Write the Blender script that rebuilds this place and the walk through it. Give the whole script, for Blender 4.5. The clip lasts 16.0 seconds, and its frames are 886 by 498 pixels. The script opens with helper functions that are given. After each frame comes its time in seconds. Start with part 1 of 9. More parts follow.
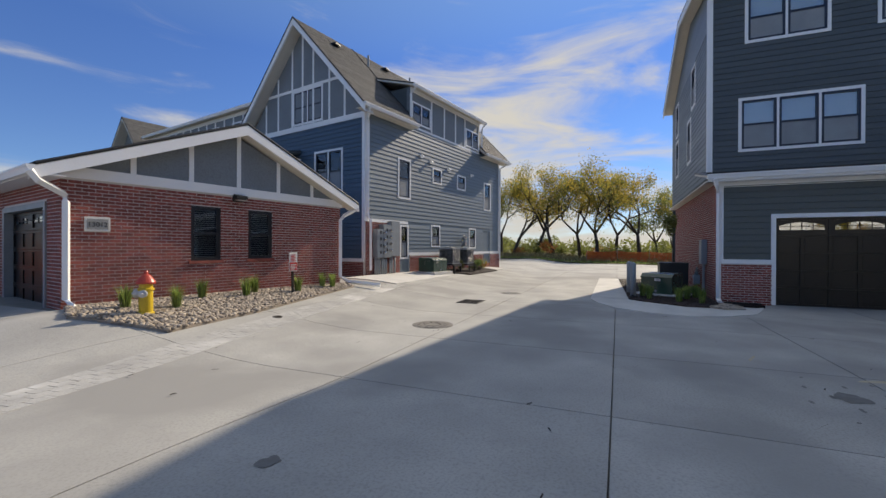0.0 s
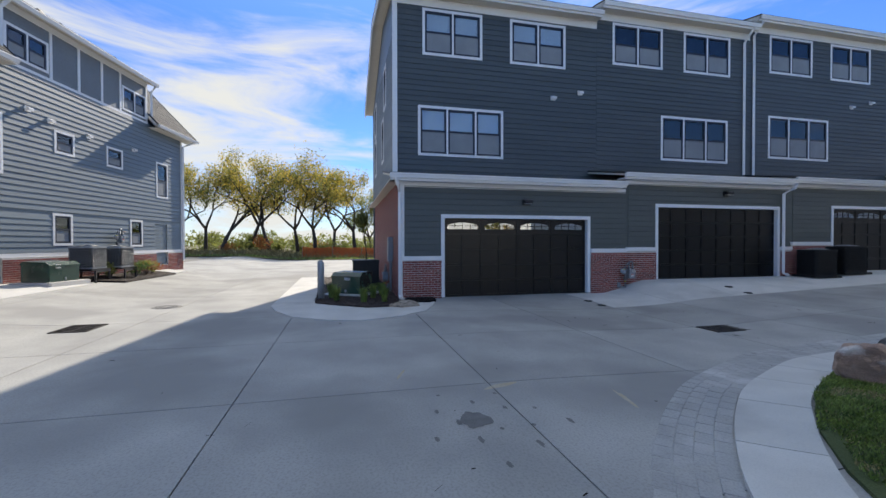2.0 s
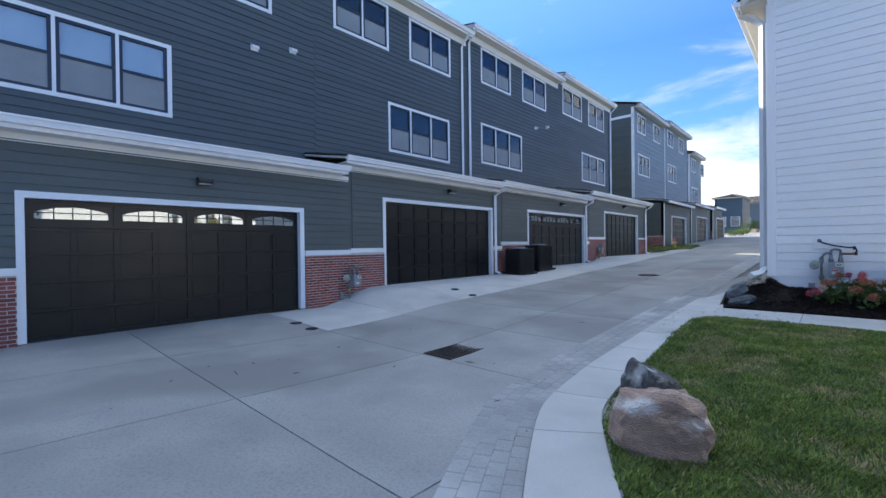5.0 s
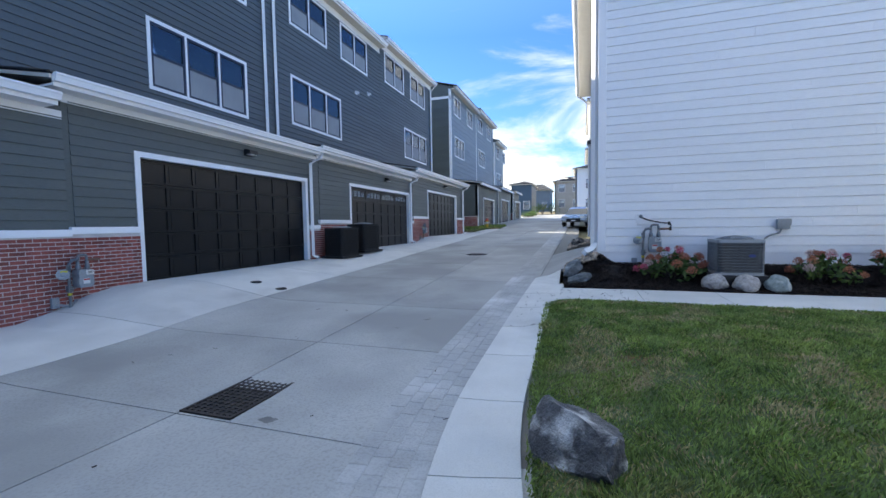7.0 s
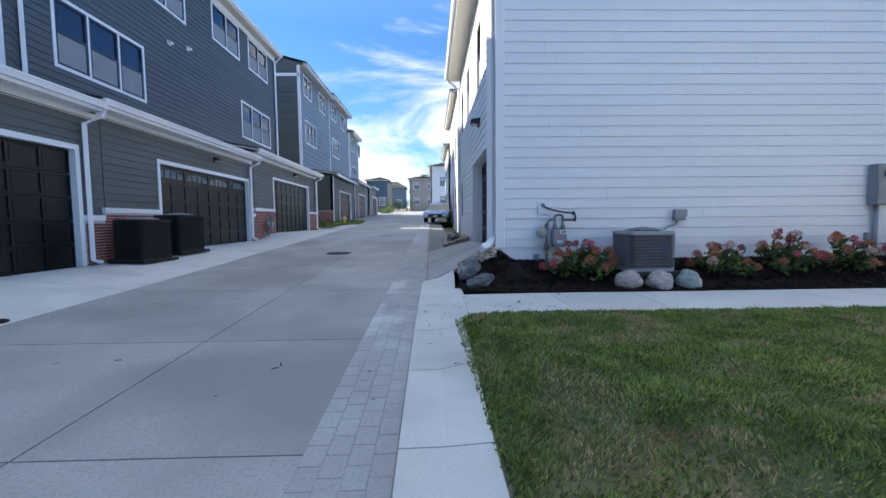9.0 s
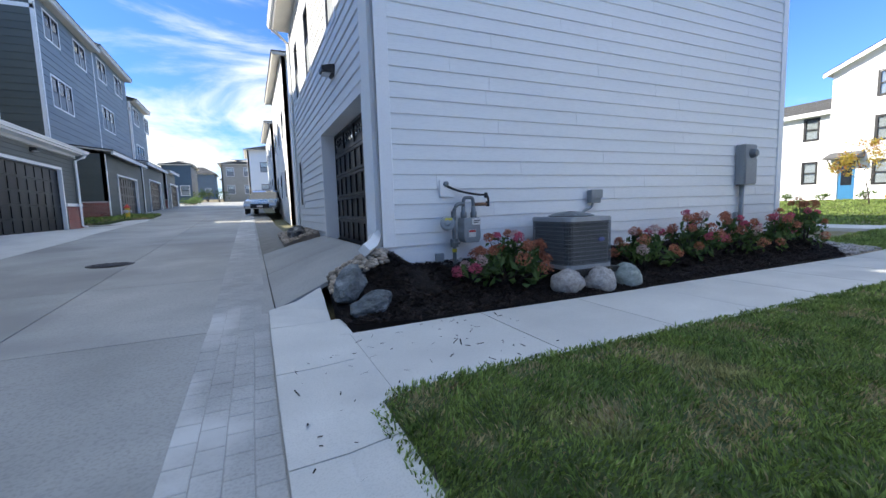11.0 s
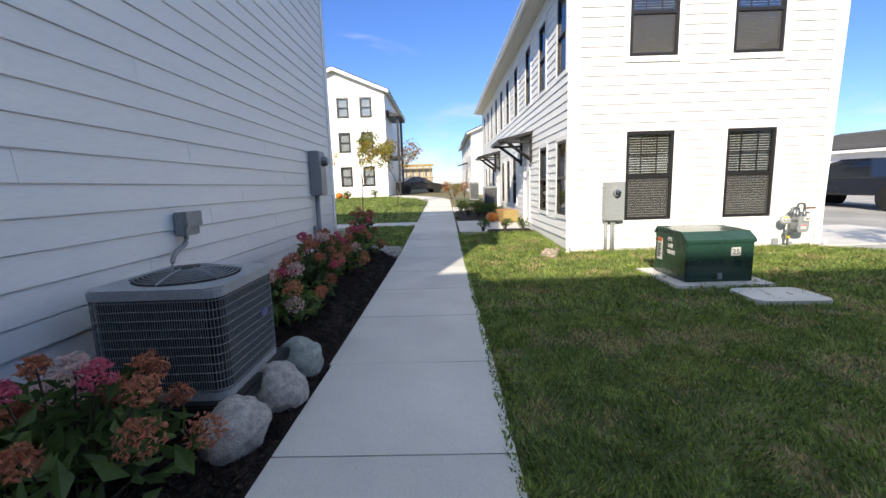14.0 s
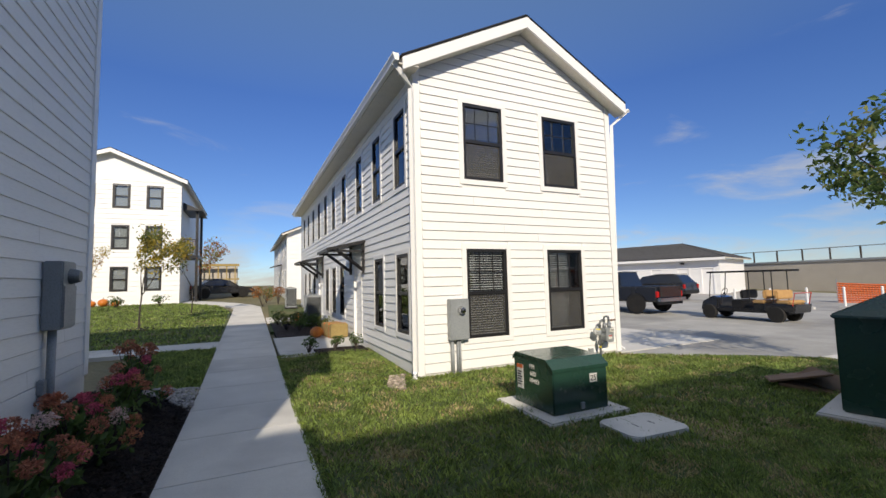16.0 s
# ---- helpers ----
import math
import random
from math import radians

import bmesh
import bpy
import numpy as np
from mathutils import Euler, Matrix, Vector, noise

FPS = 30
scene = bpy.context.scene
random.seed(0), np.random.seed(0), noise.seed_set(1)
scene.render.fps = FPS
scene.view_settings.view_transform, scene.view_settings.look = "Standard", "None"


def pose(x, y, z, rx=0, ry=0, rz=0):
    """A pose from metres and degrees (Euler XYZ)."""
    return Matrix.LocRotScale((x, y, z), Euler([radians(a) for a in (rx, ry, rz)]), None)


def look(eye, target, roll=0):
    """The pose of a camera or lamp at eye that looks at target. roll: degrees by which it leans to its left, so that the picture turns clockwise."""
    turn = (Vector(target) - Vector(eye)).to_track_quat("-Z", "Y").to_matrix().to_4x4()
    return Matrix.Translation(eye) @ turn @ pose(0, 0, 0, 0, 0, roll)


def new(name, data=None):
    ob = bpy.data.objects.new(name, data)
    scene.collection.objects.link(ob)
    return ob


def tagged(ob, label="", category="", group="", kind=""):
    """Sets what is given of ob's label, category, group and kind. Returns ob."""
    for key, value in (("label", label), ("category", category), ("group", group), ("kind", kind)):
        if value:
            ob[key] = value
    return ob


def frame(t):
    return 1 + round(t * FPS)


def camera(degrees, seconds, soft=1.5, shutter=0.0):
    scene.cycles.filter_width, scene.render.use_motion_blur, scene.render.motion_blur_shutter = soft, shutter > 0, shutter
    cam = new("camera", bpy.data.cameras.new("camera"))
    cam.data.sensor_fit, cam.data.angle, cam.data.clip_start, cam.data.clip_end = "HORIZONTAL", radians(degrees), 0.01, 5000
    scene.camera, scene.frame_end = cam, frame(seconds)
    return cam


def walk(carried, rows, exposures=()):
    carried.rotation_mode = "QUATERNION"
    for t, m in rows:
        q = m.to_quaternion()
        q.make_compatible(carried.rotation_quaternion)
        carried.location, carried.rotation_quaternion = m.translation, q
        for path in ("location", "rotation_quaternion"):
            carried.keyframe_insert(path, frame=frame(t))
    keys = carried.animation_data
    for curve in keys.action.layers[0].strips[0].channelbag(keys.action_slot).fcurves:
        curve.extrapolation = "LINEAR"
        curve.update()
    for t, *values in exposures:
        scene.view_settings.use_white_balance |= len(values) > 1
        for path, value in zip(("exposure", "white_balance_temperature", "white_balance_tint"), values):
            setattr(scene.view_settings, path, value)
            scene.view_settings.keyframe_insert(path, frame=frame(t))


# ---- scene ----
cam = camera(93.5, 16.0)
PATH = [
    (0, (14.218, -6.451, 1.447), (12.374, -7.225, 1.442), 0.2),
    (0.5, (13.812, -6.261, 1.509), (11.855, -6.672, 1.505), 0.4),
    (1, (13.302, -6.03, 1.52), (11.304, -6.105, 1.51), 0.2),
    (1.5, (12.787, -5.743, 1.495), (10.799, -5.52, 1.478), 0.1),
    (2, (12.323, -5.426, 1.535), (10.379, -4.959, 1.508), -0.1),
    (2.5, (11.855, -4.968, 1.534), (9.967, -4.308, 1.501), -0.1),
    (3, (11.441, -4.72, 1.536), (9.628, -3.876, 1.506), -0.4),
    (3.5, (11.047, -4.221, 1.49), (9.317, -3.217, 1.467), -0.5),
    (4, (10.616, -3.782, 1.471), (8.992, -2.616, 1.453), -0.7),
    (4.2, (10.405, -3.57, 1.465), (8.827, -2.341, 1.458), -0.6),
    (6.3, (8.865, -1.588, 1.355), (7.959, 0.193, 1.261), -1.2),
    (6.5, (8.711, -1.403, 1.344), (7.885, 0.416, 1.247), -1.2),
    (7, (8.409, -0.896, 1.328), (7.778, 0.998, 1.213), -0.9),
    (7.5, (8.143, -0.396, 1.306), (7.704, 1.552, 1.183), -0.9),
    (8, (7.915, 0.162, 1.278), (7.655, 2.14, 1.143), -0.8),
    (8.2, (7.857, 0.358, 1.261), (7.665, 2.344, 1.127), -0.7),
    (10.5, (7.282, 3.195, 1.112), (7.862, 5.102, 0.946), -1.5),
    (11, (7.321, 3.817, 1.167), (8.149, 5.626, 0.964), -1.8),
    (11.5, (7.383, 4.417, 1.237), (8.486, 6.07, 1.011), -2.0),
    (12, (7.478, 4.962, 1.289), (8.856, 6.39, 1.04), -2.3),
    (12.5, (7.656, 5.482, 1.333), (9.299, 6.591, 1.067), -2.0),
    (13, (7.889, 5.928, 1.404), (9.735, 6.645, 1.123), -2.0),
    (13.5, (8.235, 6.253, 1.441), (10.185, 6.59, 1.148), -1.9),
    (14, (8.578, 6.455, 1.482), (10.555, 6.462, 1.184), -1.8),
    (14.5, (8.998, 6.578, 1.523), (10.965, 6.334, 1.256), -1.0),
    (15, (9.394, 6.574, 1.559), (11.327, 6.08, 1.419), -0.1),
    (15.5, (9.68, 6.635, 1.696), (11.546, 5.916, 1.717), -0.4),
    (16, (9.798, 6.69, 1.8), (11.603, 5.842, 1.954), -1.4),
]
walk(cam, [(t, look(eye, target, roll)) for t, eye, target, roll in PATH], [(0, 0.42, 7400, 9), (1.5, 0.72, 7000, 8), (3.5, 1.1, 6500, 6), (6.5, 1.6, 6500, 6), (8.2, 1.52, 6500, 6), (10.5, 1.45, 6500, 6), (12.5, 1.42, 6500, 6), (13.5, 1.12, 6900, 8), (14.5, 0.9, 7200, 9), (15.2, 0.55, 7250, 9), (16, 0.25, 7100, 9)])
# ---- world, sun ----
SUN = Vector((-1.525, 0.48, 1.0)).normalized()
sun_data = bpy.data.lights.new("sun", "SUN")
sun_data.energy, sun_data.angle, sun_data.color = 3.75, radians(0.55), (1.0, 0.91, 0.79)
sun = new("sun", sun_data)
sun.matrix_basis = look(SUN * 60, (0, 0, 0))

world = bpy.data.worlds.new("sky")
scene.world = world
world.use_nodes = True
wt = world.node_tree
wt.nodes.clear()
w_out = wt.nodes.new("ShaderNodeOutputWorld")
w_bg = wt.nodes.new("ShaderNodeBackground")
w_sky = wt.nodes.new("ShaderNodeTexSky")
w_sky.sky_type = "NISHITA"
w_sky.sun_disc = False
w_sky.sun_elevation = math.asin(SUN.z)
w_sky.sun_rotation = math.atan2(SUN.x, SUN.y)
w_sky.air_density, w_sky.dust_density, w_sky.ozone_density = 0.8, 0.0, 3.5
w_bg.inputs["Strength"].default_value = 0.15
# thin clouds, stretched level, thicker towards the horizon
w_co = wt.nodes.new("ShaderNodeTexCoord")
w_map = wt.nodes.new("ShaderNodeMapping")
w_map.inputs["Scale"].default_value = (1.3, 1.3, 5.0)
w_map.inputs["Location"].default_value = (0.35, 0.1, 0.2)
w_noise = wt.nodes.new("ShaderNodeTexNoise")
w_noise.inputs["Scale"].default_value = 1.9
w_noise.inputs["Detail"].default_value = 8
w_noise.inputs["Roughness"].default_value = 0.58
w_noise.inputs["Distortion"].default_value = 0.6
w_sep = wt.nodes.new("ShaderNodeSeparateXYZ")
w_low = wt.nodes.new("ShaderNodeMapRange")
w_low.inputs["From Min"].default_value, w_low.inputs["From Max"].default_value = 0.02, 0.5
w_low.inputs["To Min"].default_value, w_low.inputs["To Max"].default_value = 0.17, -0.03
w_west = wt.nodes.new("ShaderNodeMapRange")
w_west.inputs["From Min"].default_value, w_west.inputs["From Max"].default_value = -0.9, 0.8
w_west.inputs["To Min"].default_value, w_west.inputs["To Max"].default_value = 0.04, -0.12
w_north = wt.nodes.new("ShaderNodeMapRange")
w_north.inputs["From Min"].default_value, w_north.inputs["From Max"].default_value = 0.72, 1.0
w_north.inputs["To Min"].default_value, w_north.inputs["To Max"].default_value = 0.0, 0.12
w_add = wt.nodes.new("ShaderNodeMath")
w_add4 = wt.nodes.new("ShaderNodeMath")
w_add2 = wt.nodes.new("ShaderNodeMath")
w_ramp = wt.nodes.new("ShaderNodeMapRange")
w_ramp.interpolation_type = "SMOOTHSTEP"
w_ramp.inputs["From Min"].default_value, w_ramp.inputs["From Max"].default_value = 0.52, 0.8
w_mix = wt.nodes.new("ShaderNodeMix")
w_mix.data_type = "RGBA"
w_mix.inputs["B"].default_value = (3.1, 3.15, 3.2, 1)
L = wt.links.new
# deeper blue low down; overhead, out of view, added cloud and gain lift shade
w_deep = wt.nodes.new("ShaderNodeValToRGB")
ramp_stops = w_deep.color_ramp.elements
ramp_stops[0].position, ramp_stops[0].color = 0.0, (0.40, 0.47, 0.58, 1)
ramp_stops[1].position, ramp_stops[1].color = 0.75, (1.22, 1.22, 1.14, 1)
mid_stop = ramp_stops.new(0.40)
mid_stop.color = (0.36, 0.52, 0.82, 1)
w_mul = wt.nodes.new("ShaderNodeMix")
w_mul.data_type, w_mul.blend_type = "RGBA", "MULTIPLY"
w_mul.inputs["Factor"].default_value = 1.0
w_high = wt.nodes.new("ShaderNodeMapRange")
w_high.inputs["From Min"].default_value, w_high.inputs["From Max"].default_value = 0.56, 0.85
w_high.inputs["To Min"].default_value, w_high.inputs["To Max"].default_value = 0.0, 0.25
w_add3 = wt.nodes.new("ShaderNodeMath")
L(w_co.outputs["Generated"], w_map.inputs["Vector"])
L(w_map.outputs["Vector"], w_noise.inputs["Vector"])
L(w_co.outputs["Generated"], w_sep.inputs["Vector"])
L(w_sep.outputs["Z"], w_low.inputs["Value"])
L(w_sep.outputs["X"], w_west.inputs["Value"])
L(w_noise.outputs["Fac"], w_add.inputs[0])
L(w_low.outputs["Result"], w_add.inputs[1])
L(w_add.outputs[0], w_add2.inputs[0])
L(w_west.outputs["Result"], w_add2.inputs[1])
L(w_sep.outputs["Z"], w_high.inputs["Value"])
L(w_sep.outputs["Z"], w_deep.inputs["Fac"])
L(w_add2.outputs[0], w_add3.inputs[0])
L(w_high.outputs["Result"], w_add3.inputs[1])
L(w_sep.outputs["Y"], w_north.inputs["Value"])
L(w_add3.outputs[0], w_add4.inputs[0])
L(w_north.outputs["Result"], w_add4.inputs[1])
L(w_add4.outputs[0], w_ramp.inputs["Value"])
L(w_ramp.outputs["Result"], w_mix.inputs["Factor"])
L(w_sky.outputs["Color"], w_mul.inputs["A"])
L(w_deep.outputs["Color"], w_mul.inputs["B"])
L(w_mul.outputs["Result"], w_mix.inputs["A"])
# extra gain overhead, added above the view to brighten shaded surfaces
w_fill = wt.nodes.new("ShaderNodeMapRange")
w_fill.inputs["From Min"].default_value, w_fill.inputs["From Max"].default_value = 0.56, 0.85
w_fill.inputs["To Min"].default_value, w_fill.inputs["To Max"].default_value = 1.0, 1.15
w_scale = wt.nodes.new("ShaderNodeVectorMath")
w_scale.operation = "SCALE"
L(w_sep.outputs["Z"], w_fill.inputs["Value"])
L(w_mix.outputs["Result"], w_scale.inputs[0])
L(w_fill.outputs["Result"], w_scale.inputs["Scale"])
L(w_scale.outputs["Vector"], w_bg.inputs["Color"])
L(w_bg.outputs["Background"], w_out.inputs["Surface"])


# ---- materials ----
def surface(name, c1, c2=None, rough=0.6, scale=3.0, fine=60.0, bump=0.1, metal=0.0, spec=0.5, rand=0.0, stretch=(1, 1, 1), stain=None, stain_at=0.6, dist=0.01, coat=0.0, speck=0.55):
    """A noise-varied surface in world size: a coarse and a fine mottling, relief, and an optional stain colour."""
    m = bpy.data.materials.new(name)
    m.use_nodes = True
    nt = m.node_tree
    b = nt.nodes["Principled BSDF"]
    c2 = c2 or tuple(v * 0.8 for v in c1)
    geo = nt.nodes.new("ShaderNodeNewGeometry")
    mp = nt.nodes.new("ShaderNodeMapping")
    mp.inputs["Scale"].default_value = stretch
    nt.links.new(geo.outputs["Position"], mp.inputs["Vector"])

    def tex(s, detail):
        n = nt.nodes.new("ShaderNodeTexNoise")
        n.inputs["Scale"].default_value, n.inputs["Detail"].default_value = s, detail
        nt.links.new(mp.outputs["Vector"], n.inputs["Vector"])
        return n

    def ramp(src, a, z):
        r = nt.nodes.new("ShaderNodeMapRange")
        r.inputs["From Min"].default_value, r.inputs["From Max"].default_value = a, z
        nt.links.new(src, r.inputs["Value"])
        return r.outputs["Result"]

    def mix(fac, a, z):
        x = nt.nodes.new("ShaderNodeMix")
        x.data_type = "RGBA"
        for key, v in (("A", a), ("B", z)):
            if isinstance(v, tuple):
                x.inputs[key].default_value = (*v, 1)
            else:
                nt.links.new(v, x.inputs[key])
        nt.links.new(fac, x.inputs["Factor"])
        return x.outputs["Result"]

    coarse, grain = tex(scale, 4), tex(fine, 3)
    col = mix(ramp(coarse.outputs["Fac"], 0.3, 0.7), c1, c2)
    col = mix(ramp(grain.outputs["Fac"], 0.45, 1.1), col, tuple(v * speck for v in c2))
    if stain:
        st = tex(scale * 0.37, 6)
        col = mix(ramp(st.outputs["Fac"], stain_at, stain_at + 0.13), col, stain)
    if rand:
        info = nt.nodes.new("ShaderNodeObjectInfo")
        isl = nt.nodes.new("ShaderNodeMath")
        isl.operation = "ADD"
        nt.links.new(info.outputs["Random"], isl.inputs[0])
        nt.links.new(geo.outputs["Random Per Island"], isl.inputs[1])
        fr = nt.nodes.new("ShaderNodeMath")
        fr.operation = "FRACT"
        nt.links.new(isl.outputs[0], fr.inputs[0])
        hv = nt.nodes.new("ShaderNodeHueSaturation")
        v = nt.nodes.new("ShaderNodeMapRange")
        v.inputs["To Min"].default_value, v.inputs["To Max"].default_value = 1 - rand, 1 + rand
        nt.links.new(fr.outputs[0], v.inputs["Value"])
        nt.links.new(v.outputs["Result"], hv.inputs["Value"])
        nt.links.new(col, hv.inputs["Color"])
        col = hv.outputs["Color"]
    nt.links.new(col, b.inputs["Base Color"])
    b.inputs["Metallic"].default_value = metal
    b.inputs["Specular IOR Level"].default_value = spec
    b.inputs["Coat Weight"].default_value = coat
    rr = nt.nodes.new("ShaderNodeMapRange")
    rr.inputs["To Min"].default_value, rr.inputs["To Max"].default_value = max(rough - 0.1, 0.03), min(rough + 0.1, 1)
    nt.links.new(coarse.outputs["Fac"], rr.inputs["Value"])
    nt.links.new(rr.outputs["Result"], b.inputs["Roughness"])
    if bump:
        bp = nt.nodes.new("ShaderNodeBump")
        bp.inputs["Strength"].default_value, bp.inputs["Distance"].default_value = bump, dist
        nt.links.new(grain.outputs["Fac"], bp.inputs["Height"])
        nt.links.new(bp.outputs["Normal"], b.inputs["Normal"])
    return m


def leafy(name, c1, c2, rand=0.35, through_=0.45, stain=None, scale=2.0):
    """A thin leaf: a varied surface that also lets light through."""
    m = surface(name, c1, c2, 0.6, scale, 20, 0.0, rand=rand, stain=stain, stain_at=0.6)
    nt = m.node_tree
    b = nt.nodes["Principled BSDF"]
    out = next(n for n in nt.nodes if n.type == "OUTPUT_MATERIAL")
    tr = nt.nodes.new("ShaderNodeBsdfTranslucent")
    nt.links.new(b.inputs["Base Color"].links[0].from_socket, tr.inputs["Color"])
    mx = nt.nodes.new("ShaderNodeMixShader")
    mx.inputs["Fac"].default_value = through_
    nt.links.new(b.outputs["BSDF"], mx.inputs[1])
    nt.links.new(tr.outputs["BSDF"], mx.inputs[2])
    nt.links.new(mx.outputs["Shader"], out.inputs["Surface"])
    return m


def glass_pane(name, tint, mirror=0.16):
    """Window glass: mostly clear, with a sharp reflection that grows at a grazing angle."""
    m = bpy.data.materials.new(name)
    m.use_nodes = True
    nt = m.node_tree
    nt.nodes.clear()
    out = nt.nodes.new("ShaderNodeOutputMaterial")
    clear = nt.nodes.new("ShaderNodeBsdfTransparent")
    clear.inputs["Color"].default_value = (*tint, 1)
    shine = nt.nodes.new("ShaderNodeBsdfGlossy")
    shine.inputs["Roughness"].default_value = 0.02
    shine.inputs["Color"].default_value = (0.9, 0.93, 0.95, 1)
    fr = nt.nodes.new("ShaderNodeFresnel")
    fr.inputs["IOR"].default_value = 1.5
    ad = nt.nodes.new("ShaderNodeMath")
    ad.inputs[1].default_value = mirror
    mx = nt.nodes.new("ShaderNodeMixShader")
    nt.links.new(fr.outputs["Fac"], ad.inputs[0])
    nt.links.new(ad.outputs[0], mx.inputs["Fac"])
    nt.links.new(clear.outputs[0], mx.inputs[1])
    nt.links.new(shine.outputs[0], mx.inputs[2])
    nt.links.new(mx.outputs[0], out.inputs["Surface"])
    return m


WHITE = surface("white_trim", (0.86, 0.86, 0.85), (0.83, 0.83, 0.83), 0.5, 1.5, 40, 0.008, speck=0.92)
WHITE_SIDING = surface("white_siding", (0.84, 0.84, 0.83), (0.80, 0.81, 0.81), 0.55, 0.8, 30, 0.03, stretch=(0.4, 0.4, 3), rand=0.012, speck=0.88)
SLATE = surface("slate_siding", (0.082, 0.098, 0.104), (0.070, 0.085, 0.091), 0.55, 0.9, 30, 0.15, stretch=(0.4, 0.4, 3), rand=0.06)
SAGE = surface("sage_siding", (0.098, 0.112, 0.104), (0.086, 0.100, 0.093), 0.55, 0.9, 30, 0.15, stretch=(0.4, 0.4, 3), rand=0.06)
BLUE_GREY = surface("blue_grey_siding", (0.17, 0.215, 0.25), (0.15, 0.19, 0.225), 0.5, 0.9, 30, 0.15, stretch=(0.4, 0.4, 3), rand=0.05)
NAVY = surface("navy_siding", (0.06, 0.105, 0.155), (0.052, 0.09, 0.135), 0.5, 0.9, 30, 0.15, stretch=(0.4, 0.4, 3), rand=0.05)
GREY_PANEL = surface("grey_panel", (0.2, 0.225, 0.245), (0.18, 0.2, 0.22), 0.6, 1.2, 30, 0.05)
DARK_FRAME = surface("black_frame", (0.018, 0.018, 0.02), (0.014, 0.014, 0.016), 0.4, 4, 60, 0.02)
NAVY_FRAME = surface("navy_frame", (0.02, 0.026, 0.045), (0.016, 0.02, 0.036), 0.35, 4, 60, 0.02)
DOOR_DARK = surface("dark_garage_door", (0.010, 0.0095, 0.0095), (0.007, 0.0068, 0.0068), 0.34, 2.0, 50, 0.1, stretch=(1, 1, 0.3), spec=0.35)
DOOR_BROWN = surface("brown_garage_door", (0.014, 0.0128, 0.0122), (0.010, 0.0092, 0.009), 0.34, 2.0, 50, 0.1, stretch=(1, 1, 0.3), spec=0.35)
BRICK = surface("red_brick", (0.31, 0.082, 0.060), (0.19, 0.052, 0.042), 0.85, 6, 90, 0.5, rand=0.28, dist=0.004)
MORTAR = surface("mortar", (0.66, 0.63, 0.59), (0.57, 0.54, 0.51), 0.95, 5, 80, 0.5)
SHINGLE = surface("grey_shingles", (0.115, 0.112, 0.11), (0.085, 0.083, 0.082), 0.9, 4, 70, 0.6, rand=0.15)
ROOF_EDGE = surface("black_drip_edge", (0.012, 0.012, 0.016), (0.01, 0.01, 0.012), 0.45, 3, 60, 0.05)
SOFFIT = surface("cream_soffit", (0.70, 0.66, 0.58), (0.66, 0.62, 0.55), 0.6, 2, 40, 0.05)
CONCRETE = surface("concrete", (0.43, 0.423, 0.40), (0.325, 0.32, 0.306), 0.85, 0.9, 48, 0.2, speck=0.55, rand=0.07, stain=(0.27, 0.265, 0.255), stain_at=0.5, dist=0.004)
WALK = surface("pale_concrete", (0.65, 0.635, 0.60), (0.55, 0.54, 0.515), 0.85, 1.6, 100, 0.15, speck=0.75, rand=0.06, stain=(0.46, 0.45, 0.43), stain_at=0.56, dist=0.004)
PAVER = surface("stamped_paver", (0.45, 0.445, 0.43), (0.35, 0.345, 0.335), 0.8, 2.2, 60, 0.3, rand=0.05, stain=(0.56, 0.555, 0.54), stain_at=0.56, dist=0.004)
JOINT = surface("joint_soil", (0.26, 0.245, 0.22), (0.2, 0.19, 0.17), 0.95, 4, 60, 0.4)
DIRT = surface("field_soil", (0.20, 0.17, 0.10), (0.13, 0.125, 0.055), 0.95, 0.15, 8, 0.6, stain=(0.24, 0.19, 0.11), stain_at=0.5, dist=0.05)
TURF = surface("turf", (0.10, 0.125, 0.04), (0.06, 0.085, 0.028), 0.95, 2.2, 55, 0.8, stain=(0.27, 0.21, 0.11), stain_at=0.55, dist=0.02)
BLADE = leafy("grass_blades", (0.29, 0.37, 0.09), (0.14, 0.21, 0.052), 0.6, 0.45, (0.34, 0.32, 0.13), 3.2)
MULCH = surface("dark_mulch", (0.046, 0.032, 0.028), (0.014, 0.0105, 0.010), 0.7, 8, 90, 0.9, spec=0.2, rand=0.9, dist=0.02)
METAL_GREY = surface("grey_utility_metal", (0.29, 0.315, 0.33), (0.25, 0.272, 0.285), 0.45, 3, 60, 0.05, spec=0.5)
GALV = surface("galvanised_pipe", (0.2, 0.22, 0.235), (0.15, 0.165, 0.175), 0.42, 8, 70, 0.1, metal=0.6)
AC_DARK = surface("dark_grey_louvre", (0.19, 0.205, 0.22), (0.165, 0.178, 0.19), 0.42, 4, 60, 0.05)
AC_LID = surface("grey_lid", (0.34, 0.36, 0.38), (0.29, 0.31, 0.33), 0.4, 4, 60, 0.05)
AC_CORE = surface("dark_coil", (0.018, 0.019, 0.02), (0.012, 0.012, 0.013), 0.7, 9, 90, 0.3)
GREEN_BOX = surface("dark_green_enamel", (0.020, 0.062, 0.045), (0.017, 0.052, 0.038), 0.26, 3, 50, 0.03, coat=0.3)
PLASTIC_BLACK = surface("black_plastic", (0.012, 0.012, 0.013), (0.009, 0.009, 0.01), 0.5, 6, 60, 0.05)
RUBBER = surface("tyre_rubber", (0.014, 0.014, 0.014), (0.02, 0.019, 0.018), 0.85, 9, 90, 0.3)
CHROME = surface("bright_metal", (0.62, 0.62, 0.63), (0.55, 0.55, 0.56), 0.2, 4, 60, 0.02, metal=1.0)
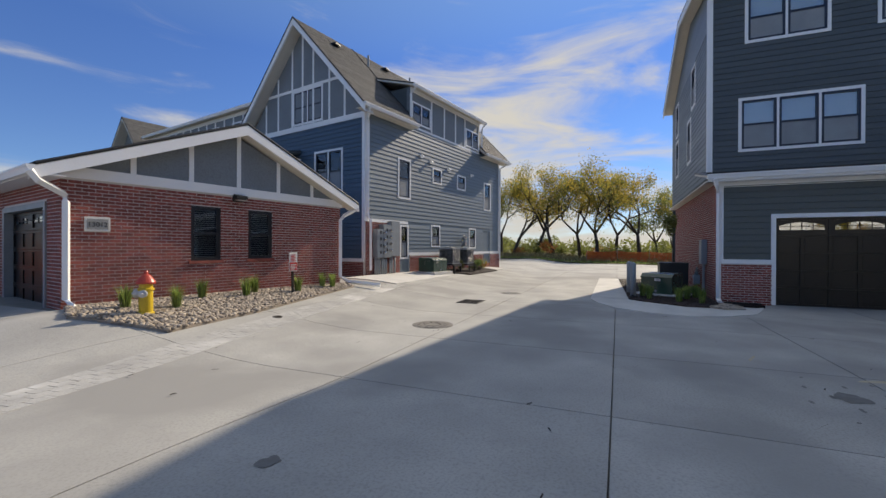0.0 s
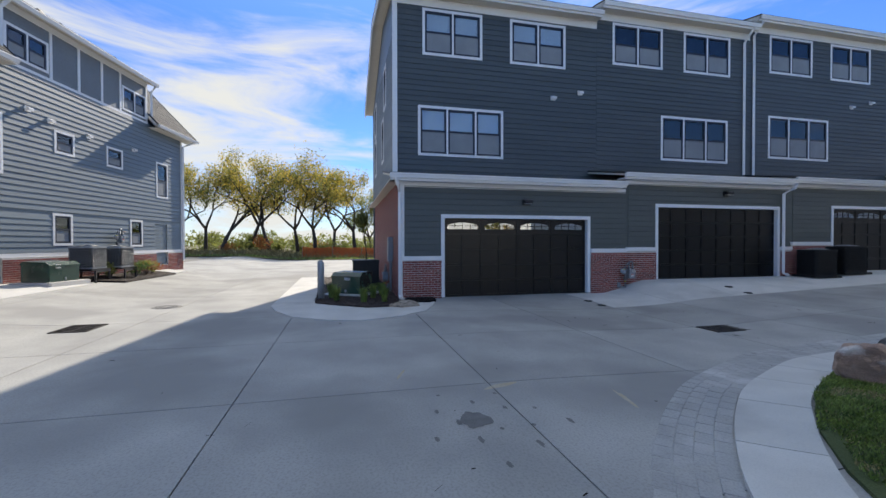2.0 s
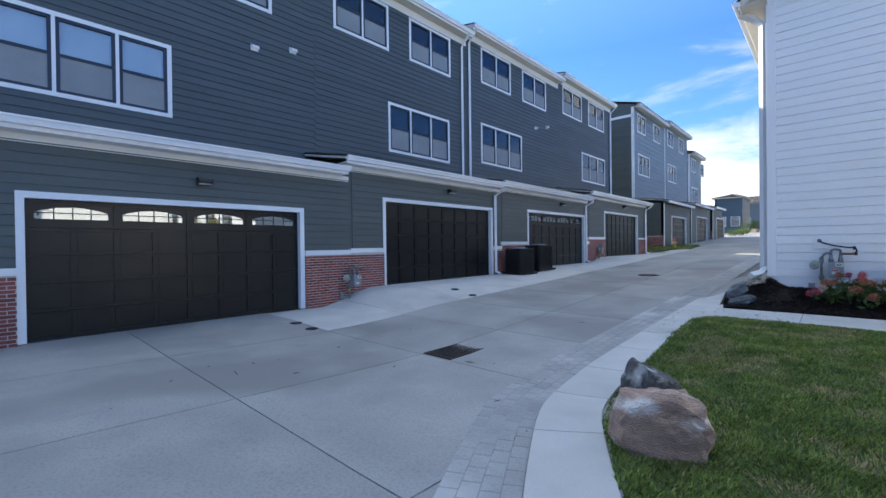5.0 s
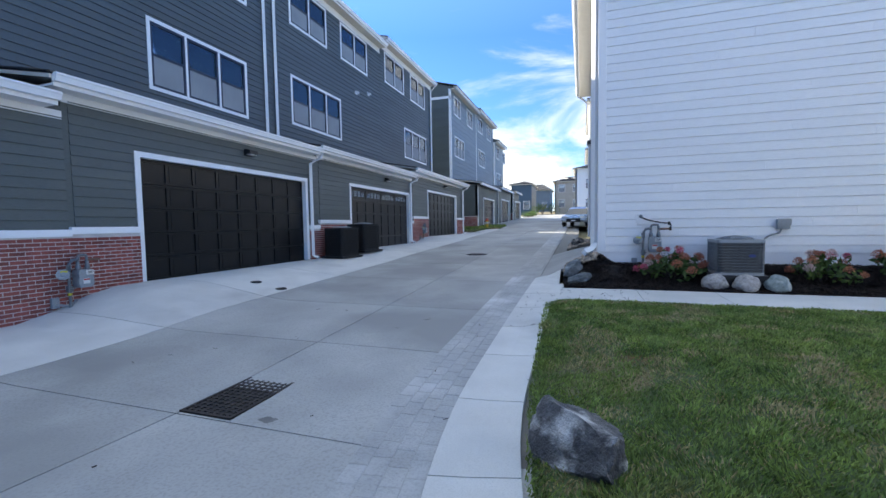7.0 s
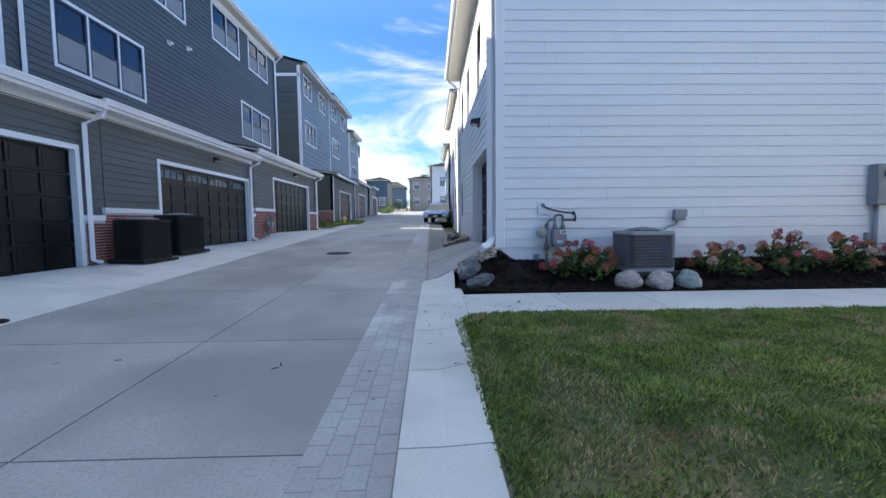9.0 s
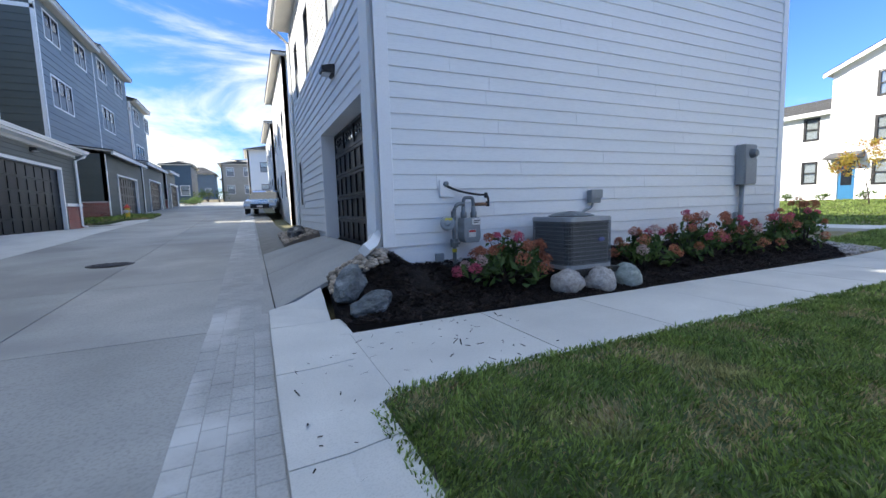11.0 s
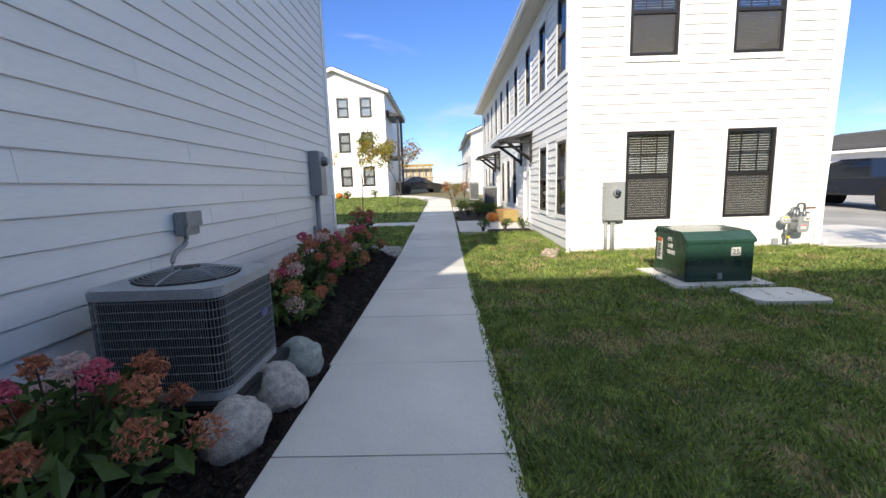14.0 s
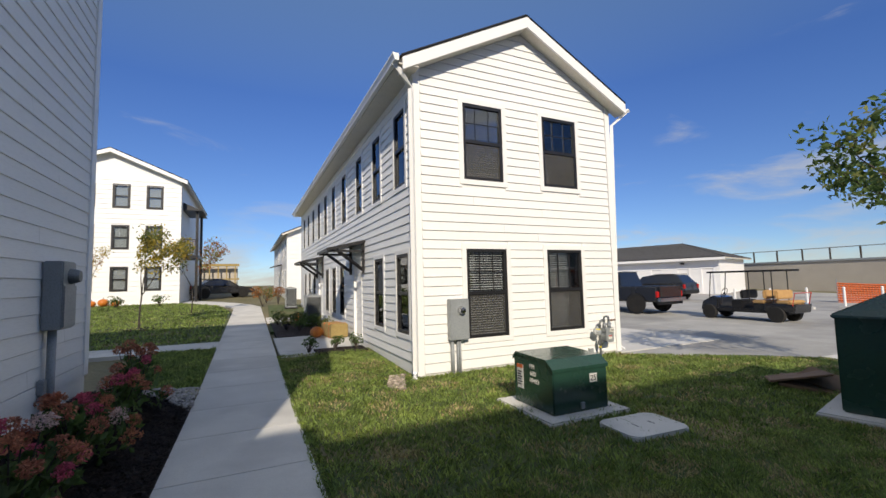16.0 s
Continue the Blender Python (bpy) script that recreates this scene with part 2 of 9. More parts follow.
GRANITE = surface("grey_rock", (0.17, 0.165, 0.165), (0.06, 0.058, 0.06), 0.8, 11, 70, 0.9, stain=(0.56, 0.55, 0.53), stain_at=0.53, dist=0.02)
SLATE_ROCK = surface("blue_grey_rock", (0.16, 0.178, 0.188), (0.07, 0.08, 0.085), 0.75, 9, 60, 0.9, stain=(0.34, 0.36, 0.36), stain_at=0.56, dist=0.015)
PINK_ROCK = surface("pink_granite", (0.56, 0.38, 0.28), (0.33, 0.225, 0.18), 0.85, 6, 50, 0.9, stretch=(1, 1, 2.6), stain=(0.76, 0.70, 0.64), stain_at=0.55, dist=0.02)
PALE_ROCK = surface("pale_boulder", (0.50, 0.47, 0.44), (0.27, 0.25, 0.24), 0.85, 26, 90, 0.8, stain=(0.16, 0.14, 0.13), stain_at=0.6, dist=0.01)
GREEN_ROCK = surface("greenish_boulder", (0.33, 0.37, 0.35), (0.19, 0.22, 0.21), 0.8, 16, 80, 0.7, stain=(0.48, 0.5, 0.47), stain_at=0.56, dist=0.01)
GRAVEL = surface("river_gravel", (0.43, 0.36, 0.285), (0.29, 0.24, 0.19), 0.8, 12, 80, 0.4, rand=0.45)
BLIND = surface("pale_blind", (0.80, 0.83, 0.84), (0.72, 0.75, 0.77), 0.7, 2, 40, 0.05)
BLIND_GREY = surface("grey_insect_screen", (0.30, 0.32, 0.335), (0.25, 0.268, 0.285), 0.8, 2, 60, 0.05)
def mesh_screen(name, colour, clear):
    m = surface(name, colour, colour, 0.8, 3, 60, 0)
    nt = m.node_tree
    out = next(n for n in nt.nodes if n.type == "OUTPUT_MATERIAL")
    mx = nt.nodes.new("ShaderNodeMixShader")
    mx.inputs["Fac"].default_value = clear
    nt.links.new(nt.nodes["Principled BSDF"].outputs["BSDF"], mx.inputs[1])
    nt.links.new(nt.nodes.new("ShaderNodeBsdfTransparent").outputs["BSDF"], mx.inputs[2])
    nt.links.new(mx.outputs["Shader"], out.inputs["Surface"])
    return m


SCREEN_FINE = mesh_screen("fine_insect_mesh", (0.10, 0.10, 0.10), 0.68)
SLAT_WHITE = surface("white_slats", (0.5, 0.5, 0.49), (0.46, 0.46, 0.45), 0.6, 3, 60, 0.02)
# shade of an unlit room, given as one dark colour
ROOM_SHADE = surface("room_shade", (0.03, 0.03, 0.032), (0.02, 0.02, 0.022), 0.9, 2, 30, 0.0)
BARK = surface("bark", (0.085, 0.07, 0.058), (0.05, 0.042, 0.035), 0.95, 9, 60, 0.9, stretch=(1, 1, 0.3), dist=0.03)
LEAF_GOLD = leafy("golden_leaves", (0.56, 0.41, 0.075), (0.42, 0.35, 0.07), through_=0.6, scale=0.35)
LEAF_OLIVE = leafy("olive_leaves", (0.27, 0.28, 0.08), (0.17, 0.20, 0.06), through_=0.6, scale=0.35)
LEAF_GREEN = leafy("green_leaves", (0.12, 0.19, 0.05), (0.08, 0.135, 0.04))
LEAF_RUST = leafy("rusty_leaves", (0.42, 0.18, 0.055), (0.32, 0.14, 0.045))
PETAL_RUST = leafy("faded_rust_petals", (0.62, 0.27, 0.15), (0.42, 0.15, 0.10), 0.4)
PETAL_PINK = leafy("pink_petals", (0.74, 0.17, 0.26), (0.56, 0.11, 0.18), 0.35)
PETAL_WHITE = leafy("blush_petals", (0.78, 0.60, 0.56), (0.66, 0.49, 0.45), 0.2)
YELLOW = surface("yellow_paint", (0.66, 0.46, 0.025), (0.58, 0.39, 0.02), 0.4, 5, 60, 0.08)
RED_PAINT = surface("red_paint", (0.52, 0.055, 0.03), (0.44, 0.045, 0.025), 0.4, 5, 60, 0.08)
SILVER = surface("silver_paint", (0.55, 0.56, 0.56), (0.48, 0.49, 0.5), 0.35, 5, 60, 0.05, metal=0.3)
ORANGE_NET = surface("orange_safety_net", (0.62, 0.13, 0.025), (0.52, 0.10, 0.02), 0.6, 3, 40, 0.1)
PUMPKIN = surface("pumpkin_skin", (0.62, 0.20, 0.025), (0.52, 0.15, 0.02), 0.45, 6, 40, 0.1)
STRAW = surface("straw", (0.42, 0.31, 0.12), (0.32, 0.23, 0.09), 0.95, 9, 90, 0.9, dist=0.02)
CARDBOARD = surface("cardboard", (0.24, 0.15, 0.085), (0.19, 0.115, 0.065), 0.85, 5, 60, 0.1)
GLASS = glass_pane("window_glass", (0.88, 0.91, 0.92), 0.05)
GLASS_DARK = glass_pane("dark_glass", (0.25, 0.27, 0.28), 0.1)
PAINT_BLACK = surface("black_car_paint", (0.012, 0.012, 0.015), (0.011, 0.011, 0.013), 0.25, 2, 50, 0.0, coat=0.8)
PAINT_SILVER = surface("silver_car_paint", (0.52, 0.54, 0.56), (0.5, 0.52, 0.54), 0.28, 2, 50, 0.0, metal=0.5, coat=0.8)
PAINT_RED = surface("red_car_paint", (0.30, 0.012, 0.016), (0.27, 0.011, 0.014), 0.25, 2, 50, 0.0, coat=0.8)
PAINT_WHITE = surface("white_car_paint", (0.62, 0.63, 0.64), (0.59, 0.6, 0.61), 0.28, 2, 50, 0.0, coat=0.8)
LAMP_RED = surface("red_lens", (0.45, 0.012, 0.012), (0.4, 0.01, 0.01), 0.2, 4, 40, 0)
BEIGE = surface("beige_wall", (0.48, 0.44, 0.37), (0.43, 0.39, 0.33), 0.7, 1, 30, 0.1)
TAN_SEAT = surface("tan_vinyl", (0.55, 0.34, 0.14), (0.48, 0.29, 0.12), 0.5, 5, 50, 0.1)
BLUE_DOOR = surface("blue_door_paint", (0.02, 0.16, 0.34), (0.02, 0.14, 0.3), 0.45, 3, 40, 0.03)
SIGN_WHITE = surface("white_enamel", (0.72, 0.71, 0.68), (0.68, 0.67, 0.64), 0.45, 3, 40, 0.02)
INK = surface("black_ink", (0.02, 0.02, 0.022), (0.016, 0.016, 0.018), 0.6, 3, 40, 0)
INK_RED = surface("red_ink", (0.5, 0.03, 0.03), (0.45, 0.03, 0.03), 0.6, 3, 40, 0)
INK_BLUE = surface("blue_enamel", (0.05, 0.07, 0.22), (0.04, 0.06, 0.2), 0.4, 3, 40, 0)
YELLOW_TAPE = surface("yellow_sticker", (0.6, 0.5, 0.03), (0.55, 0.45, 0.03), 0.5, 3, 40, 0)
STAIN = surface("dark_stain", (0.13, 0.127, 0.122), (0.19, 0.185, 0.178), 0.8, 9, 60, 0.1)
STAIN_OCHRE = surface("ochre_stain", (0.42, 0.34, 0.22), (0.46, 0.41, 0.33), 0.85, 6, 60, 0.1)
CAST_IRON = surface("cast_iron", (0.06, 0.048, 0.042), (0.035, 0.03, 0.028), 0.6, 7, 80, 0.4, metal=0.4)


# ---- small builders ----
def smooth(a, b, v):
    k = min(max((v - a) / (b - a), 0.0), 1.0)
    return k * k * (3 - 2 * k)


def link_mesh(name, bm, mat, recalc=True):
    if recalc:
        bmesh.ops.recalc_face_normals(bm, faces=bm.faces)
    me = bpy.data.meshes.new(name)
    bm.to_mesh(me)
    bm.free()
    me.materials.append(mat)
    return new(name, me)


def part(name, bm, mat, parent, label="", m=None, shade=False, recalc=True):
    ob = link_mesh(name, bm, mat, recalc) if isinstance(bm, bmesh.types.BMesh) else new(name, bm)
    if shade:
        for p in ob.data.polygons:
            p.use_smooth = True
    ob.parent = parent
    if m is not None:
        ob.matrix_basis = m
    if label:
        tagged(ob, label)
    return ob


def thing(name, m, label, category, group="", kind=""):
    ob = new(name)
    ob.empty_display_size = 0.2
    ob.matrix_basis = m
    return tagged(ob, label, category, group, kind)


def box(bm, x0, x1, y0, y1, z0, z1):
    v = [bm.verts.new(p) for p in ((x0, y0, z0), (x1, y0, z0), (x1, y1, z0), (x0, y1, z0), (x0, y0, z1), (x1, y0, z1), (x1, y1, z1), (x0, y1, z1))]
    for f in ((0, 3, 2, 1), (4, 5, 6, 7), (0, 1, 5, 4), (1, 2, 6, 5), (2, 3, 7, 6), (3, 0, 4, 7)):
        bm.faces.new([v[i] for i in f])
    return v


def boxes(*dims):
    bm = bmesh.new()
    for d in dims:
        box(bm, *d)
    return bm


def plate(us, zs, holes, y0, y1):
    """One connected plate over a grid of lines, less its openings."""
    bm = bmesh.new()
    at = {}

    def v(i, j, y):
        if (i, j, y) not in at:
            at[i, j, y] = bm.verts.new((us[i], y, zs[j]))
        return at[i, j, y]

    def solid(i, j):
        if not (0 <= i < len(us) - 1 and 0 <= j < len(zs) - 1):
            return False
        a, b = (us[i] + us[i + 1]) / 2, (zs[j] + zs[j + 1]) / 2
        return not any(q[0] < a < q[1] and q[2] < b < q[3] for q in holes)
    for i in range(len(us) - 1):
        for j in range(len(zs) - 1):
            if not solid(i, j):
                continue
            bm.faces.new((v(i, j, y0), v(i + 1, j, y0), v(i + 1, j + 1, y0), v(i, j + 1, y0)))
            bm.faces.new((v(i, j, y1), v(i, j + 1, y1), v(i + 1, j + 1, y1), v(i + 1, j, y1)))
            for (di, dj), (a, b) in {(-1, 0): ((i, j), (i, j + 1)), (1, 0): ((i + 1, j), (i + 1, j + 1)), (0, -1): ((i, j), (i + 1, j)), (0, 1): ((i, j + 1), (i + 1, j + 1))}.items():
                if not solid(i + di, j + dj):
                    bm.faces.new((v(*a, y0), v(*b, y0), v(*b, y1), v(*a, y1)))
    return bm


def rounded(x0, x1, y0, y1, z0, z1, r=0.01, seg=2):
    bm = boxes((x0, x1, y0, y1, z0, z1))
    bmesh.ops.bevel(bm, geom=bm.edges[:], offset=r, segments=seg, affect="EDGES")
    return bm


def prism(bm, outline, a, b, axis="y"):
    """A closed outline of (u, z) pairs, run from a to b along the axis."""
    def at(u, z, w):
        return (u, w, z) if axis == "y" else ((w, u, z) if axis == "x" else (u, z, w))
    one = [bm.verts.new(at(u, z, a)) for u, z in outline]
    two = [bm.verts.new(at(u, z, b)) for u, z in outline]
    n = len(outline)
    bm.faces.new(one)
    bm.faces.new(two[::-1])
    for i in range(n):
        bm.faces.new((one[i], two[i], two[(i + 1) % n], one[(i + 1) % n]))
    return bm


def tube(bm, points, r, seg=8, r_end=None):
    """A round bar through the points."""
    pts = [Vector(p) for p in points]
    rings = []
    for i, p in enumerate(pts):
        d = (pts[min(i + 1, len(pts) - 1)] - pts[max(i - 1, 0)]).normalized()
        a = d.cross(Vector((0, 0, 1)) if abs(d.z) < 0.9 else Vector((1, 0, 0))).normalized()
        b = d.cross(a)
        k = r if r_end is None else r + (r_end - r) * i / (len(pts) - 1)
        rings.append([bm.verts.new(p + k * (math.cos(t) * a + math.sin(t) * b)) for t in (2 * math.pi * j / seg for j in range(seg))])
    for one, two in zip(rings, rings[1:]):
        for j in range(seg):
            bm.faces.new((one[j], one[(j + 1) % seg], two[(j + 1) % seg], two[j]))
    bm.faces.new(rings[0][::-1])
    bm.faces.new(rings[-1])
    return bm


def lathe(bm, profile, seg=16, centre=(0, 0, 0)):
    """A turned shape from (radius, z) pairs."""
    c = Vector(centre)
    rings = [[bm.verts.new(c + Vector((max(r, 1e-4) * math.cos(2 * math.pi * j / seg), max(r, 1e-4) * math.sin(2 * math.pi * j / seg), z))) for j in range(seg)] for r, z in profile]
    for one, two in zip(rings, rings[1:]):
        for j in range(seg):
            bm.faces.new((one[j], one[(j + 1) % seg], two[(j + 1) % seg], two[j]))
    bm.faces.new(rings[0][::-1])
    bm.faces.new(rings[-1])
    return bm


def blob(r, rough, seed, flat=(1, 1, 1), sub=3, freq=1.4):
    """A rock: a ball pushed about by noise."""
    bm = bmesh.new()
    bmesh.ops.create_icosphere(bm, subdivisions=sub, radius=1.0)
    for v in bm.verts:
        n = v.co.normalized()
        k = 1 + rough * noise.noise(n * freq + Vector((seed * 3.1, seed * 1.7, seed))) + rough * 0.4 * noise.noise(n * freq * 3 + Vector((seed, 0, 0)))
        v.co = Vector((n.x * flat[0], n.y * flat[1], n.z * flat[2])) * k * r
    return bm


def bars(name, parent, mat, m, w, h, rows, label=""):
    """Unreadable writing: plain bars."""
    bm = bmesh.new()
    for i in range(rows):
        z = h * (1 - (i + 0.8) / rows)
        box(bm, 0.0, w * (0.95 - 0.25 * (i % 2)), -0.002, 0.001, z, z + h / rows * 0.5)
    return part(name, bm, mat, parent, label, m)


def lettering(text, size, mat, parent, m, name="lettering"):
    cu = bpy.data.curves.new(name, "FONT")
    cu.body, cu.size, cu.extrude = text, size, 0.002
    cu.align_x = "CENTER"
    ob = new("tmp_text", cu)
    me = bpy.data.meshes.new_from_object(ob)
    bpy.data.objects.remove(ob)
    me.name = name
    me.materials.clear()
    me.materials.append(mat)
    t = new(name, me)
    t.parent = parent
    t.matrix_basis = m @ pose(0, 0, 0, 90, 0, 0)
    return t


# ---- the lie of the land ----
def road_z(y):
    z = -0.2 + 0.042 * (min(y, 120) - 2) if y > 2 else -0.2 + 0.14 * smooth(2, -4, y)
    return z + 0.40 * smooth(-10.5, -15, y)


def floor_z(y):
    return -0.12 + 0.40 * smooth(3.0, 4.6, y) + 0.14 * smooth(11.0, 12.6, y) + 0.26 * smooth(19.4, 21.0, y)


def gz(x, y):
    z = road_z(y)
    if -4.6 < y < 30:
        z += (floor_z(y) - z) * smooth(3.3, 0.6, x) * smooth(-4.6, -3.8, y) * smooth(30, 29, y)
    if x > 7.3:
        if y < 8.65:
            east = 0.05 + 0.030 * min(max(0, x - 17), 60) + 0.36 * smooth(7.35, 8.65, y) * smooth(8.1, 8.9, x) * smooth(18.5, 16.5, x)
            flat = z
            z += (east - z) * smooth(7.5, 8.4 + 2.0 * smooth(4.6, 2.6, y), x) * smooth(-3.5, -0.5, y + max(0, x - 10) * 0.8)
            drive = flat + (max(0.62, flat) - flat) * smooth(7.4, 8.8, x)
            z += (drive - z) * smooth(7.9, 8.65, y) * smooth(9.1, 8.7, x)
        else:
            east = max(0.62, road_z(y)) if x < 17 else 0.05 + 0.03 * min(x - 17, 60) + 0.3 * smooth(17.5, 17, x)
            z += (east - z) * smooth(7.4, 8.8, x)
    if x > 10 and y < -0.5:
        z += (0.03 + 0.030 * min(max(0, x - 22), 60) - z) * smooth(10, 13, x) * smooth(-0.5, -1.5, y)
    return z


def drape(name, xs, ys, lift, mat, inside=None, skirt=0.0):
    """A sheet over the land on a grid, with an optional test for what lies inside."""
    xs, ys = list(xs), list(ys)
    bm = bmesh.new()
    at = {}

    def vert(i, j):
        if (i, j) not in at:
            at[i, j] = bm.verts.new((xs[i], ys[j], gz(xs[i], ys[j]) + (lift(xs[i], ys[j]) if callable(lift) else lift)))
        return at[i, j]

    for i in range(len(xs) - 1):
        for j in range(len(ys) - 1):
            if inside is None or inside((xs[i] + xs[i + 1]) / 2, (ys[j] + ys[j + 1]) / 2):
                bm.faces.new((vert(i, j), vert(i + 1, j), vert(i + 1, j + 1), vert(i, j + 1)))
    if skirt:
        edge = [e for e in bm.edges if e.is_boundary]
        low = bmesh.ops.extrude_edge_only(bm, edges=edge)
        for v in [g for g in low["geom"] if isinstance(g, bmesh.types.BMVert)]:
            v.co.z -= skirt
    return link_mesh(name, bm, mat, recalc=False)


def spread(a, b, step):
    n = max(1, round((b - a) / step))
    return [a + (b - a) * i / n for i in range(n + 1)]


def in_poly(poly):
    def test(x, y):
        hit = False
        for (x0, y0), (x1, y1) in zip(poly, poly[1:] + poly[:1]):
            if (y0 > y) != (y1 > y) and x < x0 + (y - y0) / (y1 - y0) * (x1 - x0):
                hit = not hit
        return hit
    return test


def poly_sheet(name, poly, lift, mat, thick=0.06, step=0.35):
    """A patch of the land with a smooth outline: the outline is cut finely, filled, and split to follow the slope."""
    bm = bmesh.new()
    ring = []
    for (x0, y0), (x1, y1) in zip(poly, poly[1:] + poly[:1]):
        n = max(1, round(math.hypot(x1 - x0, y1 - y0) / step))
        ring += [(x0 + (x1 - x0) * i / n, y0 + (y1 - y0) * i / n) for i in range(n)]
    vs = [bm.verts.new((x, y, 0)) for x, y in ring]
    bm.faces.new(vs)
    lo = [min(p[k] for p in ring) for k in (0, 1)]
    hi = [max(p[k] for p in ring) for k in (0, 1)]
    for k in (0, 1):
        for c in spread(lo[k], hi[k], max(step * 2, (hi[k] - lo[k]) / 40))[1:-1]:
            no = (1, 0, 0) if k == 0 else (0, 1, 0)
            bmesh.ops.bisect_plane(bm, geom=bm.verts[:] + bm.edges[:] + bm.faces[:], plane_co=(c if k == 0 else 0, c if k == 1 else 0, 0), plane_no=no)
    for v in bm.verts:
        v.co.z = gz(v.co.x, v.co.y) + lift
    for f in bm.faces:
        if f.normal.z < 0:
            f.normal_flip()
    edge = [e for e in bm.edges if e.is_boundary]
    low = bmesh.ops.extrude_edge_only(bm, edges=edge)
    for v in [g for g in low["geom"] if isinstance(g, bmesh.types.BMVert)]:
        v.co.z -= thick
    return link_mesh(name, bm, mat)


def curve_points(ctrl, n=10):
    """A smooth line through the control points."""
    out = []
    c = [ctrl[0]] + list(ctrl) + [ctrl[-1]]
    for i in range(1, len(c) - 2):
        p0, p1, p2, p3 = (Vector(q) for q in c[i - 1:i + 3])
        for k in range(n):
            t = k / n
            out.append(tuple(0.5 * ((2 * p1) + (p2 - p0) * t + (2 * p0 - 5 * p1 + 4 * p2 - p3) * t * t + (3 * p1 - p0 - 3 * p2 + p3) * t ** 3)))
    out.append(tuple(ctrl[-1]))
    return out


# ---- facade builders: local x runs to the right as seen from outside, y goes into the wall, z is up ----
CACHE = {}


def shared(key, make):
    if key not in CACHE:
        bm, mat = make()
        bmesh.ops.recalc_face_normals(bm, faces=bm.faces)
        me = bpy.data.meshes.new(key[0])
        bm.to_mesh(me)
        bm.free()
        me.materials.append(mat)
        CACHE[key] = me
    return CACHE[key]


class House:
    """A building: an Empty at its base that carries the parts."""
    def __init__(self, name, x, y, z, label, category="house", group=""):
        self.ob = thing(name, pose(x, y, z), label, category, group)
        self.inv = pose(x, y, z).inverted()

    def add(self, name, bm, mat, m=Matrix(), label="", shade=False, parent=None, recalc=True):
        return part(name, bm, mat, parent or self.ob, label, self.inv @ m if parent is None else m, shade, recalc)

    def hang(self, name, me, m, label=""):
        ob = new(name, me)
        ob.parent = self.ob
        ob.matrix_basis = self.inv @ m
        if label:
            tagged(ob, label)
        return ob


def wall_core(h, m, u0, u1, z0, z1, holes, mat, thick=0.2, name="wall", clip=None):
    """A wall with openings through it, cut into upright and level strips."""
    us = sorted({u0, u1, *[v for a in holes for v in a[:2] if u0 < v < u1]})
    zs = sorted({z0, z1, *[v for a in holes for v in a[2:] if z0 < v < z1]})
    bm = plate(us, zs, holes, 0, thick)
    return h.add(name, bm, mat, m)


def siding(h, m, u0, u1, z0, z1, mat, holes=(), exposure=0.178, clip=None, name="siding_board", proud=0.024, butt=0.0):
    """Lapped boards, each its own piece, cut at openings and butted here and there."""
    rows = max(1, round((z1 - z0) / exposure))
    e = (z1 - z0) / rows
    rng = random.Random(int((u0 * 31 + z0 * 17 + u1 * 7) * 10))
    for i in range(rows):
        a, b = z0 + i * e, z0 + (i + 1) * e
        lo, hi = clip((a + b) / 2 + 0.02) if clip else (u0, u1)
        cuts = [(lo, hi)]
        for q in holes:
            if q[2] < b - e * 0.3 and q[3] > a + e * 0.3:
                cuts = [s for c in cuts for s in ((c[0], min(c[1], q[0])), (max(c[0], q[1]), c[1])) if s[1] - s[0] > 0.02]
        if butt:
            done = []
            for c0, c1 in cuts:
                x = c0 + rng.uniform(0.5, butt)
                last = c0
                while x < c1 - 0.6:
                    done.append((last, x - 0.003))
                    last = x
                    x += butt
                done.append((last, c1))
            cuts = done
        for c0, c1 in cuts:
            if c1 - c0 < 0.03:
                continue
            key = ("board", round(c1 - c0, 3), round(e, 4), mat.name, proud)

            def make(w=c1 - c0):
                bm = bmesh.new()
                prism(bm, [(-proud, 0.011), (-proud + 0.003, 0.006), (0.004, 0.006), (0.004, e), (-0.005, e)], 0, w, "x")
                return bm, mat
            h.hang(name, shared(key, make), m @ Matrix.Translation((c0, 0, a)))


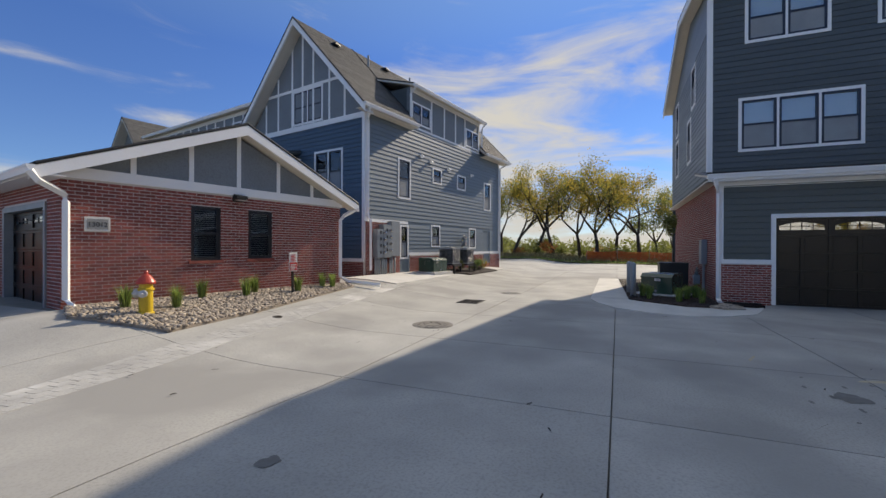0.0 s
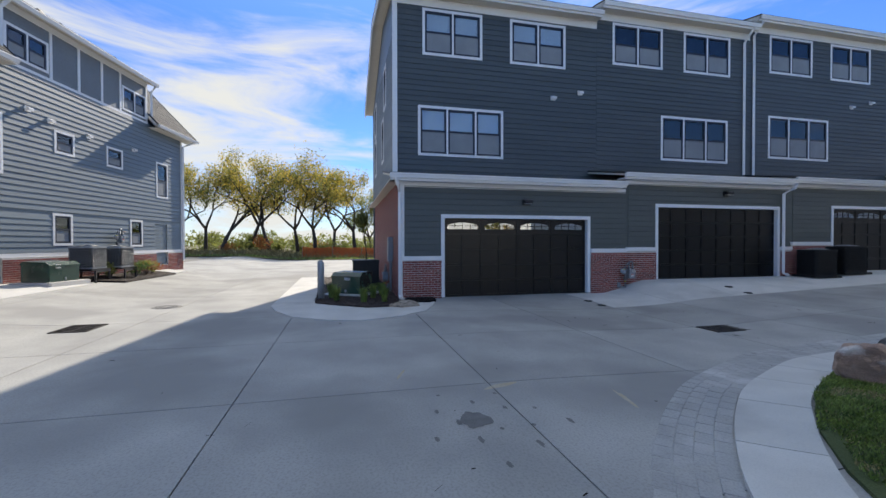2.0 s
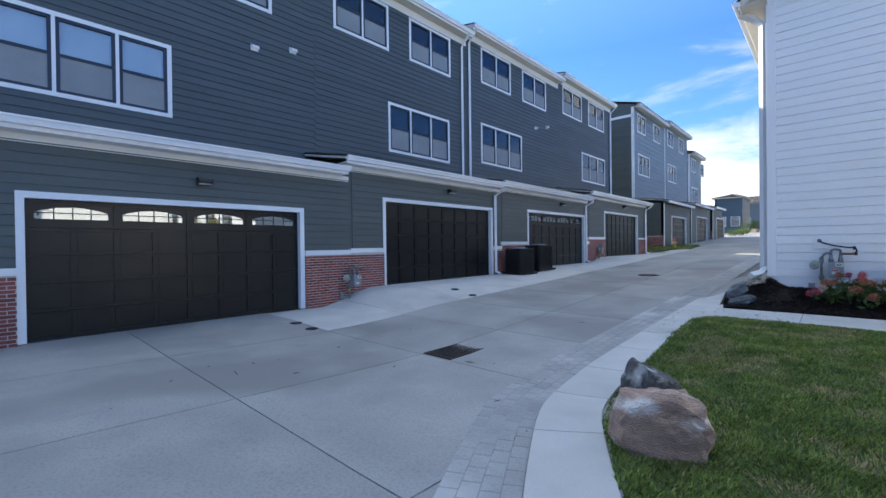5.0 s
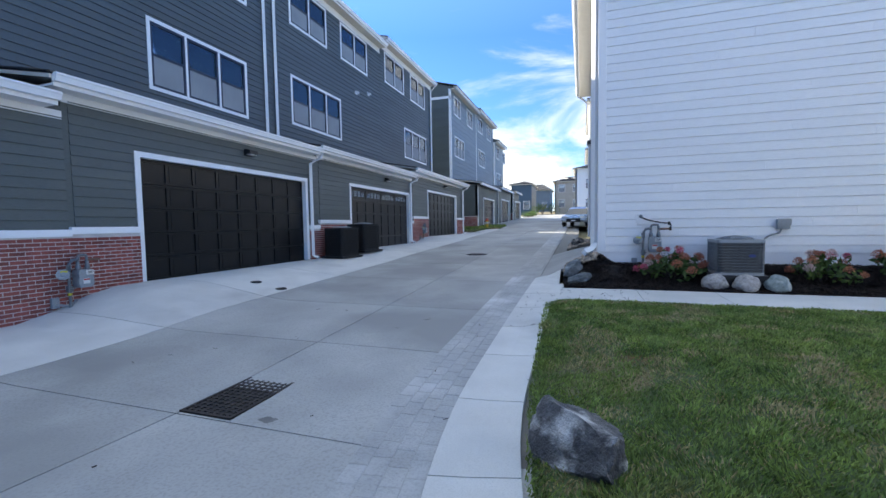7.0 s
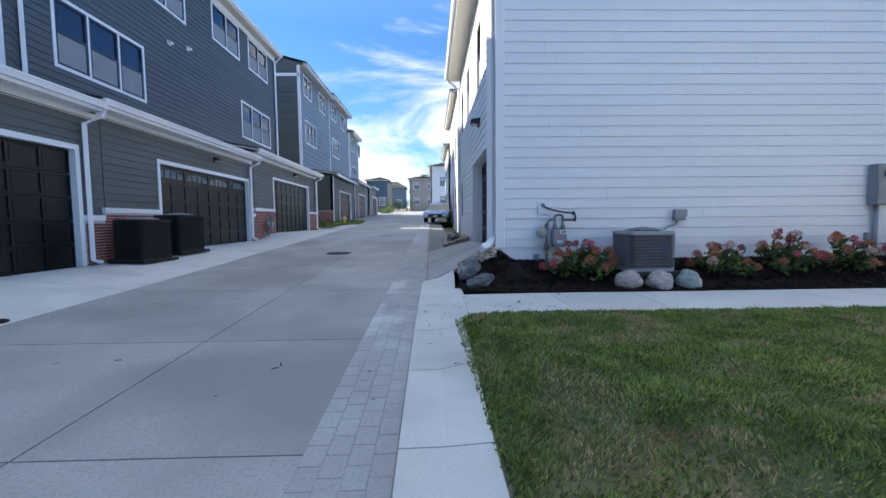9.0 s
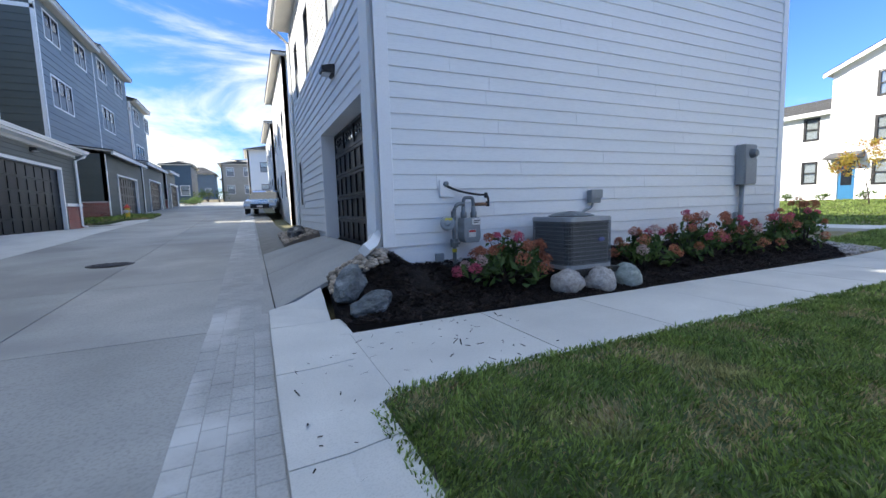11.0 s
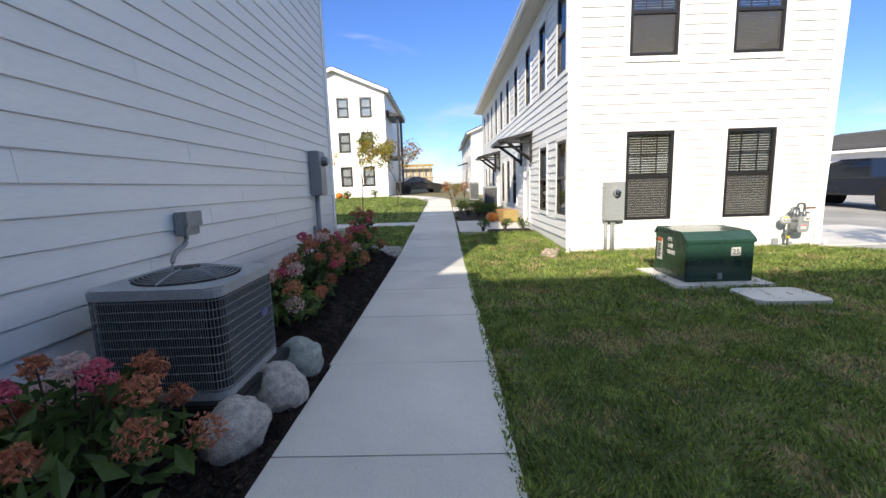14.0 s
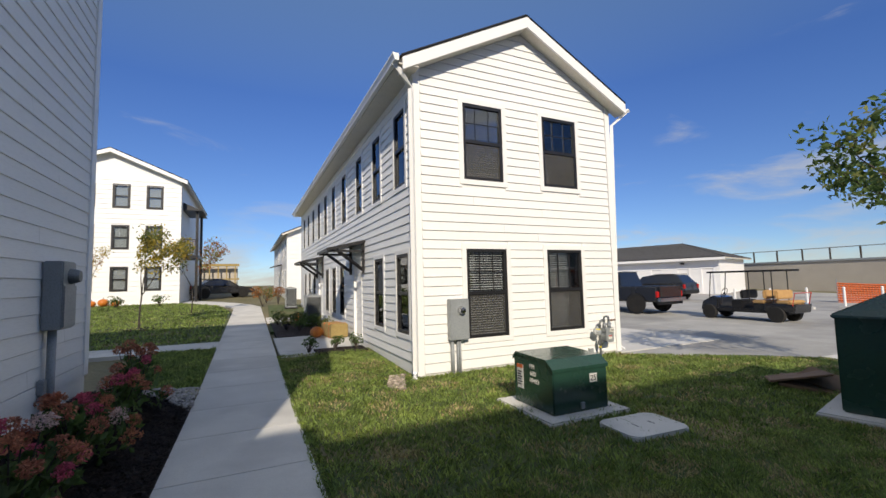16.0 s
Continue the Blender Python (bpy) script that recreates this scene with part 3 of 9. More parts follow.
def bricks(h, m, u0, u1, z0, z1, holes=(), parts=False, limit=300, depth=0.10):
    """Running-bond brickwork over a mortar wall; the pieces first up to the limit, the rest in one mesh."""
    bw, bh, j = 0.190, 0.054, 0.013
    wall_core(h, m, u0, u1, z0, z1, holes, MORTAR, depth, "brick_backing")
    rest = bmesh.new()
    made = 0
    rng = random.Random(int(u0 * 100 + z1 * 10))
    rows = int((z1 - z0) / (bh + j))
    for r in range(rows):
        a = z0 + r * (bh + j) + j / 2
        x = u0 - (0.0 if r % 2 else (bw + j) / 2)
        while x < u1 - 0.02:
            c0, c1 = max(x, u0), min(x + bw, u1)
            x += bw + j
            if c1 - c0 < 0.03:
                continue
            mid = (c0 + c1) / 2
            for q in holes:
                if q[2] - 0.02 < a + bh / 2 < q[3] + 0.02 and c1 > q[0] and c0 < q[1]:
                    if mid < (q[0] + q[1]) / 2:
                        c1 = min(c1, q[0])
                    else:
                        c0 = max(c0, q[1])
            if c1 - c0 < 0.02:
                continue
            p = -0.004 - rng.uniform(0, 0.003)
            if parts and made < limit and c1 - c0 > bw - 0.002:
                key = ("brick", 0)
                h.hang("brick", shared(key, lambda: (boxes((0, bw, 0, 0.03, 0, bh)), BRICK)), m @ Matrix.Translation((c0, p, a)))
                made += 1
            else:
                box(rest, c0, c1, p, 0.02, a, a + bh)
    ob = h.add("brickwork", rest, BRICK, m, recalc=False)
    tagged(ob, kind="stuff")


def window(h, m, u0, u1, z0, z1, sashes=2, trim=0.09, trim_mat=None, frame_mat=None, style="screen", head=0.0, label=""):
    """A window unit: trim boards, and for each sash a frame with a meeting rail, two panes, and what hangs behind."""
    trim_mat, frame_mat = trim_mat or WHITE, frame_mat or NAVY_FRAME
    w, hh = round(u1 - u0, 3), round(z1 - z0, 3)

    def make_trim():
        t = trim
        us, holes = [0.0], []
        for i in range(sashes):
            a = t if i == 0 else w * i / sashes + t * 0.35
            b = w - t if i == sashes - 1 else w * (i + 1) / sashes - t * 0.35
            us += [a, b]
            holes.append((a, b, t, hh - t - head))
        bm = plate(us + [w], [0.0, t, hh - t - head, hh], holes, -0.03, 0.06)
        return bm, trim_mat
    ob = h.hang("window", shared(("window", w, hh, sashes, trim, trim_mat.name), make_trim), m @ Matrix.Translation((u0, 0, z0)), label)
    for i in range(sashes):
        a = (trim if i == 0 else w * i / sashes + trim * 0.35)
        b = (w - trim if i == sashes - 1 else w * (i + 1) / sashes - trim * 0.35)
        c, d = trim, hh - trim - head
        f = 0.062
        mid = (c + d) / 2
        sw, sh = round(b - a, 3), round(d - c, 3)

        def make_frame():
            bm = bmesh.new()
            box(bm, 0, f, -0.018, 0.05, 0, sh)
            box(bm, sw - f, sw, -0.018, 0.05, 0, sh)
            box(bm, f, sw - f, -0.018, 0.05, 0, f)
            box(bm, f, sw - f, -0.018, 0.05, sh - f, sh)
            box(bm, f, sw - f, -0.02, 0.05, sh / 2 - f / 2, sh / 2 + f / 2)
            if style == "grid":
                for k in (1, 2):
                    box(bm, sw * k / 3 - 0.008, sw * k / 3 + 0.008, 0.012, 0.03, sh / 2, sh - f)
                box(bm, f, sw - f, 0.012, 0.03, sh * 0.75 - 0.008, sh * 0.75 + 0.008)
            return bm, frame_mat
        base = Matrix.Translation((a, 0, c))
        for nm, key, make in (
            ("frame", ("frame", sw, sh, style, frame_mat.name), make_frame),
            ("pane", ("pane_up", sw, sh), lambda: (boxes((f, sw - f, 0.018, 0.024, sh / 2 + f / 2, sh - f)), GLASS)),
            ("pane", ("pane_low", sw, sh), lambda: (boxes((f, sw - f, 0.026, 0.032, f, sh / 2 - f / 2)), GLASS)),
            ("blind", ("blind", sw, sh, style), lambda: (blind_mesh(sw, sh, f, style), BLIND_GREY if style == "dark" else (SLAT_WHITE if style in ("slats", "grid") else BLIND))),
        ):
            k = new(nm, shared(key, make))
            k.parent, k.matrix_basis = ob, base
            if nm == "pane":
                k.visible_shadow = False
        if style in ("screen", "grid"):
            k = new("insect_screen", shared(("insect_screen", sw, sh, style), lambda: (boxes((f * 0.6, sw - f * 0.6, 0.002, 0.005, f * 0.6, sh / 2 - f * 0.3)), SCREEN_FINE if style == "grid" else BLIND_GREY)))
            k.parent, k.matrix_basis = ob, base
        # flat sheet behind the glass, its dark colour standing for the unlit room
        k = new("reveal", shared(("reveal", sw, sh), lambda: (boxes((0, sw, 0.125, 0.13, 0, sh)), ROOM_SHADE)))
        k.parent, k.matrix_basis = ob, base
    return ob


def blind_mesh(sw, sh, f, style):
    bm = bmesh.new()
    if style in ("slats", "grid"):
        z = f
        while z < sh - f:
            prism(bm, [(0.055, z), (0.058, z), (0.085, z + 0.014), (0.082, z + 0.014)], f, sw - f, "x")
            z += 0.048
    elif style == "dark":
        box(bm, f, sw - f, 0.09, 0.095, f, sh - f)
    else:
        box(bm, f, sw - f, 0.06, 0.064, f, sh - f)
    return bm


def garage_door(h, m, u0, u1, z0, z1, mat, lights=4, trim=0.11, rows=5, cols=8, setback=0.10, trim_mat=None, arched=True, label="", low=0.0):
    """A sectional door in a trimmed opening: sections with sunk bead-board panels, and lights in the top one."""
    w, hh = u1 - u0, z1 - z0
    trim_mat = trim_mat or WHITE
    tr = plate([0, trim, w - trim, w], [0, hh - trim, hh], [(trim, w - trim, 0, hh - trim)], -0.035, setback + 0.05)
    door = h.add("garage_door", tr, trim_mat, m @ Matrix.Translation((u0, 0, z0)), label)
    a, b, top = trim + 0.005, w - trim - 0.005, hh - trim - 0.005
    sh = top / rows
    cw = (b - a) / cols
    for r in range(rows):
        bm = bmesh.new()
        zz = r * sh + low
        y = setback
        lit = lights and r == rows - 1
        box(bm, a, b, y + 0.03, y + 0.05, zz, zz + sh - 0.006)
        g = 0.05
        box(bm, a, b, y, y + 0.03, zz, zz + g)
        box(bm, a, b, y, y + 0.03, zz + sh - g - 0.012, zz + sh - 0.012)
        step = 2 if lit else 1
        for c in range(0, cols + 1, step):
            x = a + c * cw
            box(bm, max(a, x - g * 0.7), min(b, x + g * 0.7), y + 0.002, y + 0.03, zz + g, zz + sh - g - 0.012)
        if not lit:
            for c in range(cols):
                x0, x1 = a + c * cw + g * 0.7 + 0.03, a + (c + 1) * cw - g * 0.7 - 0.03
                box(bm, x0, x1, y + 0.022, y + 0.03, zz + g + 0.03, zz + sh - g - 0.036)
        sec = h.add("section", bm, mat, Matrix(), parent=door)
        if lit:
            for c in range(0, cols, 2):
                x0, x1 = a + c * cw + g + 0.06, a + (c + 2) * cw - g - 0.06
                z2, z3 = zz + g + 0.10, zz + sh - g - 0.07
                gl = bmesh.new()
                n = 10
                rise = 0.09 if arched else 0.0
                out = [(x1, z2), (x0, z2)] + [(x0 + (x1 - x0) * i / n, z3 - rise * (2 * i / n - 1) ** 2) for i in range(n + 1)]
                prism(gl, out, y + 0.018, y + 0.024)
                h.add("light", gl, FROST, Matrix(), parent=sec)
                mu = bmesh.new()
                for i in (1, 2, 3):
                    xx = x0 + (x1 - x0) * i / 4
                    box(mu, xx - 0.008, xx + 0.008, y + 0.006, y + 0.018, z2, z3 - (rise * 0.25 if i != 2 else 0))
                box(mu, x0, x1, y + 0.004, y + 0.018, (z2 + z3) / 2 - 0.008, (z2 + z3) / 2 + 0.008)
                h.add("muntin", mu, mat, Matrix(), parent=sec)
    h.add("seal", boxes((a, b, setback - 0.01, setback + 0.04, low - 0.012, low + 0.014)), PLASTIC_BLACK, Matrix(), parent=door)
    return door


FROST = glass_pane("garage_light", (0.35, 0.4, 0.42), 0.30)


def gutter(h, m, u0, u1, z, d=0.12, hgt=0.13, mat=None):
    """A K-shaped gutter hung outside y = 0, its top at z."""
    bm = bmesh.new()
    prism(bm, [(0.0, z), (-d, z), (-d, z - 0.03), (-d + 0.015, z - 0.05), (-d + 0.03, z - 0.09), (-d + 0.04, z - hgt), (0.0, z - hgt)], u0, u1, "x")
    return h.add("gutter", bm, mat or WHITE, m)


def downspout(h, points, r=0.05, mat=None, name="downspout"):
    """A square pipe through world points."""
    bm = bmesh.new()
    tube(bm, points, r * 1.25, 4)
    return h.add(name, bm, mat or WHITE)


def wall_lamp(h, m, u, z):
    lamp = h.add("wall_lamp", rounded(-0.13, 0.13, -0.06, 0.0, -0.09, 0.09, 0.012), DARK_FRAME, m @ Matrix.Translation((u, -0.01, z)), "black wall lamp")
    bm = bmesh.new()
    prism(bm, [(-0.06, 0.08), (-0.22, 0.045), (-0.22, -0.02), (-0.06, -0.05)], -0.14, 0.14, "x")
    h.add("hood", bm, DARK_FRAME, Matrix(), parent=lamp)
    h.add("lens", boxes((-0.11, 0.11, -0.2, -0.07, -0.062, -0.05)), SIGN_WHITE, Matrix(), parent=lamp)


def vent_cap(h, m, u, z):
    bm = bmesh.new()
    box(bm, -0.1, 0.1, -0.03, 0.0, -0.08, 0.08)
    prism(bm, [(-0.02, 0.08), (-0.13, 0.03), (-0.13, -0.05), (-0.11, -0.05), (-0.11, 0.02), (-0.02, 0.05)], -0.09, 0.09, "x")
    h.add("vent_cap", bm, WHITE, m @ Matrix.Translation((u, -0.012, z)))


def roof_slab(h, pts, mat=None, thick=0.14, name="roof", rows=True):
    """A roof plane from four world corners (eave a, eave b, ridge b, ridge a), with lapped shingle courses on it."""
    a, b, c, d = (Vector(p) for p in pts)
    n = (b - a).cross(d - a).normalized()
    if n.z < 0:
        n = -n
    bm = bmesh.new()
    lo = [bm.verts.new(p - n * thick) for p in (a, b, c, d)]
    hi = [bm.verts.new(p) for p in (a, b, c, d)]
    bm.faces.new(hi)
    bm.faces.new(lo[::-1])
    for i in range(4):
        bm.faces.new((lo[i], lo[(i + 1) % 4], hi[(i + 1) % 4], hi[i]))
    roof = h.add(name, bm, SOFFIT)
    cs = bmesh.new()
    run = (d - a).length
    k = max(4, int(run / 0.16))
    for i in range(k):
        t0, t1 = i / k, min(1, (i + 1.3) / k)
        p = [a.lerp(d, t0) + n * 0.022, b.lerp(c, t0) + n * 0.022, b.lerp(c, t1) + n * 0.006, a.lerp(d, t1) + n * 0.006, a.lerp(d, t0) + n * 0.004, b.lerp(c, t0) + n * 0.004]
        v = [cs.verts.new(q) for q in p]
        cs.faces.new(v[:4])
        cs.faces.new((v[4], v[5], v[1], v[0]))
    ob = h.add("shingles", cs, mat or SHINGLE, Matrix())
    tagged(ob, kind="stuff")
    ed = bmesh.new()
    tube(ed, [a + n * 0.01, b + n * 0.01], 0.03, 4)
    tube(ed, [a + n * 0.01, d + n * 0.01], 0.03, 4)
    tube(ed, [b + n * 0.01, c + n * 0.01], 0.03, 4)
    h.add("drip_edge", ed, ROOF_EDGE)
    return roof


def facing(x, y, side):
    """The frame of a wall through (x, y) that looks towards the given side."""
    return pose(x, y, 0, 0, 0, {"+x": 90, "-y": 0, "+y": 180, "-x": -90}[side])


# ---- ground, road, walks ----
LAWN = [(8.02, 6.14), (7.92, 6.02), (7.92, 5.2), (7.97, 3.6), (8.04, 2.5), (8.14, 1.45), (8.30, 0.82), (8.70, -0.01), (9.06, -0.66), (9.41, -1.21), (9.77, -1.67), (10.26, -2.14), (10.95, -2.65), (12.0, -3.25), (13.2, -3.9), (14.3, -4.0), (15.3, -3.1), (16.0, -1.8), (16.6, -1.1), (16.93, -0.9), (16.93, 3.9), (20.3, 3.9), (20.3, 6.04)]
far = [-420, -260, -160, -100, -70, -50, -40]
ground = drape("ground", far + spread(-34, 60, 1.0) + [64, 70, 80, 100, 140, 220, 420], far + spread(-34, 60, 1.0) + [64, 70, 80, 100, 120, 150, 220, 420], lambda x, y: -0.3 if -12 < x < 17.5 and -14 < y < 32 else -0.06, DIRT)
tagged(ground, "dry grassy soil stretching away around the houses", "ground", kind="structure")

road = drape("road", spread(-30, 30, 0.75), spread(-34, 46, 0.75), -0.035, JOINT, lambda x, y: not (x > 7.3 and 7.0 < y < 9.0) and not (17 < x and -1.1 < y) and not (8.2 < x and y > -0.5) and not (x > 9.5 and y > -2.5))
tagged(road, "pale concrete alley and court with sawn joints", "road", kind="structure")


def slab(x0, x1, y0, y1, lift, mat, parent, name="slab", gap=0.007, step=0.55, thick=0.05):
    bm = bmesh.new()
    xs, ys = spread(x0 + gap, x1 - gap, step), spread(y0 + gap, y1 - gap, step)
    g = [[bm.verts.new((x, y, gz(x, y) + lift)) for y in ys] for x in xs]
    for i in range(len(xs) - 1):
        for j in range(len(ys) - 1):
            bm.faces.new((g[i][j], g[i + 1][j], g[i + 1][j + 1], g[i][j + 1]))
    edge = [e for e in bm.edges if e.is_boundary]
    low = bmesh.ops.extrude_edge_only(bm, edges=edge)
    for v in [q for q in low["geom"] if isinstance(q, bmesh.types.BMVert)]:
        v.co.z -= thick
    return part(name, bm, mat, parent, recalc=False)


def strip_slabs(line, width, joints, lift, mat, parent, name, side=1, thick=0.1):
    """Walk slabs along a plan line, cut across every so many points."""
    pts = [Vector((*p, 0)) for p in line]
    for a in range(0, len(pts) - 1, joints):
        seg = pts[a:a + joints + 1]
        if len(seg) < 2:
            continue
        bm = bmesh.new()
        rows = []
        for i, p in enumerate(seg):
            q0, q1 = pts[max(a + i - 1, 0)], pts[min(a + i + 1, len(pts) - 1)]
            d = (q1 - q0).normalized()
            n = Vector((d.y, -d.x, 0)) * side
            s = p + d * (0.006 if i == 0 else (-0.006 if i == len(seg) - 1 else 0))
            rows.append([bm.verts.new((r.x, r.y, gz(r.x, r.y) + lift)) for r in (s, s + n * width / 2, s + n * width)])
        for r0, r1 in zip(rows, rows[1:]):
            for k in (0, 1):
                bm.faces.new((r0[k], r0[k + 1], r1[k + 1], r1[k]))
        for f in bm.faces:
            f.normal_update()
            if f.normal.z < 0:
                f.normal_flip()
        edge = [e for e in bm.edges if e.is_boundary]
        low = bmesh.ops.extrude_edge_only(bm, edges=edge)
        for v in [q for q in low["geom"] if isinstance(q, bmesh.types.BMVert)]:
            v.co.z -= thick
        part(name, bm, mat, parent, recalc=False)


for xs, ys in (
    ([-29.5, -25.5, -21.5, -17.5, -13.5, -9.5, -5.5, -1.5, 2.7, 5.22, 7.83, 10.2, 13.4, 17.0, 21, 25, 29], [-34, -30, -26, -22, -18, -15.5, -12.9, -9.4, -6.5, -3.82]),
    ([-29.5, -25.5, -21.5, -17.5, -13.5, -11.3], [-3.82, -1.08, 1.6, 4, 7, 10, 14]),
    ([-4.2, -1.5, 2.7, 5.22, 7.83, 10.2, 13.4, 17.0], [-3.82, -1.08, 1.6]),
    ([0.0, 2.6, 5.22, 7.5], [1.6, 3.56, 5.6, 8.2, 10.9, 13.6, 16.3, 19.0, 21.7, 24.4, 27.1, 29.8, 33, 36.5, 40, 44]),
    ([7.5, 8.8], [8.7, 10.9, 13.3]),
):
    for a, b in zip(xs, xs[1:]):
        for c, d in zip(ys, ys[1:]):
            if (c + d) / 2 < -15.4 and (a + b) / 2 < 10.2:
                continue
            if (a + b) / 2 > 17 and (c + d) / 2 > -2:
                continue
            slab(a, b, c, d, 0.0, WALK if 0 <= a < 2.8 and b < 3 and 1.3 < c < 29 else CONCRETE, road)


# ---- the dark townhouse row along the alley ----
UNITS = [  # start, end, upper lift, garage trim (y0, y1, z0, z1), triple window, two upper pairs, lamp
    dict(y0=-3.75, y1=3.9, g=(-2.53, 2.55, -0.10, 2.42), w=(-2.93, 0.15, 4.53, 6.24), p=((-2.77, -0.63), (0.41, 2.6)), pz=(7.95, 9.53), top=9.85, eave=3.55, brick=(-0.4, 1.03), lights=4, mat=DOOR_BROWN),
    dict(y0=3.9, y1=11.1, g=(5.08, 10.56, 0.26, 2.89), w=(6.76, 9.98, 4.79, 6.55), p=((4.58, 6.82), (7.81, 10.09)), pz=(8.33, 9.92), top=10.22, eave=3.85, brick=(-0.4, 1.27), lights=0, mat=DOOR_DARK),
    dict(y0=11.1, y1=19.35, g=(13.13, 18.95, 0.38, 2.98), w=(12.1, 15.45, 5.11, 6.92), p=((12.14, 14.5), (15.55, 17.95)), pz=(8.71, 10.3), top=10.6, eave=3.95, brick=(-0.2, 1.45), lights=4, mat=DOOR_BROWN),
    dict(y0=19.35, y1=27.1, g=(21.6, 27.4, 0.66, 3.36), w=(22.4, 26.05, 5.41, 7.21), p=((19.9, 22.45), (23.44, 25.92)), pz=(9.06, 10.68), top=10.98, eave=4.28, brick=(0.0, 1.7), lights=0, mat=DOOR_DARK),
]
XU, BACK = -1.695, -11.2
for i, q in enumerate(UNITS):
    last = i == len(UNITS) - 1
    y0, y1 = q["y0"], q["y1"]
    h = House("townhouse", XU, (y0 + y1) / 2, gz(0, (y0 + y1) / 2), "three-storey townhouse with dark slate lap siding, white trim and brick-footed garage", "house", "dark townhouse row")
    m = facing(XU, y0, "+x")
    W = y1 - y0
    tri = (q["w"][0] - y0, q["w"][1] - y0, q["w"][2], q["w"][3])
    prs = [(a - y0, b - y0, *q["pz"]) for a, b in q["p"]]
    holes = [(a + 0.05, b - 0.05, c + 0.05, d - 0.05) for a, b, c, d in (tri, *prs)]
    wall_core(h, m, 0, W, 3.2, q["top"], holes, SLATE)
    siding(h, m, 0.13 if i == 0 else 0.0, W, q["eave"] + 0.3, q["top"] - 0.25, SLATE, holes)
    window(h, m, *tri, sashes=3)
    for p in prs:
        window(h, m, *p, sashes=2)
    # frieze, eave and gutter
    h.add("frieze", boxes((0, W, -0.025, 0.05, q["top"] - 0.26, q["top"])), WHITE, m)
    h.add("soffit", boxes((-0.4 if i == 0 else 0.0, W, -0.42, 0.1, q["top"] + 0.002, q["top"] + 0.05)), SOFFIT, m)
    h.add("fascia", boxes((-0.4 if i == 0 else 0.0, W, -0.44, -0.42, q["top"] - 0.04, q["top"] + 0.16)), WHITE, m)
    gutter(h, m @ Matrix.Translation((0, -0.44, 0)), -0.42 if i == 0 else 0.0, W - 0.02, q["top"] + 0.16)
    e = q["top"] + 0.18
    roof_slab(h, [(XU + 0.5, y0 - (0.42 if i == 0 else 0), e), (XU + 0.5, y1, e), (-5.5, y1, e + 0.85), (-5.5, y0 - (0.42 if i == 0 else 0), e + 0.85)])
    roof_slab(h, [(BACK - 0.5, y0 - (0.42 if i == 0 else 0), e - 1.15), (BACK - 0.5, y1, e - 1.15), (-5.5, y1, e + 0.85), (-5.5, y0 - (0.42 if i == 0 else 0), e + 0.85)])
    h.add("back_wall", boxes((0, W, XU - BACK, XU - BACK + 0.2, 0, q["top"] - 1.1)), SLATE, m)
    h.add("party_wall", boxes((W - 0.15, W, 0.2, XU - BACK, 0, q["top"] - 1.1)), SLATE, m)
    for u, z in ((5.85 * W / 7.65, q["top"] - 3.0), (6.95 * W / 7.65, q["top"] - 2.72)) if i % 2 == 0 else ():
        vent_cap(h, m, u if i == 0 else u - 0.6, z)
    # garage storey
    mg = facing(0, y0, "+x")
    y1g = 29.2 if last else y1
    Wg = y1g - y0
    gd = (q["g"][0] - y0, q["g"][1] - y0, q["g"][2], q["g"][3])
    gh = [(gd[0] + 0.04, gd[1] - 0.04, -1, gd[3] - 0.04)]
    b0, b1 = q["brick"]
    nb = UNITS[i + 1]["brick"][1] if not last else b1
    wall_core(h, mg, 0, Wg, b0, q["eave"] - 0.1, gh, SAGE)
    siding(h, mg, 0.1, Wg, b1 + 0.12, q["eave"] - 0.15, SAGE, gh)
    mb = mg @ Matrix.Translation((0, -0.07, 0))
    bricks(h, mb, 0, gd[0], b0, b1, (), parts=True, limit=140)
    bricks(h, mb, gd[1], Wg, b0, b1 if i else b1 + 0.2, (), parts=True, limit=160)
    for a, b, z in ((0, gd[0], b1), (gd[1], Wg, b1 if i else b1 + 0.2)):
        h.add("water_table", boxes((a, b, -0.1, 0.0, z, z + 0.12)), WHITE, mg)
    garage_door(h, mg, *gd, q["mat"], lights=q["lights"], label="dark panelled double garage door in a white frame")
    wall_lamp(h, mg, (gd[0] + gd[1]) / 2 + 0.25, gd[3] + 0.42)
    ez = q["eave"]
    h.add("fascia", boxes((-0.35 if i == 0 else -0.3, Wg - 0.25 if not last else Wg + 0.2, -0.40, -0.37, ez - 0.2, ez - 0.02)), WHITE, mg)
    h.add("soffit", boxes((-0.35 if i == 0 else -0.3, Wg - 0.25 if not last else Wg + 0.2, -0.37, 0.02, ez - 0.19, ez - 0.15)), WHITE, mg)
    h.add("frieze", boxes((0, Wg, -0.022, 0.0, ez - 0.33, ez - 0.19)), WHITE, mg)
    gutter(h, mg @ Matrix.Translation((0, -0.40, 0)), -0.37 if i == 0 else -0.32, Wg - 0.25 if not last else Wg + 0.2, ez)
    roof_slab(h, [(0.42, y0 - 0.36, ez - 0.01), (0.42, y1g - 0.27 if not last else y1g + 0.2, ez - 0.01), (XU - 0.02, y1g - 0.27 if not last else y1g + 0.2, ez + 0.38), (XU - 0.02, y0 - 0.36, ez + 0.38)], mat=ROOF_EDGE, thick=0.08)
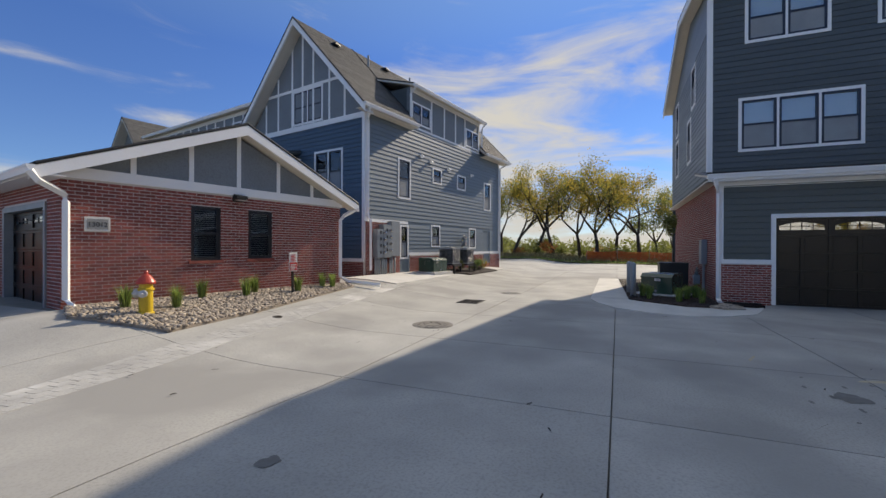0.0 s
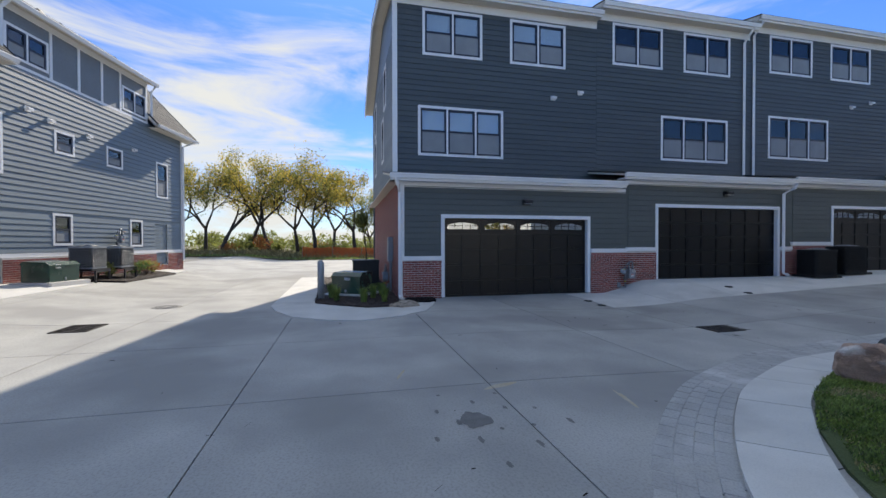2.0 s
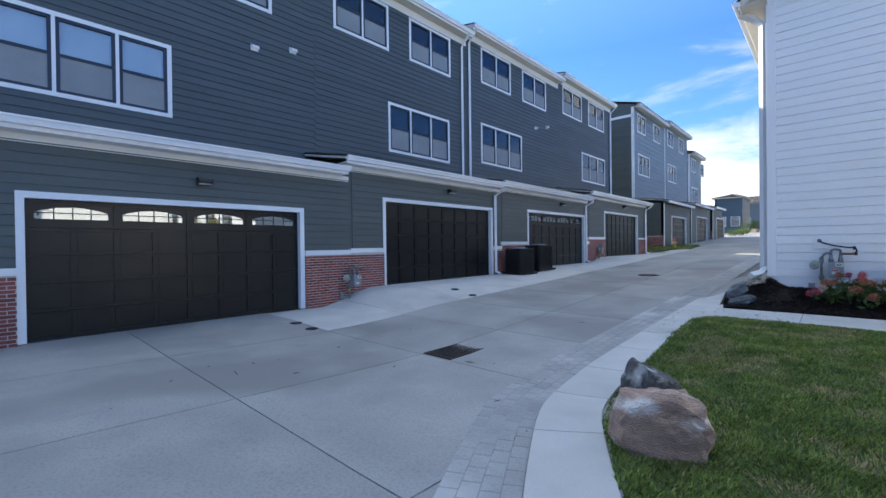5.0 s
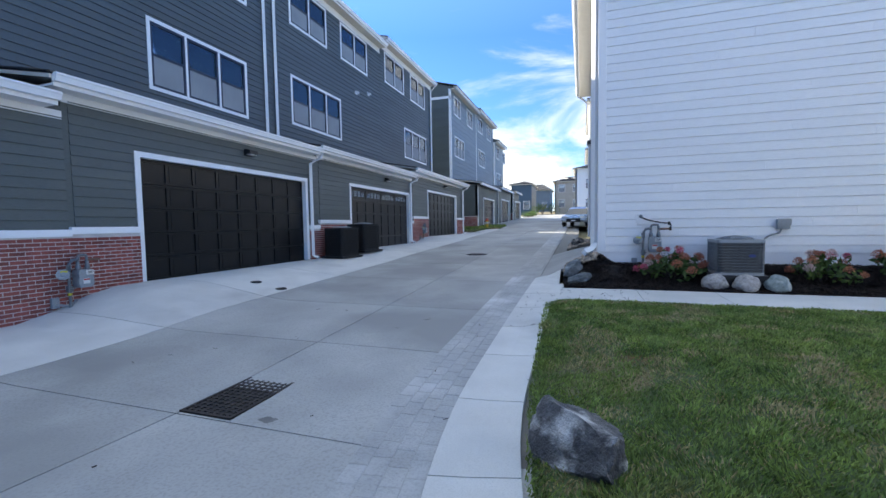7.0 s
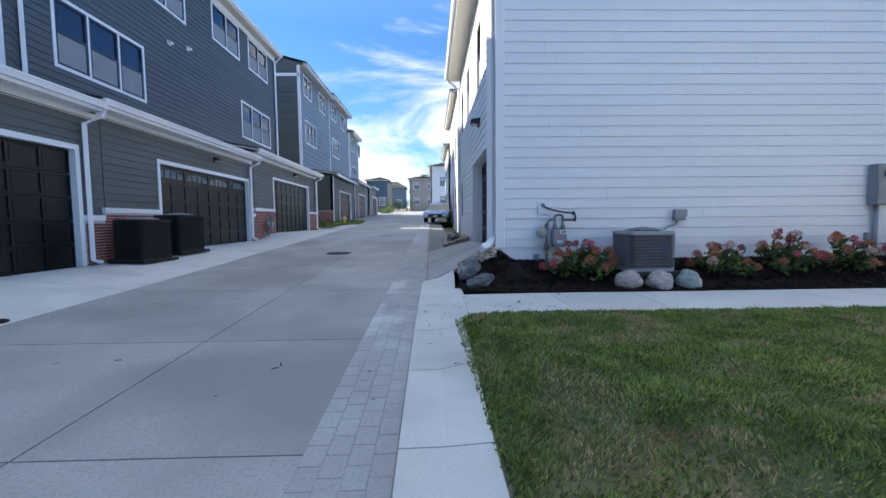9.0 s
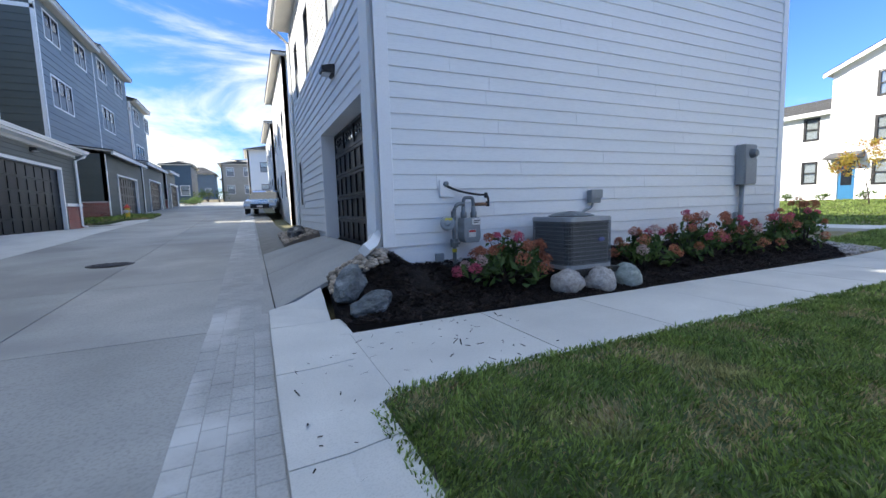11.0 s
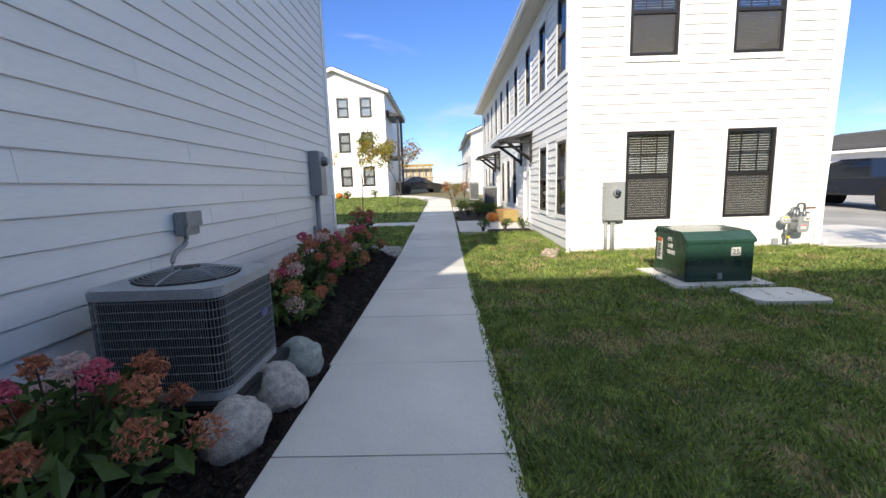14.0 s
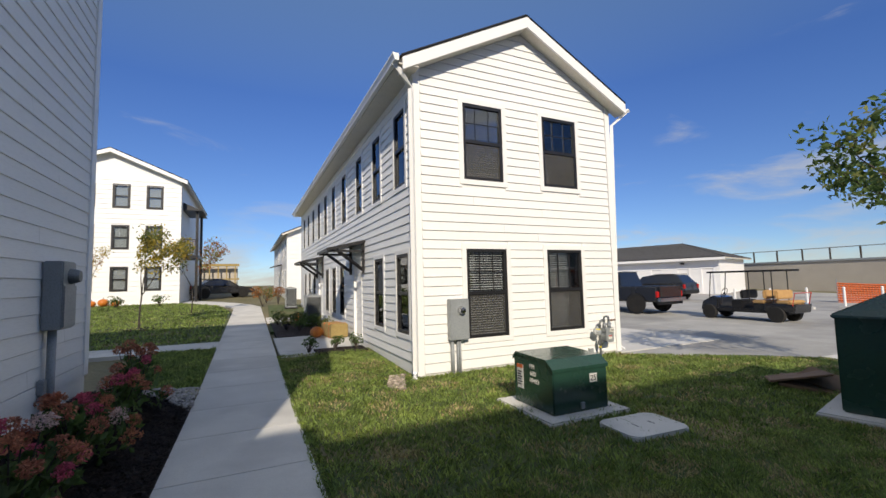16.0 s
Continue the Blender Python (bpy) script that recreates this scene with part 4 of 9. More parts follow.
    if i == 0:
        h.add("corner_board", boxes((-0.02, 0.12, -0.03, 0.05, q["eave"] + 0.2, q["top"])), WHITE, m)
        h.add("corner_board", boxes((-0.02, 0.1, -0.03, 0.05, b1 + 0.12, q["eave"] - 0.15)), WHITE, mg)
        downspout(h, [(0.5, -3.95, 3.42), (0.42, -3.9, 3.25), (0.09, -3.78, 3.05), (0.09, -3.78, 0.02), (0.3, -3.78, -0.06)])
        # end wall: brick below, pale siding above, gable
        me = pose(BACK, y0, 0)
        wd = -BACK + XU
        ehole = [(1.5, 2.4, 5.0, 6.7), (5.2, 6.1, 5.0, 6.7), (1.5, 2.4, 7.0, 8.5), (6.2, 7.1, 7.0, 8.5)]
        wall_core(h, me, 0, wd, 3.6, q["top"] - 1.1, ehole, SLATE)
        siding(h, me, 0, wd - 0.12, 3.75, q["top"] - 1.1, BLUE_GREY, ehole)
        gb = bmesh.new()
        prism(gb, [(0, q["top"] - 1.1), (wd, q["top"] - 1.1), (wd, q["top"] + 0.06), (5.7, q["top"] + 0.82)], 0.0, 0.2)
        h.add("gable", gb, BLUE_GREY, me)
        for a in ehole:
            window(h, me, a[0] - 0.05, a[1] + 0.05, a[2] - 0.05, a[3] + 0.05, sashes=1)
        h.add("corner_board", boxes((wd - 0.12, wd + 0.001, -0.032, 0.02, 3.75, q["top"])), WHITE, me)
        bricks(h, pose(-9.3, y0 - 0.07, 0), 0, 9.3, -0.4, 3.4, ())
        h.add("soffit", boxes((-9.3, 0.3, y0 - 0.36, y0 - 0.08, 3.36, 3.4)), SOFFIT)
        rk = bmesh.new()
        prism(rk, [(XU + 0.5, e - 0.28), (XU + 0.5, e - 0.02), (-5.5, e + 0.83), (BACK - 0.5, e - 1.17), (BACK - 0.5, e - 1.43), (-5.5, e + 0.56)], y0 - 0.44, y0 - 0.40)
        h.add("rake_board", rk, WHITE)
    if i in (1, 2, 3):
        dx = {1: 10.75, 2: 19.05, 3: 28.95}[i]
        downspout(h, [(0.50, dx, ez - 0.13), (0.42, dx, ez - 0.3), (0.1, dx - 0.1, ez - 0.48), (0.1, dx - 0.1, gz(0.1, dx) + 0.12), (0.3, dx - 0.1, gz(0.3, dx) + 0.05)])
    if i == 1:
        for dx, tz in ((10.78, 10.25), (11.28, 10.6)):
            downspout(h, [(XU + 0.5, dx, tz), (XU + 0.3, dx, tz - 0.2), (XU + 0.06, dx, tz - 0.45), (XU + 0.06, dx, 4.2)])
    if last:
        h.add("corner_board", boxes((W - 0.12, W + 0.02, -0.03, 0.05, ez + 0.2, q["top"])), WHITE, m)
        downspout(h, [(XU + 0.5, 26.95, q["top"]), (XU + 0.08, 26.95, q["top"] - 0.4), (XU + 0.08, 26.95, 4.6)])
        h.add("end_wall", boxes((BACK, XU, y1, y1 + 0.2, 0, q["top"] - 1.1)), SLATE)
        h.add("end_gable", prism(bmesh.new(), [(BACK, q["top"] - 1.1), (XU, q["top"] - 1.1), (XU, q["top"] + 0.06), (-5.5, q["top"] + 0.82)], y1, y1 + 0.2), SLATE)
        h.add("end_wall", boxes((XU, 0, y1g - 0.2, y1g, 0, ez - 0.15)), SAGE)
        h.add("end_wall", boxes((XU - 0.2, XU, y1, y1g, 0, ez + 0.3)), SAGE)


# ---- the next rows up the alley ----
def far_row(y0, n, base, dark_end, pitch=9.3, XU=-1.6, BACK=-13.5, gx=0.55, up=1.6):
    for k in range(n):
        a, z = y0 + k * pitch, base + 0.33 * k
        h = House("far_townhouse", XU, a + pitch / 2, z, "three-storey blue-grey townhouse with white trim further up the alley", "house", "far townhouses")
        m, mg = facing(XU, a, "+x"), facing(gx, a, "+x")
        top, ez = z + 9.9 + up, z + 3.4
        hs = [(0.9, 2.9, z + 8.1 + up, z + 9.6 + up), (5.0, 7.0, z + 8.1 + up, z + 9.6 + up), (1.0, 3.9, z + 4.7 + up, z + 6.4 + up)]
        cut = [(p[0] + 0.05, p[1] - 0.05, p[2] + 0.05, p[3] - 0.05) for p in hs]
        wall_core(h, m, 0, pitch, z, top, cut, BLUE_GREY)
        siding(h, m, 0, pitch, ez + 0.3, top - 0.2, BLUE_GREY, cut, exposure=0.36)
        for p in hs:
            window(h, m, *p, sashes=2 if p[3] > z + 8 else 3)
        h.add("fascia", boxes((0, pitch, -0.5, -0.4, top - 0.05, top + 0.2)), WHITE, m)
        h.add("soffit", boxes((0, pitch, -0.5, 0.0, top - 0.02, top + 0.02)), SOFFIT, m)
        h.add("corner_board", boxes((0, 0.14, -0.03, 0.0, ez, top)), WHITE, m)
        roof_slab(h, [(XU + 0.55, a, top + 0.2), (XU + 0.55, a + pitch, top + 0.2), (-8.7, a + pitch, top + 2.2), (-8.7, a, top + 2.2)])
        g = [(2.0, 6.6, z - 0.2, z + 2.5)]
        wall_core(h, mg, 0, pitch - 0.4, z - 0.5, ez, [(2.05, 6.55, z - 1, z + 2.45)], SAGE)
        garage_door(h, mg, *g[0], DOOR_DARK, lights=0)
        h.add("fascia", boxes((-0.2, pitch - 0.5, -0.45, -0.35, ez - 0.05, ez + 0.18)), WHITE, mg)
        h.add("corner_board", boxes((0, 0.16, -0.02, 0.0, z, ez)), WHITE, mg)
        roof_slab(h, [(gx + 0.45, a - 0.2, ez + 0.16), (gx + 0.45, a + pitch - 0.5, ez + 0.16), (XU, a + pitch - 0.5, ez + 0.5), (XU, a - 0.2, ez + 0.5)], mat=ROOF_EDGE, thick=0.08)
        if k == 0:
            me = pose(BACK, a, 0)
            eh = [(8.5, 9.9, z + 8.2 + up, z + 9.1 + up), (8.6, 9.9, z + 4.3 + up, z + 5.6 + up)]
            wall_core(h, me, 0, XU - BACK, z, top, eh, SAGE)
            siding(h, me, 0, XU - BACK - 0.12, z + 0.5, top, dark_end, eh, exposure=0.36)
            for p in eh:
                window(h, me, p[0] - 0.08, p[1] + 0.08, p[2] - 0.08, p[3] + 0.08, sashes=1)
            h.add("corner_board", boxes((XU - BACK - 0.14, XU - BACK, -0.03, 0.0, z, top)), WHITE, me)
            h.add("belt_board", boxes((0, XU - BACK, -0.03, 0.0, top - 0.75, top - 0.55)), WHITE, me)
            wall_core(h, pose(XU, a, 0), 0, -XU + gx, z - 0.5, ez, [], SAGE)
            bricks(h, pose(XU, a - 0.06, 0), 0, -XU + gx, z - 0.5, z + 0.9)
            gb = bmesh.new()
            prism(gb, [(BACK, top), (XU, top), (XU + 0.5, top + 0.25), (-8.7, top + 2.1)], a, a + 0.2)
            h.add("gable", gb, dark_end)


far_row(31.6, 2, 1.1, SAGE, pitch=8.4, up=1.2)
far_row(49.4, 1, 1.7, SLATE, pitch=5.6, up=-0.4)


# ---- the white house with the utility wall ----
WX, WY, WB, WE, WN = 8.76, 8.63, 0.70, 16.9, 17.7
h = House("white_house", WX, WY, 0.5, "two-storey white lap-sided house with a dark garage door", "house")
m = pose(WX, WY, 0)
wd, top = WE - WX, 6.75
wall_core(h, m, 0, wd, 0.1, top, [], WHITE_SIDING)
h.add("foundation", boxes((0.06, wd, -0.002, 0.05, 0.1, WB - 0.01)), WHITE, m)
siding(h, m, 0.13, wd - 0.13, WB + 0.14, top, WHITE_SIDING, (), butt=3.66, proud=0.018)
h.add("starter_board", boxes((0.13, wd - 0.13, -0.02, 0.0, WB, WB + 0.137)), WHITE_SIDING, m)
for u in (-0.03, wd - 0.13):
    h.add("corner_board", rounded(u, u + 0.16, -0.032, 0.02, WB - 0.01, top, 0.004, 1), WHITE, m)
gb = bmesh.new()
prism(gb, [(0, top), (wd, top), (wd / 2, top + 2.3)], 0.0, 0.2)
h.add("gable", gb, WHITE_SIDING, m)
siding(h, m, 0, wd, top, top + 2.3, WHITE_SIDING, (), clip=lambda z: ((z - top) * wd / 4.6, wd - (z - top) * wd / 4.6))
roof_slab(h, [(WX - 0.48, WY - 0.3, top - 0.08), (WX - 0.48, WN, top - 0.08), (WX + wd / 2, WN, top + 2.3), (WX + wd / 2, WY - 0.3, top + 2.3)])
roof_slab(h, [(WE + 0.48, WY - 0.3, top - 0.08), (WE + 0.48, WN, top - 0.08), (WX + wd / 2, WN, top + 2.3), (WX + wd / 2, WY - 0.3, top + 2.3)])
h.add("soffit", boxes((WX - 0.46, WX, WY - 0.3, WN, top - 0.22, top - 0.2)), SOFFIT)
h.add("fascia", boxes((WX - 0.48, WX - 0.45, WY - 0.3, WN, top - 0.26, top - 0.06)), WHITE)
mw = facing(WX, WN, "-x")
gutter(h, mw @ Matrix.Translation((0, -0.48, 0)), 0, WN - WY + 0.3, top - 0.06)
Lw = WN - WY
dr = (Lw - 4.1, Lw - 0.55, 0.58, 2.78)
whs = [(dr[0] + 0.04, dr[1] - 0.04, 0, dr[3] - 0.04), (0.75, 1.35, 1.3, 2.6), (1.2, 2.0, 4.2, 5.7), (3.4, 4.2, 4.2, 5.7), (6.2, 7.0, 4.2, 5.7)]
wall_core(h, mw, 0, Lw, 0.1, top, whs, WHITE_SIDING)
siding(h, mw, 0.0, Lw - 0.14, WB, top - 0.2, WHITE_SIDING, whs)
h.add("corner_board", boxes((Lw - 0.14, Lw + 0.02, -0.03, 0.0, WB - 0.01, top)), WHITE, mw)
garage_door(h, mw, *dr, DOOR_BROWN, lights=4, trim=0.12, setback=0.22, arched=False, label="dark brown panelled garage door with small lights")
for w_ in whs[1:]:
    window(h, mw, w_[0] - 0.05, w_[1] + 0.05, w_[2] - 0.05, w_[3] + 0.05, sashes=1, frame_mat=DARK_FRAME)
wall_lamp(h, mw, Lw - 2.45, 3.45)
h.add("back_wall", boxes((WX, WE, WN - 0.2, WN, 0, top)), WHITE_SIDING)
h.add("side_wall", boxes((WE - 0.2, WE, WY + 0.2, WN, 0, top)), WHITE_SIDING)
# downspout on the corner, with an elbow at the foot
downspout(h, [(WX - 0.5, WY + 0.12, top - 0.2), (WX - 0.3, WY + 0.12, top - 0.35), (WX - 0.09, WY + 0.10, top - 0.6), (WX - 0.09, WY + 0.10, 0.92), (WX - 0.10, WY + 0.08, 0.84), (WX - 0.13, WY + 0.03, 0.78), (WX - 0.18, WY - 0.04, 0.735), (WX - 0.30, WY - 0.18, 0.70)], 0.062)
downspout(h, [(WX - 0.5, WN - 0.15, top - 0.2), (WX - 0.06, WN - 0.15, top - 0.6), (WX - 0.06, WN - 0.15, 0.75)], 0.04)


# ---- the sunlit white row beyond the lawn ----
NX, N0, N1, NL = 16.95, 3.87, -1.12, 18.2
h = House("white_townhouse_row", NX, (N0 + N1) / 2, 0.05, "two-storey white lap-sided townhouse row with black windows and low gable roof", "house")
m = facing(NX, N0, "-x")
wd, top, apex = N0 - N1, 5.92, 7.28
wins = [(N0 - 2.83 - 0.0, N0 - 1.92, 0.70, 2.41), (N0 - 0.87, N0 + 0.07, 0.70, 2.41), (N0 - 2.83, N0 - 1.93, 3.81, 5.35), (N0 - 0.87, N0 + 0.06, 3.81, 5.35)]
wall_core(h, m, 0, wd, -0.2, top, wins, WHITE_SIDING)
grow = [(a - 0.06, b + 0.06, c - 0.06, d + 0.06) for a, b, c, d in wins]
siding(h, m, 0.12, wd - 0.12, 0.12, top, WHITE_SIDING, grow, butt=3.66)
h.add("foundation", boxes((0.03, wd - 0.03, -0.003, 0.02, -0.2, 0.12)), WALK, m)
siding(h, m, 0, wd, top, apex, WHITE_SIDING, (), clip=lambda z: ((z - top) * wd / 2 / (apex - top), wd - (z - top) * wd / 2 / (apex - top)))
gb = bmesh.new()
prism(gb, [(0, top), (wd, top), (wd / 2, apex)], 0.0, 0.2)
h.add("gable", gb, WHITE_SIDING, m)
for u in (-0.03, wd - 0.11):
    h.add("corner_board", boxes((u, u + 0.14, -0.03, 0.03, 0.1, top)), WHITE, m)
for w_ in grow:
    window(h, m, w_[0] - 0.05, w_[1] + 0.05, w_[2] - 0.05, w_[3] + 0.05, sashes=1, trim=0.10, frame_mat=DARK_FRAME, style="grid", label="black sash window in white trim")
for a, b in (((NX - 0.3, N0 + 0.32, top - 0.02), (NX - 0.3, (N0 + N1) / 2, apex + 0.1)), ((NX - 0.3, N1 - 0.28, top), (NX - 0.3, (N0 + N1) / 2, apex + 0.1))):
    roof_slab(h, [a, (NX + NL, a[1], a[2]), (NX + NL, b[1], b[2]), b], thick=0.1)
    rk = bmesh.new()
    prism(rk, [(a[1], a[2] - 0.26), (a[1], a[2] - 0.03), (b[1], b[2] - 0.03), (b[1], b[2] - 0.26)], a[0] - 0.02, a[0] + 0.02, "x")
    h.add("rake_board", rk, WHITE)
    rk = bmesh.new()
    prism(rk, [(a[1], a[2] - 0.25), (a[1], a[2] - 0.23), (b[1], b[2] - 0.23), (b[1], b[2] - 0.25)], a[0] + 0.02, NX, "x")
    h.add("soffit", rk, SOFFIT)
ms = facing(NX + NL, N0, "+y")
SW = [(17.35, 18.05), (19.0, 19.7), (23.2, 23.9), (24.6, 25.3), (26.0, 26.7), (29.4, 30.1), (31.0, 31.7), (32.6, 33.3)]
UW = [(17.45, 18.1), (19.15, 19.8), (20.9, 21.55), (22.9, 23.55), (24.7, 25.35), (26.4, 27.05), (28.1, 28.75), (29.8, 30.45), (31.5, 32.15), (33.2, 33.85)]
DR = [(21.0, 21.9), (27.6, 28.5)]
sh = [(NX + NL - b, NX + NL - a, 0.8, 2.35) for a, b in SW] + [(NX + NL - b, NX + NL - a, 3.75, 5.3) for a, b in UW] + [(NX + NL - b, NX + NL - a, 0.25, 2.4) for a, b in DR]
wall_core(h, ms, 0, NL, -0.2, top, sh, WHITE_SIDING)
grow = [(a - 0.05, b + 0.05, c - 0.05, d + 0.05) for a, b, c, d in sh]
siding(h, ms, 0, NL - 0.12, 0.3, top, WHITE_SIDING, grow)
for w_ in grow[:len(SW) + len(UW)]:
    window(h, ms, w_[0] - 0.05, w_[1] + 0.05, w_[2] - 0.05, w_[3] + 0.05, sashes=1, frame_mat=DARK_FRAME, style="dark", label="black sash window in white trim")
for w_ in sh[len(SW) + len(UW):]:
    h.add("front_door", rounded(w_[0] + 0.06, w_[1] - 0.06, 0.03, 0.08, w_[2], w_[3] - 0.06, 0.006, 1), WHITE, ms)
    h.add("door_frame", boxes((w_[0] - 0.04, w_[0] + 0.06, -0.03, 0.1, w_[2], w_[3]), (w_[1] - 0.06, w_[1] + 0.04, -0.03, 0.1, w_[2], w_[3]), (w_[0] + 0.06, w_[1] - 0.06, -0.03, 0.1, w_[3] - 0.06, w_[3] + 0.06)), WHITE, ms)
    # black bracketed canopy
    cx = (w_[0] + w_[1]) / 2
    can = h.add("canopy", prism(bmesh.new(), [(0.0, 2.95), (-1.0, 2.72), (-1.0, 2.64), (0.0, 2.87)], cx - 0.85, cx + 0.85, "x"), DARK_FRAME, ms, "black bracketed door canopy")
    for s in (-0.75, 0.75):
        br = bmesh.new()
        box(br, cx + s - 0.04, cx + s + 0.04, -0.08, 0.0, 2.05, 2.9)
        tube(br, [(cx + s, -0.05, 2.15), (cx + s, -0.75, 2.68)], 0.045, 4)
        box(br, cx + s - 0.04, cx + s + 0.04, -0.95, 0.0, 2.62, 2.68)
        h.add("bracket", br, DARK_FRAME, Matrix(), parent=can)
gutter(h, ms @ Matrix.Translation((0, -0.4, 0)), 0, NL + 0.35, top - 0.02)
h.add("soffit", boxes((NX - 0.3, NX + NL, N0, N0 + 0.4, top - 0.18, top - 0.16)), SOFFIT)
h.add("corner_board", boxes((NL - 0.12, NL + 0.02, -0.025, 0.0, 0.1, top)), WHITE, ms)
h.add("back_wall", boxes((NX, NX + NL, N1, N1 + 0.2, -0.2, top)), WHITE_SIDING)
h.add("end_wall", boxes((NX + NL - 0.2, NX + NL, N1, N0, -0.2, apex - 0.4)), WHITE_SIDING)
downspout(h, [(NX - 0.2, N0 + 0.45, top - 0.12), (NX - 0.2, N0 + 0.3, top - 0.3), (NX - 0.06, N0 + 0.08, top - 0.5), (NX - 0.06, N0 + 0.08, 0.2), (NX - 0.2, N0 + 0.16, 0.1)], 0.045)
downspout(h, [(NX - 0.25, N1 - 0.45, top - 0.12), (NX - 0.05, N1 - 0.08, top - 0.5), (NX + 0.1, N1 - 0.08, 0.2), (NX + 0.1, N1 - 0.25, 0.1)], 0.04)


# ---- the gabled blue-grey house across the court, turned ten degrees ----
AX, AY, AL, AW = 0.3, -15.64, 12.25, 7.4
h = House("gabled_house", AX, AY, 0.4, "three-storey blue-grey gabled house with white-boarded gable and dormer", "house")
m = pose(AX, AY, 0, 0, 0, 170)
ex, top, apex = 3.7, 7.0, 11.35
aw = [(2.05, 2.95, 3.6, 5.4), (4.7, 5.53, 4.6, 5.38), (7.05, 7.95, 4.58, 5.38), (10.15, 11.05, 3.7, 5.37), (2.2, 2.8, 0.95, 2.46), (4.6, 5.4, 1.48, 2.57), (8.35, 9.15, 1.42, 2.57), (10.0, 11.0, 0.5, 2.5)]
cut = [(a + 0.05, b - 0.05, c + 0.05, d - 0.05) for a, b, c, d in aw]
wall_core(h, m, 0, AL, 0.0, top, cut, BLUE_GREY)
siding(h, m, 2.75, AL - 0.1, 1.25, 2.5, BLUE_GREY, cut)
siding(h, m, 0.12, AL - 0.1, 2.62, top - 0.05, BLUE_GREY, cut)
h.add("water_table", boxes((0, 2.75, -0.03, 0.0, 2.5, 2.62), (2.75, AL, -0.03, 0, 1.13, 1.25)), WHITE, m)
mb = m @ Matrix.Translation((0, -0.06, 0))
bricks(h, mb, 0, 2.15, 0.0, 2.5, cut)
bricks(h, mb, 2.85, AL, 0.0, 1.13, cut)
for a in aw[:-1]:
    window(h, m, *a, sashes=1, trim=0.08)
dd = h.add("side_door", boxes((10.06, 10.94, 0.02, 0.07, 0.5, 2.44)), BLUE_GREY, m)
h.add("corner_board", boxes((-0.02, 0.12, -0.035, 0.0, 2.62, top)), WHITE, m)
h.add("corner_board", boxes((AL - 0.1, AL + 0.02, -0.035, 0.0, 1.25, top)), WHITE, m)
for u, z in ((3.75, 5.75), (4.55, 5.6), (6.15, 5.5), (8.6, 5.55)):
    vent_cap(h, m, u, z)
mgab = pose(AX - AW * math.sin(radians(10)), AY - AW * math.cos(radians(10)), 0, 0, 0, 80)
gw = [(AW - 4.35, AW - 2.4, 6.85, 8.4), (AW - 2.92, AW - 1.2, 3.7, 5.55)]
gcut = [(a + 0.05, b - 0.05, c + 0.05, d - 0.05) for a, b, c, d in gw]
wall_core(h, mgab, 0, AW, 0.0, top, gcut, NAVY)
siding(h, mgab, 0, AW - 0.1, 1.0, 6.7, NAVY, gcut)
bricks(h, mgab @ Matrix.Translation((0, -0.06, 0)), 0, AW, 0.0, 0.9)
h.add("belt_board", boxes((0, AW, -0.035, 0.0, 6.6, 6.82)), WHITE, mgab)
h.add("water_table", boxes((0, AW, -0.07, 0.0, 0.9, 1.02)), WHITE, mgab)
h.add("corner_board", boxes((AW - 0.12, AW + 0.02, -0.035, 0.0, 1.02, 6.6)), WHITE, mgab)
gb = bmesh.new()
prism(gb, [(0, 6.8), (AW, 6.8), (AW, 7.0), (AW - ex, apex - 0.2), (0, 7.0)], -0.01, 0.15)
h.add("gable", gb, GREY_PANEL, mgab)
bt = bmesh.new()
for u in (1.1, 2.0, 3.0, 3.7, 4.4, 5.4, 6.3):
    zt = 6.9 + (min(u, AW - u)) / ex * (apex - 7.1)
    box(bt, u - 0.05, u + 0.05, -0.03, -0.01, 6.82, zt)
box(bt, 1.2, AW - 1.2, -0.032, -0.01, 8.4, 8.52)
h.add("batten", bt, WHITE, mgab)
for a in gw:
    window(h, mgab, *a, sashes=2, trim=0.09)


def apt(u, v, z):
    """A place in the gabled house's own plan: along the court wall, and back from it."""
    c, s = math.cos(radians(10)), math.sin(radians(10))
    return (AX - u * c - v * s, AY + u * s - v * c, z)


roof_slab(h, [apt(-0.55, -0.45, 6.95), apt(2.95, -0.45, 6.95), apt(2.95, ex, apex), apt(-0.55, ex, apex)], name="roof")
roof_slab(h, [apt(9.6, -0.45, 6.95), apt(AL + 0.7, -0.45, 6.95), apt(AL + 0.7, ex, apex), apt(9.6, ex, apex)], name="roof")
roof_slab(h, [apt(2.95, 1.0, 8.3), apt(9.6, 1.0, 8.3), apt(9.6, ex, apex), apt(2.95, ex, apex)], name="roof")
roof_slab(h, [apt(-0.55, AW + 0.45, 6.95), apt(AL + 0.7, AW + 0.45, 6.95), apt(AL + 0.7, ex, apex), apt(-0.55, ex, apex)], name="roof")
rk = bmesh.new()
prism(rk, [(-0.5, 6.6), (-0.5, 6.85), (AW - ex, apex - 0.05), (AW + 0.5, 6.85), (AW + 0.5, 6.6), (AW - ex, apex - 0.32)], -0.56, -0.50)
h.add("rake_board", rk, WHITE, mgab)
rk = bmesh.new()
prism(rk, [(-0.5, 6.6), (-0.5, 6.63), (AW - ex, apex - 0.27), (AW + 0.5, 6.63), (AW + 0.5, 6.6), (AW - ex, apex - 0.31)], -0.50, 0.0)
h.add("soffit", rk, SOFFIT, mgab)
h.add("soffit", boxes((-0.5, 2.95, -0.45, 0.0, 6.78, 6.80), (9.6, AL + 0.6, -0.45, 0.0, 6.78, 6.80)), SOFFIT, m)
